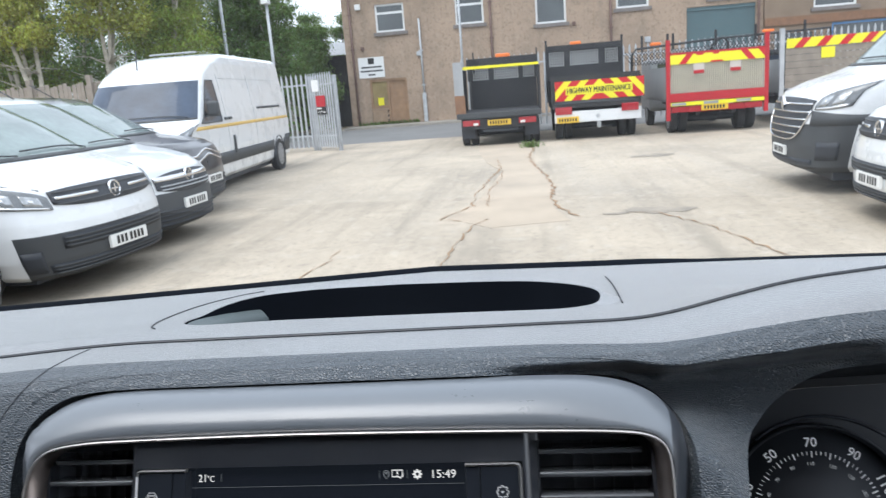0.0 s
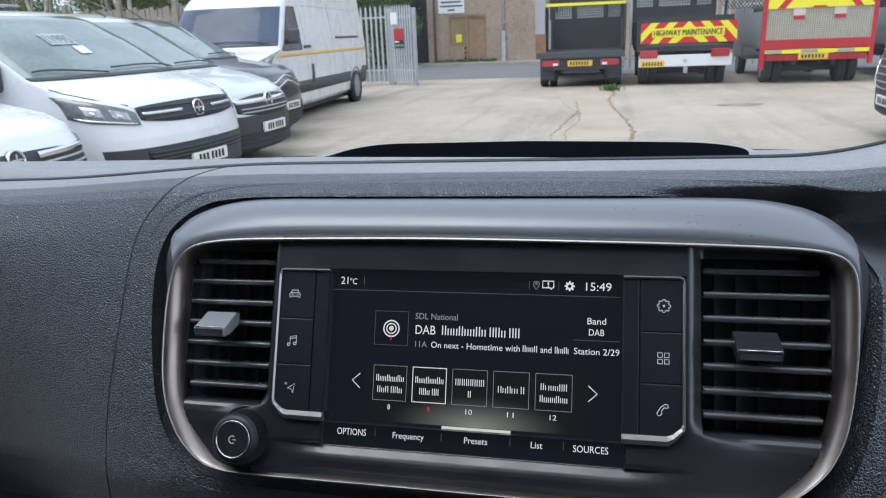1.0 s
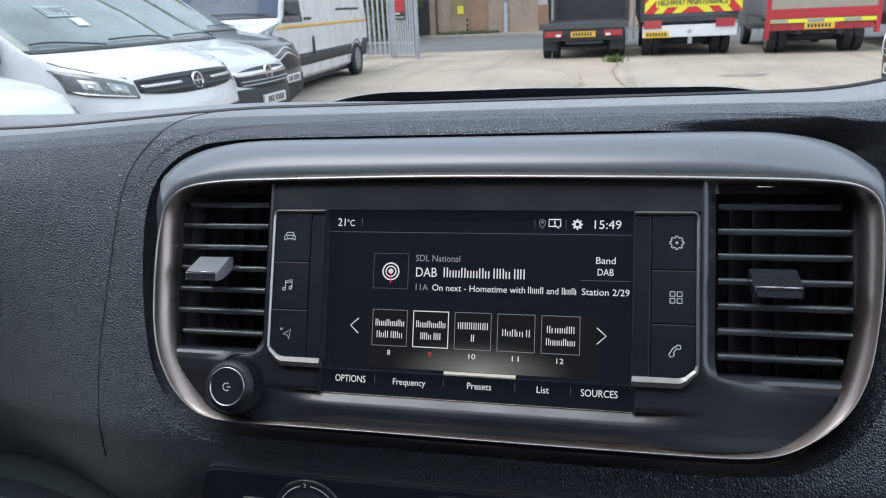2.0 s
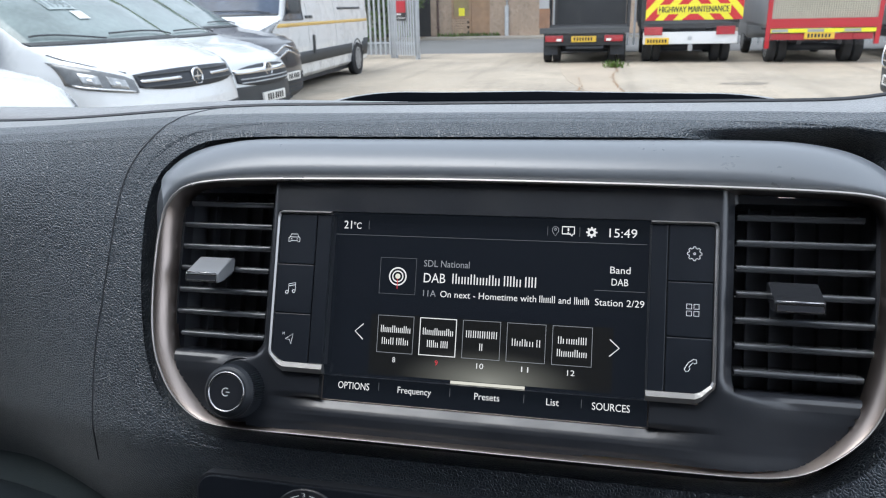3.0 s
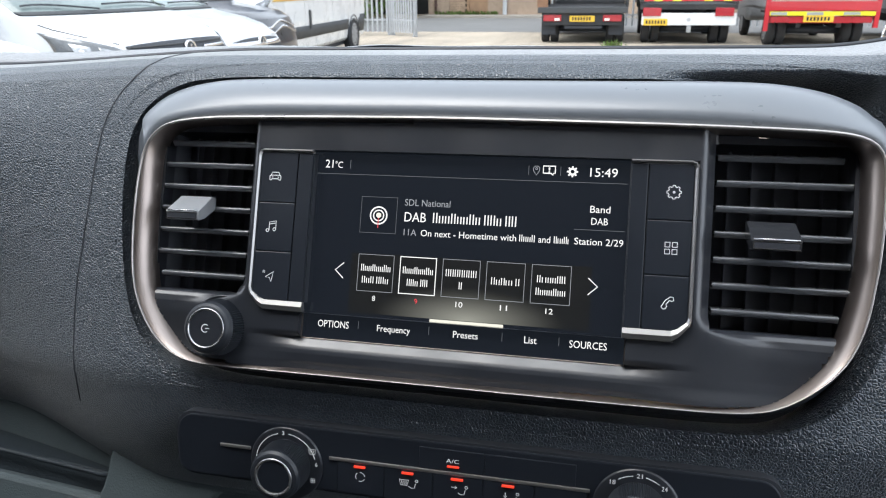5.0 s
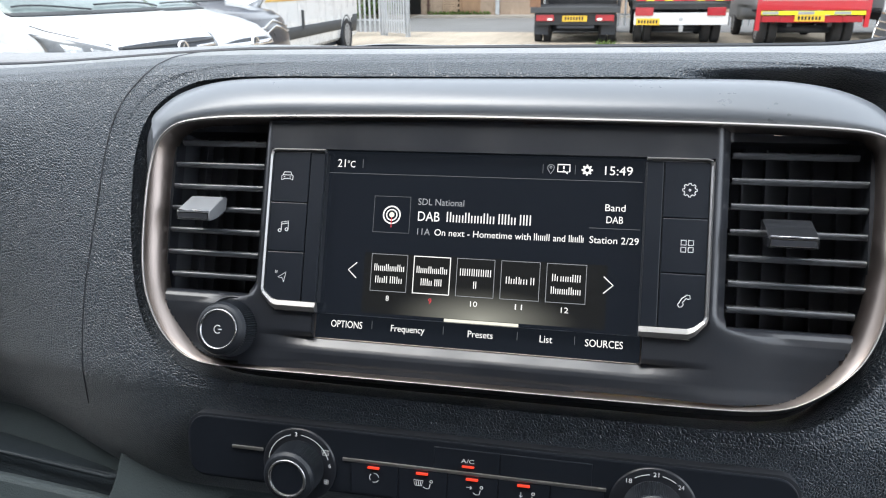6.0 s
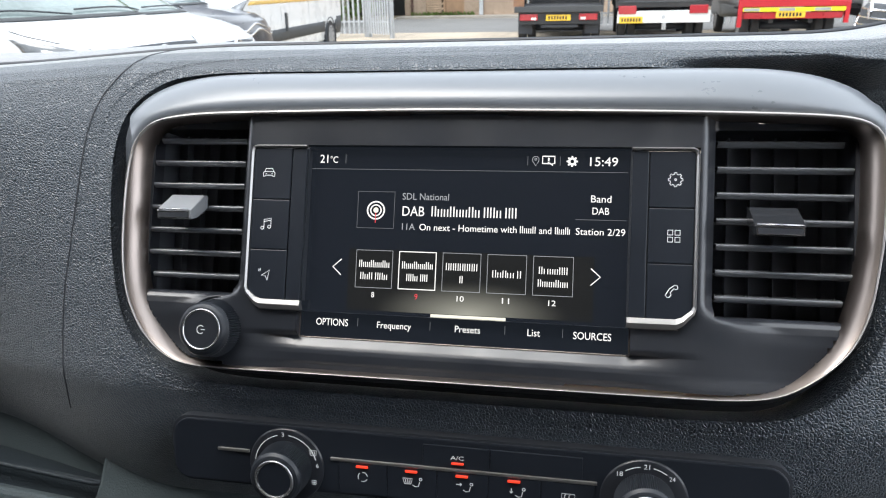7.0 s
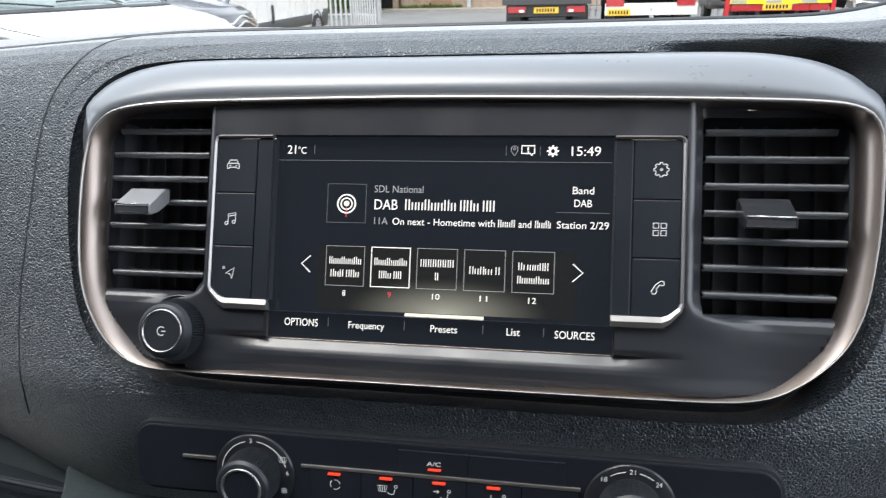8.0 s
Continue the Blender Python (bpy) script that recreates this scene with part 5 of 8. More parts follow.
TAIL = surface("tail_lamp", (0.38, 0.02, 0.03), 0.2, vary=0.1, coat=0.8)
TRUCKBLACK = surface("tipper_black", (0.022, 0.023, 0.026), 0.6, vary=0.2, scale=3, dirt=(0.055, 0.052, 0.05), dirt_scale=3)
ALLOY = surface("alloy_panel", (0.36, 0.37, 0.38), 0.45, 0.4, vary=0.12, scale=2)
ORANGE = surface("orange_beacon", (0.85, 0.20, 0.03), 0.3, vary=0.05)
STRIPE = surface("yellow_stripe", (0.68, 0.45, 0.11), 0.4, vary=0.05)
RUST = surface("rust_stain", (0.22, 0.12, 0.07), 0.8, vary=0.25, scale=6)
BLUE = surface("blue_sign", (0.10, 0.25, 0.50), 0.4, vary=0.05)

# ---- ground ----
bm = bmesh.new()
bm.faces.new([bm.verts.new(p) for p in ((-900, -900, 0), (900, -900, 0), (900, 2500, 0), (-900, 2500, 0))])
solid("ground", bm, CONCRETE, "pale worn concrete yard", "ground", kind="structure")


def slab(name, poly, z0, z1, mat, label, cat, kind="structure"):
    bm = bmesh.new()
    f = bm.faces.new([bm.verts.new((x, y, z0)) for x, y in poly])
    r = bmesh.ops.extrude_face_region(bm, geom=[f])
    for v in r["geom"]:
        if isinstance(v, bmesh.types.BMVert):
            v.co.z = z1
    return solid(name, bm, mat, label, cat, kind=kind)


slab("road", [(-60, 22.6), (60, 22.9), (60, 32.8), (-60, 32.6)], -0.05, 0.004, TARMAC, "grey tarmac lane before the building", "road")
slab("pavement", [(-8.6, 32.8), (20, 32.8), (20, 34.5), (-8.6, 34.5)], -0.05, 0.09, KERB, "narrow stone pavement along the building", "pavement")
slab("concrete_patch", [(-1.25, 18.6), (-0.1, 18.9), (0.12, 16.6), (0.2, 12.6), (0.38, 10.3), (0.34, 8.3), (0.5, 7.4), (-0.35, 7.2), (-0.9, 7.9), (-0.62, 9.2), (-0.4, 12.4), (-0.75, 13.8), (-1.05, 16.0)],
     -0.05, 0.004, PATCH, "newer pale concrete strip in the yard", "concrete")


def crack(pts, w, seed):
    rnd = random.Random(seed)
    path = []
    for (x0, y0), (x1, y1) in zip(pts, pts[1:]):
        n = max(2, int(math.hypot(x1 - x0, y1 - y0) / 0.12))
        for k in range(n):
            t = k / n
            path.append((x0 + (x1 - x0) * t + rnd.uniform(-0.04, 0.04), y0 + (y1 - y0) * t + rnd.uniform(-0.04, 0.04)))
    path.append(pts[-1])
    bm = bmesh.new()
    l, r = [], []
    for i, (x, y) in enumerate(path):
        h = w * rnd.uniform(0.05, 0.55) * (0.3 if i in (0, len(path) - 1) else 1)
        l.append(bm.verts.new((x - h, y - h * 0.3, 0.008)))
        r.append(bm.verts.new((x + h, y + h * 0.3, 0.008)))
    for i in range(len(path) - 1):
        bm.faces.new((l[i], r[i], r[i + 1], l[i + 1]))
    solid("crack", bm, CRACK, "brown earth-filled crack in the concrete", "crack", "cracks in the yard", kind="structure")


crack([(0.12, 17.2), (0.17, 16.0), (0.05, 14.6), (0.2, 12.6), (0.36, 11.0), (0.42, 10.2), (0.36, 9.0), (0.44, 8.2), (0.62, 7.6)], 0.05, 1)
crack([(-0.62, 14.6), (-0.45, 13.0), (-0.52, 12.2), (-0.62, 11.0), (-0.72, 9.6), (-0.66, 8.7), (-0.9, 8.0), (-0.98, 7.8)], 0.035, 2)
crack([(-0.45, 13.0), (-0.40, 11.4), (-0.55, 9.8), (-0.45, 8.6)], 0.02, 3)
crack([(-0.98, 7.9), (-0.7, 7.7), (-0.43, 7.75), (-0.6, 7.2), (-0.7, 6.2), (-0.74, 5.0)], 0.03, 4)
crack([(-0.95, 10.3), (-0.72, 10.25)], 0.02, 5)
crack([(1.5, 10.5), (3.2, 10.6), (5.0, 10.4)], 0.012, 6)
crack([(1.15, 7.7), (1.5, 7.6), (1.9, 6.4), (2.1, 5.4)], 0.025, 7)
crack([(-1.8, 6.4), (-1.9, 5.2), (-2.0, 4.4)], 0.02, 8)
STAIN = surface("oil_stain", (0.30, 0.262, 0.215), 0.8, vary=0.25, scale=3)
for cx, cy, rx, ry, seed in ((2.35, 13.4, 0.42, 0.16, 1), (1.45, 7.7, 0.3, 0.12, 2), (3.9, 8.6, 0.3, 0.10, 3)):
    rnd = random.Random(seed)
    bm = bmesh.new()
    for k in range(34):
        px_, py_ = cx + rnd.gauss(0, rx * 0.5), cy + rnd.gauss(0, ry * 0.6)
        r_ = rnd.uniform(0.02, 0.11) * (1.3 if k < 5 else 0.8)
        bm.faces.new([bm.verts.new((px_ + r_ * math.cos(a) * rnd.uniform(0.7, 1.3) * 1.5, py_ + r_ * math.sin(a) * rnd.uniform(0.6, 1.2), 0.004 + 0.00005 * k)) for a in np.linspace(0, 5.8, 10)])
    solid("oil_stain", bm, STAIN, "dull broken stain on the concrete", "stain", kind="structure")

# ---- building ----
FY = 34.5


def window_unit(name, x0, x1, z0, z1, transom=True, y=FY, mat=None):
    w = thing(name, "white framed window with dark glass in a rendered wall", "window", kind="structure")
    t = 0.09
    bm = bmesh.new()
    for a, b, c, d in ((x0, x1, z1 - t, z1), (x0, x1, z0, z0 + t), (x0, x0 + t, z0 + t, z1 - t), (x1 - t, x1, z0 + t, z1 - t)):
        add_box(bm, a, b, y + 0.06, y + 0.14, c, d)
    zt = z0 + (z1 - z0) * 0.68
    if transom:
        add_box(bm, x0 + t, x1 - t, y + 0.06, y + 0.14, zt - 0.05, zt + 0.05)
    part("window_frame", bm, mat or UPVC, w)
    for a, b in (((z0 + t, zt - 0.05), (zt + 0.05, z1 - t)) if transom else ((z0 + t, z1 - t),)):
        part("pane", box(x0 + t, x1 - t, y + 0.09, y + 0.10, a, b), ROOMGLASS, w)
    part("window_sill", box(x0 - 0.12, x1 + 0.12, y - 0.08, y + 0.06, z0 - 0.16, z0), SILL, w)
    return w


WINS = [(-6.95, -5.55, 4.42, 5.70), (-3.12, -1.78, 4.45, 5.75), (0.62, 2.02, 4.15, 5.85), (4.28, 5.74, 4.52, 5.95), (8.36, 9.86, 4.62, 5.95)]
SHUT = (7.40, 10.40, 0.10, 4.28)
DOOR = (-7.52, -5.68, 0.10, 2.26)


def holes_of(rects):
    return [[(a, c), (b, c), (b, d), (a, d)] for a, b, c, d in rects]


building = thing("building", "pinkish pebble-dashed two-storey works building with white windows", "building")
bmw = plate([(-8.55, 0), (10.72, 0), (10.72, 7.0), (-8.55, 7.0)], holes_of(WINS + [SHUT, DOOR]), FY, FY + 0.35)
part("wall", bmw, RENDERW, building, "pinkish pebble-dashed wall")
part("wall", box(-8.55, -8.2, FY + 0.35, FY + 12, 0, 7.0), RENDERW, building)
part("back_wall", box(-8.2, 24, FY + 11.7, FY + 12, 0, 7.0), RENDERD, building)
part("floor_slab", box(-8.2, 24, FY + 0.36, FY + 11.7, 0, 0.1), TARMAC, building)
bm = bmesh.new()
vs_ = [bm.verts.new(p) for p in ((-8.9, FY - 0.35, 6.95), (24.3, FY - 0.35, 6.95), (24.3, FY + 12.3, 6.95), (-8.9, FY + 12.3, 6.95), (-4.5, FY + 6, 9.6), (20, FY + 6, 9.6))]
for q in ((0, 1, 5, 4), (2, 3, 4, 5), (0, 4, 3), (1, 2, 5), (0, 3, 2, 1)):
    bm.faces.new([vs_[i] for i in q])
part("roof", bm, SLATE, building, "dark slate roof")
part("gutter", tube([(-8.9, FY - 0.38, 6.92), (10.7, FY - 0.38, 6.92)], 0.07), PIPE, building)
darkwall = plate([(10.74, 0), (24, 0), (24, 7.0), (10.74, 7.0)], holes_of([(12.8, 14.6, 3.8, 5.4), (11.2, 12.9, 1.0, 2.9), (13.6, 16.4, 1.0, 3.1)]), FY - 0.12, FY + 0.3)
part("wall", darkwall, RENDERD, building, "darker brown pebble-dashed wall")
part("fascia_board", box(10.75, 23.9, FY - 0.20, FY - 0.12, 3.15, 3.5), RUST, building)
for i, (a, b, c, d) in enumerate(WINS):
    window_unit("window_%d" % (i + 1), a, b, c, d)
window_unit("window_6", 12.8, 14.6, 3.8, 5.4, False, FY - 0.12)
window_unit("window_7", 11.2, 12.9, 1.0, 2.9, False, FY - 0.12, WOOD_DOOR)
window_unit("window_8", 13.6, 16.4, 1.0, 3.1, False, FY - 0.12, BLUE)
sh = thing("roller_shutter", "closed blue-grey roller shutter in the wall", "roller shutter", kind="structure")
for k in range(42):
    z = 0.10 + k * 0.0955
    part("slat", box(SHUT[0] + 0.002, SHUT[1] - 0.002, FY + 0.10 + (k % 2) * 0.012, FY + 0.16, z, z + 0.083), SHUTTER, sh)
part("shutter_box", box(SHUT[0] + 0.002, SHUT[1] - 0.002, FY + 0.06, FY + 0.3, 4.115, 4.275), SHUTTER, sh)
dr = thing("door_3", "boarded brown wooden door and window in one frame", "door", kind="structure")
for x0, x1, z0, z1 in ((-7.52, -5.68, 2.16, 2.26), (-7.52, -7.42, 1.0, 2.16), (-6.68, -6.58, 0.1, 2.16), (-5.78, -5.68, 0.1, 2.16), (-7.52, -6.68, 0.90, 1.0)):
    part("door_frame", box(x0, x1, FY + 0.02, FY + 0.16, z0, z1), WOOD_DOOR, dr)
part("window_board", box(-7.42, -6.68, FY + 0.08, FY + 0.12, 1.0, 2.16), surface("board_yellowish", (0.27, 0.21, 0.10), 0.8, vary=0.2, scale=2), dr, "yellowish boarded window")
part("door_leaf", box(-6.58, -5.78, FY + 0.09, FY + 0.14, 0.1, 2.16), WOOD_DOOR, dr, "plain brown door leaf")
part("notice", box(-7.18, -6.90, FY + 0.06, FY + 0.08, 1.02, 1.38), SIGN_Y, dr, "yellow notice")
for r_ in range(7):
    for c_ in range(4):
        off = 0.105 * (r_ % 2)
        a = -7.52 + c_ * 0.215 - off
        b = part("brick", box(max(-7.515, a), min(-6.69, a + 0.205), FY + 0.04, FY + 0.15, 0.11 + r_ * 0.113, 0.213 + r_ * 0.113), BRICK, dr)
sg = thing("wall_sign", "white painted business sign with dark lettering and a black emblem", "sign", pose(0, 0, 0))
part("board", box(-7.98, -6.72, FY - 0.03, FY, 2.36, 3.32), UPVC, sg)
part("emblem", box(-7.50, -7.20, FY - 0.035, FY - 0.03, 3.0, 3.28), PLATE_INK, sg)
for z, w in ((2.82, 1.0), (2.64, 1.1), (2.46, 0.35)):
    part("text_bar", box(-7.35 - w / 2, -7.35 + w / 2, FY - 0.034, FY - 0.03, z, z + 0.075), BUMPER, sg)


def downpipe(x, z0, z1, mat=PIPE, r=0.055, label="brown cast downpipe on the wall"):
    p = thing("downpipe", label, "downpipe")
    part("pipe", tube([(x, FY - 0.08, z0), (x, FY - 0.08, z1)], r, 10), mat, p)
    for z in np.arange(z0 + 0.4, z1, 1.6):
        part("bracket", box(x - 0.09, x + 0.09, FY - 0.14, FY, z, z + 0.06), mat, p)


downpipe(-8.18, 0.09, 6.9)
downpipe(-1.48, 0.09, 6.9)
downpipe(4.02, 0.09, 6.9)
downpipe(10.5, 0.09, 6.9)
downpipe(-4.86, 1.4, 4.9, ZINC, 0.045, "grey steel pipe with a meter box on the wall")
solid("pipe_cover", box(-4.95, -4.77, FY - 0.16, FY, 0.09, 1.45, 0.02), ZINC, "grey steel cover at the foot of a pipe", "pipe cover")
for x, z, s_, m_, lb in ((-4.98, 3.3, 0.2, ZINC, "small grey meter box on the wall"), (-7.7, 3.75, 0.16, PIPE, "small dark vent box on the wall"), (-7.75, 5.65, 0.26, UPVC, "white alarm box on the wall"),
                         (2.35, 4.05, 0.16, PIPE, "small dark vent box on the wall"), (5.65, 3.05, 0.25, ZINC, "small floodlight on the wall")):
    solid("wall_box", box(x - s_ / 2, x + s_ / 2, FY - 0.14, FY, z - s_ / 2, z + s_ / 2, 0.02), m_, lb, "wall box")
shed = thing("shed", "low dark shed with a corrugated roof beside the building", "shed")
part("wall", box(-14, -8.9, 37.5, 41, 0, 3.7), TRUCKBLACK, shed)
bm = bmesh.new()
xs_ = np.arange(-14.2, -8.7, 0.06)
lo_ = [bm.verts.new((x, 37.2, 3.72 + 0.03 * (i % 2))) for i, x in enumerate(xs_)]
hi_ = [bm.verts.new((x, 40.2, 4.55 + 0.03 * (i % 2))) for i, x in enumerate(xs_)]
for i in range(len(xs_) - 1):
    bm.faces.new((lo_[i], lo_[i + 1], hi_[i + 1], hi_[i]))
part("roof", bm, ZINC, shed, "grey corrugated roof")
wd = thing("wire", "thin dark overhead wire", "wire", pose(0, 0, 0))
part("strand", tube([(-60, 60, 9.2), (-20, 46, 7.6), (-8.5, 36, 7.2)], 0.02, 5), PITCH, wd)


# ---- fences ----
def palisade(name, x0, y0, x1, y1, h, label, gap=0.155):
    f = thing(name, label, "fence" if name == "palisade_fence" else "gate")
    L = math.hypot(x1 - x0, y1 - y0)
    n = int(L / gap)
    ux, uy = (x1 - x0) / L, (y1 - y0) / L
    m = Matrix.Translation((x0, y0, 0)) @ Matrix.Rotation(math.atan2(uy, ux), 4, "Z")
    f.matrix_basis = m
    bm = bmesh.new()
    pr = [(-0.034, 0.10), (0.034, 0.10), (0.034, h - 0.10), (0.0, h), (-0.034, h - 0.10)]
    a = [bm.verts.new((x, 0, z)) for x, z in pr]
    b = [bm.verts.new((x * 0.6, -0.022, z)) for x, z in pr]
    for i in range(5):
        bm.faces.new((a[i], a[(i + 1) % 5], b[(i + 1) % 5], b[i]))
    bm.faces.new(b)
    bm.faces.new(a[::-1])
    pale = finish("pale", bm)
    for i in range(n + 1):
        p = part("pale", pale, ZINC, f)
        p.matrix_basis = Matrix.Translation((i * gap, 0, 0))
    for z in (0.42, h - 0.36):
        part("rail", box(0, L, 0.002, 0.045, z, z + 0.05), ZINC, f)
    for x in (0, L):
        part("post", box(x - 0.05, x + 0.05, 0.046, 0.146, 0, h - 0.1), ZINC, f)
    return f


palisade("palisade_fence", -9.4, 21.0, -6.42, 20.9, 2.3, "galvanised palisade fence panel with pointed pales")
palisade("palisade_gate", -6.36, 20.85, -5.50, 20.2, 2.28, "open galvanised palisade gate with a red and white notice", 0.115)
nt = thing("gate_sign", "red and black customer entrance notice on the gate", "sign", Matrix.Translation((-5.95, 20.54, 0)) @ Matrix.Rotation(math.atan2(-0.65, 0.86), 4, "Z"))
part("board", box(-0.22, 0.22, -0.05, -0.03, 1.30, 1.62), RED, nt)
part("board", box(-0.22, 0.22, -0.05, -0.03, 1.08, 1.298), PLATE_INK, nt)
part("text_bar", box(-0.20, 0.02, -0.055, -0.05, 1.235, 1.275), PLATE_W, nt)
part("text", letters("Customer Entrance", -0.20, 1.125, 0.40, 0.075, -0.054), PLATE_W, nt)
solid("gate_notice", box(-6.22, -6.02, 20.58, 20.60, 1.75, 2.08), PLATE_W, "small pale notice on the gate", "sign")
palisade("palisade_fence", -2.1, 24.6, 12.0, 24.6, 2.52, "galvanised palisade fence behind the parked tippers", 0.2)

wf = thing("timber_fence", "weathered vertical board fence along the yard", "fence")
board = finish("board", box(-0.066, 0.066, 0, 0.022, 0.05, 2.42, 0.004, 1))
for i in range(110):
    x = -24 + i * 0.14
    b = part("board", board, TIMBER, wf)
    b.matrix_basis = pose(x, 19.6 + 0.006 * (i % 3), 0.14 - 0.03 * ((i * 7) % 4) - 0.012 * max(0, x + 15), 0, 0.6 * math.sin(i * 2.1), 0)
for i in range(9):
    part("post", box(-24 + i * 1.9, -23.86 + i * 1.9, 19.52, 19.66, 0, 2.72), TIMBER, wf)
for z in (0.6, 1.9):
    part("rail", box(-24, -8.7, 19.63, 19.70, z, z + 0.09), TIMBER, wf)


# ---- street lamps and poles ----
def lamp_post(x, y, h, label, head, r=0.06):
    p = thing("street_lamp", label, "lamp")
    part("pole", tube([(x, y, 0), (x, y, h)], r, 10), ZINC, p)
    if head:
        part("arm", tube([(x, y, h - 0.05), (x - 0.25, y - 0.3, h + 0.05)], 0.04, 8), ZINC, p)
        part("lamp_head", box(x - 0.62, x - 0.18, y - 0.5, y - 0.2, h, h + 0.14, 0.04), ZINC, p)
    else:
        part("camera_head", box(x - 0.12, x + 0.16, y - 0.3, y + 0.05, h - 0.28, h - 0.08, 0.03), UPVC, p)
        part("camera_head", box(x - 0.1, x + 0.1, y - 0.1, y + 0.1, h, h + 0.12, 0.03), BUMPER, p)
    return p


lamp_post(-12.0, 28.5, 6.1, "grey steel street lamp among trees", True)
lamp_post(-9.7, 27.4, 5.5, "grey steel pole with a security camera", False)
lamp_post(-2.05, 24.45, 6.6, "slim grey pole behind a tipper", False, 0.04).name = "camera_pole"


# ---- trees ----
def leafmat(name, c):
    m = surface(name, c, 0.6, vary=0.35, scale=0.8)
    n, l = m.node_tree.nodes, m.node_tree.links
    geo, hs = n.new("ShaderNodeNewGeometry"), n.new("ShaderNodeHueSaturation")
    mr = n.new("ShaderNodeMapRange")
    mr.inputs[3].default_value, mr.inputs[4].default_value = 0.55, 1.5
    l.new(geo.outputs["Random Per Island"], mr.inputs[0])
    b = n["Principled BSDF"]
    src = b.inputs["Base Color"].links[0].from_socket
    l.new(src, hs.inputs["Color"])
    l.new(mr.outputs[0], hs.inputs["Value"])
    mh = n.new("ShaderNodeMapRange")
    mh.inputs[3].default_value, mh.inputs[4].default_value = 0.46, 0.52
    l.new(geo.outputs["Random Per Island"], mh.inputs[0])
    l.new(mh.outputs[0], hs.inputs["Hue"])
    l.new(hs.outputs[0], b.inputs["Base Color"])
    tr, mx = n.new("ShaderNodeBsdfTranslucent"), n.new("ShaderNodeMixShader")
    l.new(hs.outputs[0], tr.inputs[0])
    mx.inputs[0].default_value = 0.45
    l.new(b.outputs[0], mx.inputs[1])
    l.new(tr.outputs[0], mx.inputs[2])
    l.new(mx.outputs[0], n["Material Output"].inputs[0])
    return m


LEAF = [leafmat("leaf_yellow_green", (0.33, 0.36, 0.065)), leafmat("leaf_olive", (0.24, 0.31, 0.06)), leafmat("leaf_green", (0.13, 0.21, 0.055))]


def tree(x, y, h, spread, seed, mat, leaves=5200, bare=0.25):
    rnd = np.random.RandomState(seed)
    t = thing("tree", "tall %s with pale bare stems" % ("yellowing young tree" if mat is LEAF[0] else "green leafy tree"), "tree", Matrix.Translation((x, y, 0)), "trees behind the fence")
    bm = bmesh.new()
    tips = []
    for s in range(3):
        a = rnd.uniform(0, 6.28)
        lean = rnd.uniform(0.05, 0.22)
        pts = [Vector((0.15 * s * math.cos(a), 0.15 * s * math.sin(a), 0))]
        for k in range(1, 8):
            f = k / 7
            pts.append(Vector((math.cos(a) * lean * h * f ** 1.4 + rnd.uniform(-0.1, 0.1), math.sin(a) * lean * h * f ** 1.4 + rnd.uniform(-0.1, 0.1), h * f * 0.9)))
        add_tube(bm, pts, [0.10 * (1 - 0.85 * k / 7) + 0.015 for k in range(8)], 6)
        for k in range(2, 8):
            for _ in range(3):
                b = rnd.uniform(0, 6.28)
                ln = spread * rnd.uniform(0.4, 1.0) * (1.15 - k / 9)
                p0 = pts[k]
                p2 = p0 + Vector((math.cos(b) * ln, math.sin(b) * ln, ln * rnd.uniform(0.1, 0.7)))
                p1 = p0.lerp(p2, 0.5) + Vector((0, 0, 0.12 * ln))
                add_tube(bm, [p0, p1, p2], [0.03, 0.02, 0.008], 4)
                if k >= 2:
                    tips += [p1, p2, p0.lerp(p2, 0.8)]
    part("trunk", bm, BARK, t, "pale thin trunks and limbs")
    tips = np.array([tuple(p) for p in tips])
    tips = tips[tips[:, 2] > h * bare]
    c = tips[rnd.randint(0, len(tips), leaves)] + rnd.normal(0, 1, (leaves, 3)) * spread * np.array((0.17, 0.17, 0.13))
    nrm = rnd.normal(0, 1, (leaves, 3)) + np.array((0, 0, 0.6))
    nrm /= np.linalg.norm(nrm, axis=1)[:, None]
    u = np.cross(nrm, rnd.normal(0, 1, (leaves, 3)))
    u /= np.linalg.norm(u, axis=1)[:, None]
    w = np.cross(nrm, u)
    s = rnd.uniform(0.03, 0.075, (leaves, 1))
    quad = np.stack([c - u * s * 1.3, c + w * s * 0.5, c + u * s * 1.3, c - w * s * 0.5], 1).reshape(-1, 3)
    me = bpy.data.meshes.new("crown")
    me.from_pydata(quad.tolist(), [], [(4 * i, 4 * i + 1, 4 * i + 2, 4 * i + 3) for i in range(leaves)])
    part("crown", me, mat, t, "loose crown of small leaves")


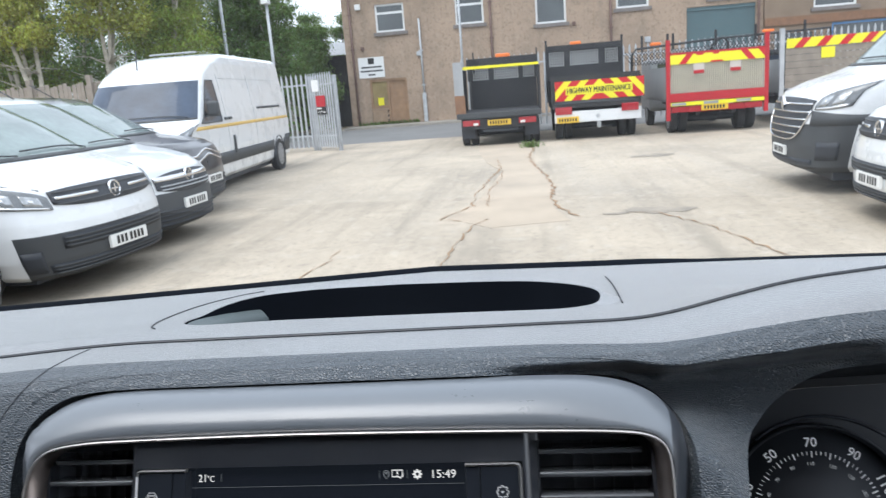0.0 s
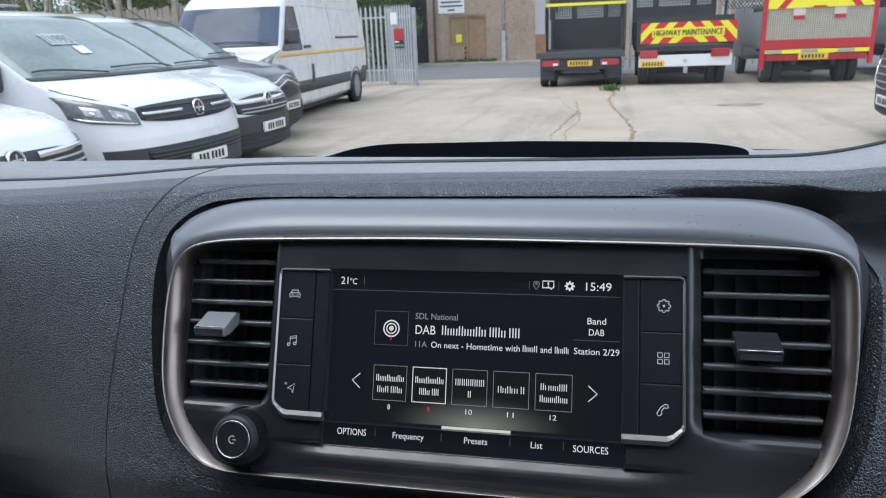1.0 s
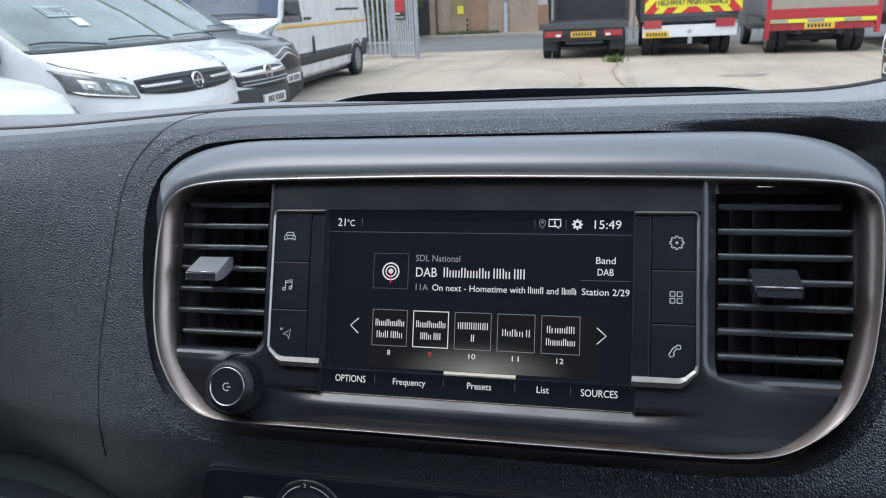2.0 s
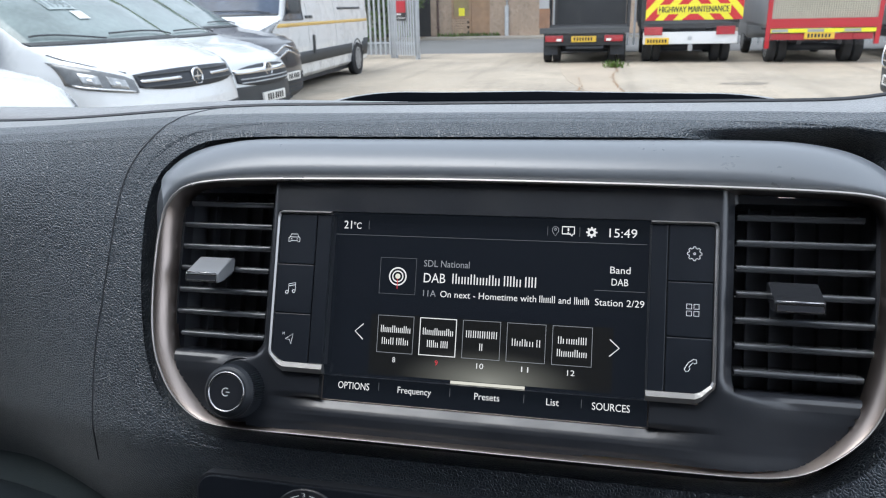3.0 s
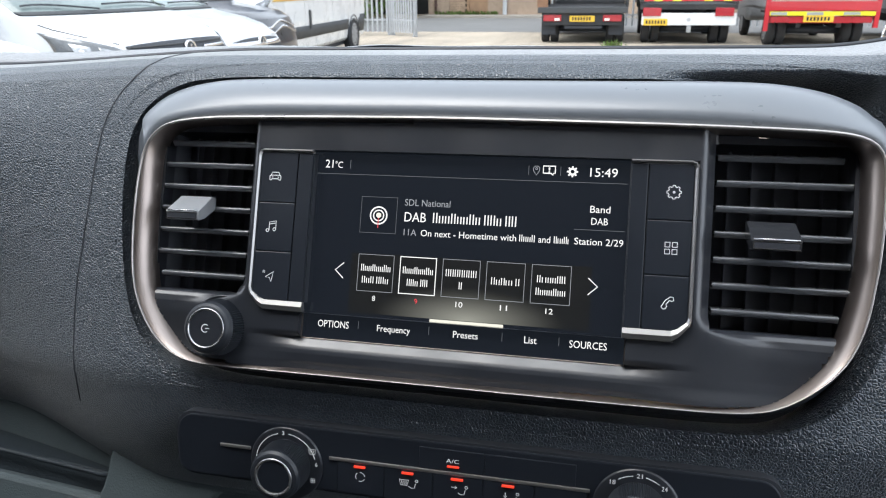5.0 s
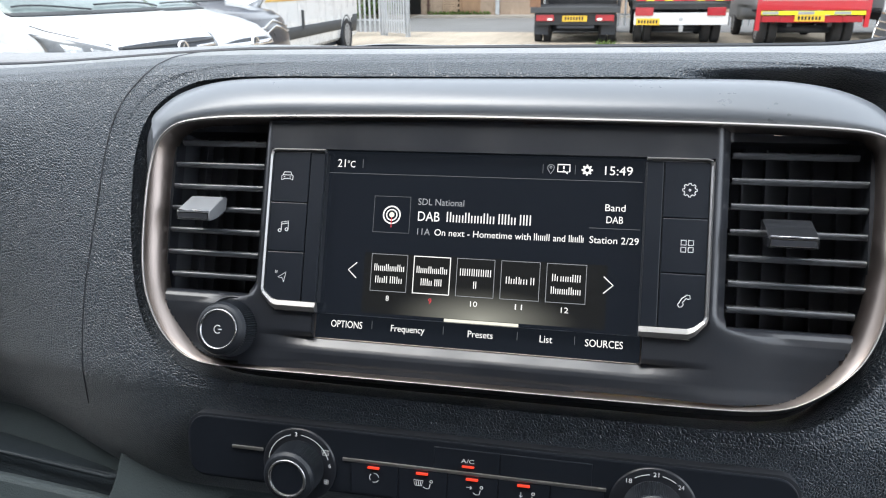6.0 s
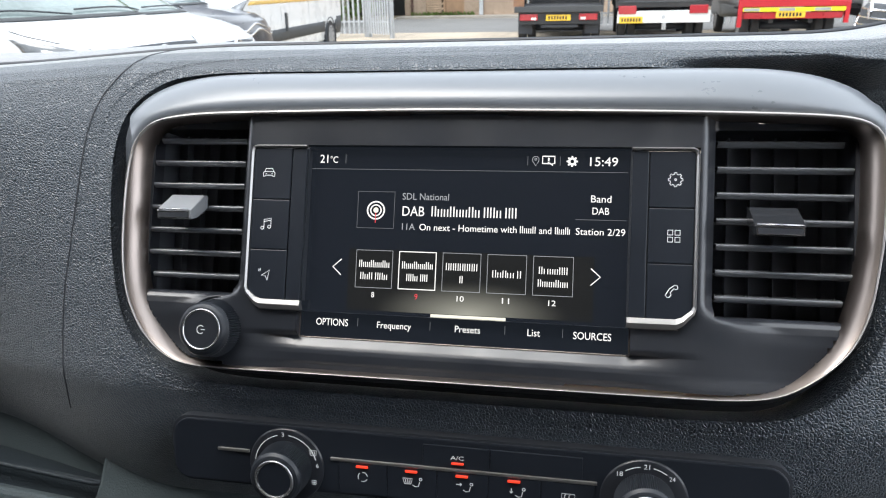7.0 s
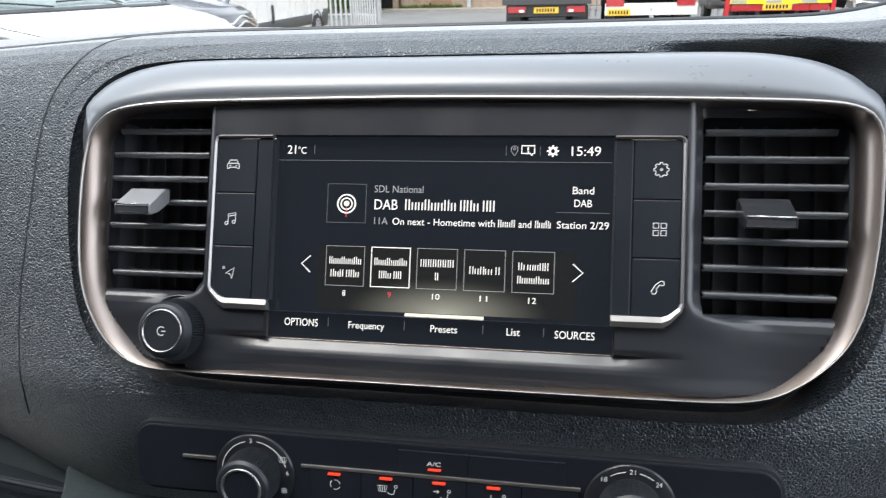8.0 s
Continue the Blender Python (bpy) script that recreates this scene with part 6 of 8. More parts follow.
for i, (x, y, h, sp, mt) in enumerate(((-25, 25.5, 9.5, 2.0, 1), (-22.3, 24.0, 8.0, 1.7, 0), (-20.2, 23.0, 8.8, 1.7, 0), (-18.2, 24.2, 9.2, 1.8, 1), (-16.4, 22.8, 8.0, 1.6, 0), (-14.8, 24.5, 8.6, 1.7, 0),
                                       (-13.2, 26.0, 9.0, 1.8, 1), (-12.6, 31.0, 8.0, 1.9, 2), (-10.6, 31.5, 6.6, 1.7, 2), (-15.8, 30, 11, 2.4, 2), (-20, 30, 12, 2.6, 2), (-25, 32, 13, 2.8, 2), (-30, 30, 12, 2.8, 1),
                                       (-11.2, 43, 6.8, 1.3, 2), (-17.5, 36, 12, 2.8, 2), (-34, 26, 11, 2.6, 1), (-10.2, 34.5, 5.2, 1.2, 2), (-22.5, 37, 11.5, 2.9, 2), (-28, 38, 12, 3.0, 2), (-14.0, 36, 9.5, 2.3, 2), (-33, 36, 12, 3.0, 2))):
    tree(x, y, h, sp, 10 + i, LEAF[mt], (19000, 26000, 30000)[mt], (0.53, 0.24, 0.08)[mt])
ud = np.random.RandomState(3)
n_ = 30000
c_ = np.stack([ud.uniform(-36, -9.5, n_), ud.uniform(22.5, 36, n_), ud.gamma(2.0, 0.55, n_)], 1)
c_[:, 1] = np.maximum(c_[:, 1], 22.0)
d_ = ud.normal(0, 1, (n_, 3))
d_ /= np.linalg.norm(d_, axis=1)[:, None]
e_ = np.cross(d_, ud.normal(0, 1, (n_, 3)))
e_ /= np.linalg.norm(e_, axis=1)[:, None]
s_ = ud.uniform(0.05, 0.13, (n_, 1))
me = bpy.data.meshes.new("undergrowth")
me.from_pydata(np.stack([c_ - d_ * s_, c_ + e_ * s_ * 0.5, c_ + d_ * s_, c_ - e_ * s_ * 0.5], 1).reshape(-1, 3).tolist(), [], [(4 * i, 4 * i + 1, 4 * i + 2, 4 * i + 3) for i in range(n_)])
solid("undergrowth", me, LEAF[2], "dense dark green undergrowth behind the fence", "bushes", kind="stuff")
wv = np.random.RandomState(8)
bm = bmesh.new()
for i in range(110):
    a, l_, b_ = wv.uniform(0, 6.28), wv.uniform(0.04, 0.2), wv.uniform(0.008, 0.022)
    p0 = Vector((0.13 + wv.normal(0, 0.12), 17.0 + wv.normal(0, 0.12), 0.0))
    p1 = p0 + Vector((math.cos(a) * l_ * 0.5, math.sin(a) * l_ * 0.5, l_))
    q = Vector((-math.sin(a), math.cos(a), 0)) * b_
    bm.faces.new([bm.verts.new(v) for v in (p0 - q * 0.4, p0 + q * 0.4, p0.lerp(p1, 0.6) + q, p1, p0.lerp(p1, 0.6) - q)])
solid("weed", bm, LEAF[2], "tuft of green weeds in the concrete joint", "weed")
bm = bmesh.new()
for i in range(420):
    a, l_, b_ = wv.uniform(0, 6.28), wv.uniform(0.05, 0.22), wv.uniform(0.01, 0.03)
    p0 = Vector((wv.uniform(-8.2, -5.2), 34.42 + wv.normal(0, 0.05), 0.085))
    p1 = p0 + Vector((math.cos(a) * l_ * 0.5, -abs(math.sin(a)) * l_ * 0.5, l_))
    q = Vector((-math.sin(a), math.cos(a), 0)) * b_
    bm.faces.new([bm.verts.new(v) for v in (p0 - q * 0.4, p0 + q * 0.4, p0.lerp(p1, 0.6) + q, p1, p0.lerp(p1, 0.6) - q)])
solid("weed", bm, LEAF[2], "low weeds along the foot of the wall", "weed", kind="stuff")

# ---- parked vans ----
class Shape:
    """A vehicle's skin as a stack of rounded plan curves: rows of height, front, half width, corner depth."""

    def __init__(self, rows, rear, power=2.6):
        self.r, self.rear, self.p = np.array(rows, float), rear, power

    def at(self, s, z, off=0.0):
        """s: 0 at the middle of the front, 1 at the end of its corner, 1 to 2 along the side; its sign is the side."""
        zs = self.r[:, 0]
        yf, w, c = (float(np.interp(z, zs, self.r[:, k])) for k in (1, 2, 3))
        a, sg = abs(s), (1 if s >= 0 else -1)
        if a <= 1:
            t = a * math.pi / 2
            e = 2 / self.p
            x, y = w * math.sin(t) ** e, yf - c * (1 - max(0.0, math.cos(t)) ** e)
        else:
            x, y = w, (yf - c) + (self.rear - (yf - c)) * (a - 1)
        return Vector((sg * x, y, z))

    def out(self, s, z, off):
        p = self.at(s, z)
        d = 0.004
        du = self.at(s + d, z) - self.at(s - d, z)
        dv = self.at(s, z + 0.01) - self.at(s, z - 0.01)
        n = du.cross(dv)
        n = n.normalized() if n.length > 1e-9 else Vector((0, 1, 0))
        if n.y < 0 and abs(s) < 1 or (abs(s) >= 1 and n.x * s < 0):
            n = -n
        return p + n * off

    def side_s(self, y, z, sign):
        zs = self.r[:, 0]
        y0 = float(np.interp(z, zs, self.r[:, 1])) - float(np.interp(z, zs, self.r[:, 3]))
        return sign * (1 + max(0.0, min(1.0, (y - y0) / (self.rear - y0))))

    def patch(self, s0, s1, zlo, zhi, off, n=16, m=4, thick=0.0):
        """A piece of skin lifted off by off; zlo and zhi give its lower and upper edge along s from 0 to 1."""
        bm = bmesh.new()
        rows = []
        for j in range(m + 1):
            row = []
            for i in range(n + 1):
                t = i / n
                lo, hi = zlo(t), zhi(t)
                row.append(bm.verts.new(self.out(s0 + (s1 - s0) * t, lo + (hi - lo) * j / m, off)))
            rows.append(row)
        for a, b in zip(rows, rows[1:]):
            for i in range(n):
                bm.faces.new((a[i], a[i + 1], b[i + 1], b[i])).smooth = True
        # turn the rim back to the skin, so that the piece has depth
        rim = [(rows[0][i], rows[0][i + 1]) for i in range(n)] + [(rows[-1][i + 1], rows[-1][i]) for i in range(n)]
        rim += [(rows[j + 1][0], rows[j][0]) for j in range(m)] + [(rows[j][-1], rows[j + 1][-1]) for j in range(m)]
        back = {}
        for v in {v for e in rim for v in e}:
            back[v] = bm.verts.new(v.co + Vector((0, -off * 1.5, 0)) if abs(v.co.x) < 0.6 else v.co + Vector((-math.copysign(off * 1.5, v.co.x), 0, 0)))
        for a, b in rim:
            bm.faces.new((b, a, back[a], back[b]))
        return bm

    def skin(self, pick, levels):
        """The whole skin, split into one mesh for each name that pick(s, z, y) returns."""
        ss = list(np.linspace(0, 1, 22)) + list(np.linspace(1, 2, 46))[1:]
        ss = [-s for s in ss[:0:-1]] + ss
        groups = {}
        for j in range(len(levels) - 1):
            for i in range(len(ss) - 1):
                sm, zm = (ss[i] + ss[i + 1]) / 2, (levels[j] + levels[j + 1]) / 2
                k = pick(sm, zm, self.at(sm, zm).y)
                groups.setdefault(k, []).append((i, j))
        out = {}
        for k, cells in groups.items():
            idx, verts, faces = {}, [], []
            for i, j in cells:
                q = []
                for a, b in ((i, j), (i + 1, j), (i + 1, j + 1), (i, j + 1)):
                    if (a, b) not in idx:
                        idx[(a, b)] = len(verts)
                        verts.append(self.at(ss[a], levels[b]))
                    q.append(idx[(a, b)])
                faces.append(tuple(q))
            out[k] = (verts, faces)
        return out


def wheel(parent, x, y, r, w=0.2, rim=None):
    s = 1 if x > 0 else -1
    ty = part("wheel", lathe((x - s * w, y, r), (s, 0, 0), [(0.0, r * 0.7), (0.01, r * 0.94), (0.03, r), (w - 0.03, r), (w - 0.008, r * 0.95), (w, r * 0.72), (w - 0.01, r * 0.68)], 32), TYRE, parent)
    rm = rim or RIM
    part("rim", lathe((x - s * w, y, r), (s, 0, 0), [(w * 0.4, r * 0.69), (w - 0.001, r * 0.68), (w - 0.003, r * 0.62), (w - 0.009, r * 0.50), (w - 0.001, r * 0.26), (w + 0.006, r * 0.16), (w + 0.008, 0.002)], 32), rm, ty, "pressed steel wheel")
    bm = bmesh.new()
    for k in range(10):
        a = 2 * math.pi * k / 10
        add_lathe(bm, (x - s * 0.0075, y + math.cos(a) * r * 0.54, r + math.sin(a) * r * 0.54), (s, 0, 0), [(0, r * 0.055), (0.004, r * 0.055)], 8)
    part("rim_hole", bm, PITCH, ty)


def number_plate(parent, sh, z, mat=None, w=0.52, x=0.0):
    p = sh.at(0, z)
    y = p.y + 0.025
    pl = part("number_plate", box(x - w / 2, x + w / 2, y - 0.03, y, z - 0.056, z + 0.056, 0.004), mat or PLATE_W, parent, "number plate with dark bars")
    for i in range(7):
        a = x - 0.20 + i * 0.055 + (0.02 if i > 3 else 0)
        part("plate_bar", box(a, a + 0.034, y, y + 0.0025, z - 0.036, z + 0.036), PLATE_INK, pl)


def van(name, label, m, sh, top, paint, opts):
    """One van or car from its skin and a few measures."""
    v = thing(name, label, opts.get("category", "van"), m, opts.get("group", ""))
    z0 = sh.r[0, 0]
    glass = opts.get("glass", CARGLASS)
    ws, sw = opts["screen"], opts["side"]

    def pick(s, z, y):
        a = abs(s)
        if ws[0] < z < ws[1] and a < ws[2]:
            return "windscreen"
        if z < opts["bumper"] and (a < opts.get("bumper_s", 0.97)):
            return "bumper"
        return "body"

    levels = sorted(set(list(np.linspace(z0, top, opts.get("levels", 44))) + [float(a) for a in sh.r[:, 0]]))
    groups = sh.skin(pick, levels)
    for k, (vv, ff) in groups.items():
        mat = {"windscreen": glass, "bumper": opts.get("bumper_mat", BUMPER)}.get(k, paint)
        if k == "body":
            ring = [sh.at(s, levels[-1]) for s in list(np.linspace(-2, -1, 12)) + list(np.linspace(-1, 1, 31))[1:-1] + list(np.linspace(1, 2, 12))]
            b = len(vv)
            vv = vv + ring
            ff = ff + [tuple(range(b, b + len(ring)))]
            rear = [sh.at(-2, z) for z in levels] + [sh.at(2, z) for z in levels[::-1]]
            b = len(vv)
            vv = vv + rear
            ff = ff + [tuple(range(b, b + len(rear)))]
        nm = k
        part(nm, mesh(nm, vv, ff, True), mat, v, {"bumper": "dark grey plastic bumper", "windscreen": "pale reflecting windscreen"}.get(nm, ""))
    for y1, y0, za, zb in sw:
        for sg in (-1, 1):
            rows = []
            for z in np.linspace(za, zb, 9):
                yf = y1 - (z - za) * opts.get("rake", 0.9)
                rows.append([sh.out(sh.side_s(yf + (y0 - yf) * t, z, sg), z, 0.006) for t in np.linspace(0, 1, 9)])
            part("side_window", loft(rows, closed=False, name="side_window"), DARKGLASS, v, "dark side window")
            rim = rows[0] + [r[-1] for r in rows[1:-1]] + rows[-1][::-1] + [r[0] for r in rows[-2:0:-1]]
            part("window_seal", tube(rim, 0.012, 5, True), BUMPER, v)
    W = float(sh.r[:, 2].max())
    part("underbody", box(-W * 0.82, W * 0.82, sh.rear + 0.2, -0.35, 0.16, z0 + 0.06), PITCH, v)
    part("screen_edge", sh.patch(-ws[2], ws[2], lambda t: ws[0] - 0.022, lambda t: ws[0] + 0.010, 0.004, 24, 2), BUMPER, v, "black scuttle below the windscreen")
    for yw in opts["wheels"]:
        for s in (-1, 1):
            wheel(v, s * (W + 0.012), yw, opts.get("tyre", 0.33))
            arch = bmesh.new()
            ra = opts.get("tyre", 0.33) * 1.14
            add_lathe(arch, (s * (W - 0.05), yw, opts.get("tyre", 0.33) + 0.02), (s, 0, 0), [(-0.03, ra * 0.9), (0.0, ra), (0.056, ra), (0.060, ra * 0.98), (0.052, ra * 0.94), (-0.05, ra * 0.93), (-0.05, 0.01)], 32)
            part("wheel_arch", arch, PITCH, v)
    return v


def headlamp(v, sh, s0, s1, lo, hi, lens=None):
    """A lamp housing with a bright rim below, two reflector bowls and a slim upper brow."""
    def cut(a, b, f0, f1, off, sg, n=10, m=3):
        return sh.patch(sg * (s0 + (s1 - s0) * a), sg * (s0 + (s1 - s0) * b), lambda t: lo(a + (b - a) * t) * (1 - f0) + hi(a + (b - a) * t) * f0,
                        lambda t: lo(a + (b - a) * t) * (1 - f1) + hi(a + (b - a) * t) * f1, off, n, m)

    for sg in (-1, 1):
        h = part("headlight", sh.patch(sg * s0, sg * s1, lo, hi, 0.012, 14, 5), lens or LAMPGLASS, v, "clear headlamp in a dark housing")
        for a, b, f0, f1 in ((0.10, 0.34, 0.22, 0.78), (0.46, 0.74, 0.20, 0.72)):
            part("lamp_unit", cut(a, b, f0, f1, 0.0150, sg), lens or LAMPBOWL, h, "grey reflector bowl")
            part("bulb", cut(a + (b - a) * 0.36, a + (b - a) * 0.62, f0 + 0.16, f1 - 0.20, 0.0170, sg, 6, 2), LAMPBRIGHT, h, "bright bulb cap")
        part("lamp_strip", cut(0.04, 0.90, 0.05, 0.14, 0.0160, sg, 14, 1), LAMPBRIGHT, h, "bright strip")


def const(a):
    return lambda t: a


def badge(v, sh, z, r=0.062, ring=True):
    p = sh.at(0, z)
    b = part("badge", lathe((0, p.y + 0.01, z), (0, 1, 0.12), [(-0.02, r), (0.012, r), (0.019, r * 0.95), (0.020, r * 0.88), (0.014, r * 0.80), (0.008, r * 0.79)], 32), CHROME, v, "round chrome badge")
    part("badge_face", lathe((0, p.y + 0.01, z), (0, 1, 0.12), [(0.002, r * 0.80), (0.010, r * 0.80), (0.011, r * 0.70)], 32), BUMPER, b, "dark badge centre")
    part("badge_bar", box(-r * 0.62, r * 0.62, p.y + 0.018, p.y + 0.026, z - r * 0.10, z + r * 0.10, 0.003), CHROME, b)
    part("badge_bar", box(-r * 0.10, r * 0.10, p.y + 0.018, p.y + 0.027, z - r * 0.55, z + r * 0.55, 0.003), CHROME, b)


def mirror(v, x, y, z, big=1.0, sides=(-1, 1)):
    for s in sides:
        p = part("door_mirror", box(s * x - 0.11 * big, s * x + 0.11 * big, y - 0.07, y + 0.07, z, z + 0.27 * big, 0.05, 3), BUMPER, v, "black door mirror")
        part("mirror_arm", tube([(s * (x - 0.22), y - 0.02, z + 0.02), (s * x, y, z + 0.06)], 0.035, 8), BUMPER, p)


def wiper(v, sh, z0, s0, s1):
    part("wiper", tube([sh.out(s0 + (s1 - s0) * t, z0 + 0.045 * math.sin(t * 2.2), 0.022) for t in np.linspace(0, 1, 10)], 0.008, 6), PITCH, v, "black wiper blade")


# white mid-size van with a dark bumper
S1 = Shape([(0.19, -0.12, 0.80, 0.40), (0.24, -0.02, 0.88, 0.46), (0.36, 0.0, 0.92, 0.50), (0.56, 0.01, 0.945, 0.55), (0.66, 0.0, 0.95, 0.58), (0.80, -0.04, 0.955, 0.60), (0.92, -0.10, 0.955, 0.60), (0.985, -0.17, 0.95, 0.58),
            (1.04, -0.32, 0.945, 0.52), (1.10, -0.50, 0.94, 0.40), (1.145, -0.68, 0.935, 0.32), (1.18, -0.80, 0.93, 0.30), (1.30, -0.97, 0.91, 0.34), (1.50, -1.28, 0.875, 0.38), (1.70, -1.66, 0.825, 0.40),
            (1.76, -1.86, 0.785, 0.42), (1.80, -2.10, 0.74, 0.42), (1.83, -2.5, 0.68, 0.42)], -4.95)


def mid_van(name, label, m, paint, plate=True, bumper=None):
    v = van(name, label, m, S1, 1.83, paint, dict(screen=(1.185, 1.735, 0.90), side=[(-1.5, -2.5, 1.16, 1.64)], bumper=0.585, bumper_s=0.86, wheels=(-0.93, -4.0), levels=60, group="vans parked in a row", bumper_mat=bumper or BUMPER))
    gr = part("grille", S1.patch(-0.43, 0.43, lambda t: 0.765 + 0.045 * (2 * t - 1) ** 2, lambda t: 0.935 - 0.02 * (2 * t - 1) ** 2, 0.008, 24, 4), PITCH, v, "black honeycomb grille")
    for z in (0.80, 0.895):
        part("grille_bar", S1.patch(-0.40, 0.40, const(z), const(z + 0.012), 0.014, 24, 1), BUMPER, gr)
    for a, b in ((-0.40, -0.09), (0.09, 0.40)):
        part("grille_bar", S1.patch(a, b, const(0.842), const(0.866), 0.018, 12, 1), CHROME, gr, "chrome bar")
    badge(v, S1, 0.853, 0.078)
    headlamp(v, S1, 0.455, 0.985, lambda t: 0.772 + 0.06 * t + 0.08 * max(0, t - 0.75), lambda t: 0.875 + 0.165 * t ** 0.7)
    lw = part("lower_grille", S1.patch(-0.46, 0.46, const(0.44), const(0.555), 0.006, 20, 2), PITCH, v, "dark slatted lower grille")
    for k in range(3):
        part("grille_bar", S1.patch(-0.45, 0.45, const(0.455 + 0.033 * k), const(0.472 + 0.033 * k), 0.014, 20, 1), BUMPER, lw)
    lw = part("lower_grille", S1.patch(-0.62, 0.62, const(0.235), const(0.325), 0.006, 20, 2), PITCH, v)
    for k in range(3):
        part("grille_bar", S1.patch(-0.60, 0.60, const(0.243 + 0.028 * k), const(0.258 + 0.028 * k), 0.014, 20, 1), BUMPER, lw)
    for s in (-1, 1):
        part("fog_lamp_bezel", S1.patch(s * 0.66, s * 0.84, const(0.27), const(0.45), 0.012, 8, 3), PITCH, v, "dark fog lamp recess")
        part("bonnet_joint", tube([S1.out(s * 0.46, 0.935, 0.003), S1.out(s * 0.66, 1.0, 0.003), S1.out(s * 0.82, 1.06, 0.003), S1.out(s * 0.9, 1.10, 0.003)], 0.005, 5), BUMPER, v)
    number_plate(v, S1, 0.405)
    mirror(v, 1.02, -1.35, 1.08, 1.0, (1,))
    wiper(v, S1, 1.19, -0.62, 0.05)
    wiper(v, S1, 1.19, 0.10, 0.74)
    part("aerial", tube([(0.25, -2.35, 1.81), (0.25, -2.55, 1.92)], 0.008, 5), PITCH, v)
    return v


M1 = pose(-3.62, 5.72, 0, 0, 0, -95)
mid_van("van", "white van with dark grey bumper and windscreen price card", M1, WHITE)
# price card and paper behind the windscreen
pr = thing("price_card", "white price card reading 11995 on a windscreen", "sign", M1)


def on_screen(sh, s0, s1, z0, z1, off):
    a, b, c, d = (sh.out(s, z, off) for s, z in ((s0, z0), (s1, z0), (s1, z1), (s0, z1)))
    return a, b, c, d


a, b, c, d = on_screen(S1, 0.235, 0.04, 1.455, 1.555, 0.010)
bm = bmesh.new()
bm.faces.new([bm.verts.new(p) for p in (a, b, c, d)])
part("card", bm, surface("price_card", (0.36, 0.42, 0.42), 0.5, vary=0.05), pr)
tx = letters("11995", 0.0, 0.0, 0.86, 0.75, 0.0)
co = np.empty(len(tx.vertices) * 3)
tx.vertices.foreach_get("co", co)
co = co.reshape(-1, 3)
flat = np.array([tuple(a + (b - a) * (0.07 + x) + (d - a) * (0.13 + z) + (b - a).cross(d - a).normalized() * -0.004) for x, _, z in co])
alt = np.array([tuple(a + (b - a) * (0.07 + x) + (d - a) * (0.13 + z) + (b - a).cross(d - a).normalized() * 0.004) for x, _, z in co])
tx.vertices.foreach_set("co", (flat if flat[:, 1].mean() > alt[:, 1].mean() else alt).ravel())
part("text", tx, surface("card_ink", (0.16, 0.19, 0.20), 0.6), pr)
a, b, c, d = on_screen(S1, 0.10, 0.03, 1.37, 1.44, 0.010)
bm = bmesh.new()
bm.faces.new([bm.verts.new(p) for p in (a, b, c, d)])
part("card", bm, UPVC, pr)
rb = thing("roof_bars", "pale roof rack bars on the white van", "roof rack", M1)
for y in (-2.75, -3.6):
    part("bar", box(-0.72, 0.72, y - 0.03, y + 0.03, 1.88, 1.91, 0.01), ALLOY, rb)
    for s in (-1, 1):
        part("foot", box(s * 0.62 - 0.04, s * 0.62 + 0.04, y - 0.04, y + 0.04, 1.78, 1.88), BUMPER, rb)

# nearest white car: only its bonnet, lamp and chrome-barred grille come into view
M0 = pose(-3.55, 3.42, 0, 0, 0, -92)
S0 = Shape([(0.19, -0.10, 0.76, 0.40), (0.25, -0.01, 0.84, 0.46), (0.40, 0.0, 0.88, 0.50), (0.60, 0.0, 0.91, 0.54), (0.78, -0.05, 0.92, 0.56), (0.90, -0.14, 0.92, 0.55), (0.97, -0.32, 0.915, 0.50), (1.04, -0.72, 0.91, 0.42),
            (1.10, -1.06, 0.905, 0.42), (1.30, -1.36, 0.87, 0.44), (1.55, -1.78, 0.80, 0.44), (1.72, -2.2, 0.72, 0.42), (1.80, -2.6, 0.66, 0.42)], -4.4)
v0 = van("car", "white small van with a chrome-barred grille", M0, S0, 1.80, WHITE, dict(category="van", screen=(1.11, 1.68, 0.93), side=[(-1.6, -2.6, 1.08, 1.6)], bumper=0.34, wheels=(-0.88, -3.6), group="vans parked in a row"))
gr = part("grille", S0.patch(-0.55, 0.55, lambda t: 0.44 + 0.10 * (2 * t - 1) ** 4, lambda t: 0.79 - 0.05 * (2 * t - 1) ** 2, 0.008, 24, 5), PITCH, v0, "wide dark grille")
for k in range(6):
    part("grille_bar", S0.patch(-0.52, 0.52, const(0.46 + 0.047 * k), const(0.474 + 0.047 * k), 0.016, 24, 1), ZINC, gr)
for a, b in ((-0.54, -0.08), (0.08, 0.54)):
    part("grille_bar", S0.patch(a, b, lambda t: 0.735, lambda t: 0.775, 0.02, 14, 1), CHROME, gr, "broad chrome bar")
badge(v0, S0, 0.755, 0.07)
headlamp(v0, S0, 0.60, 0.94, lambda t: 0.72 + 0.06 * t, lambda t: 0.82 + 0.10 * t)
number_plate(v0, S0, 0.36)

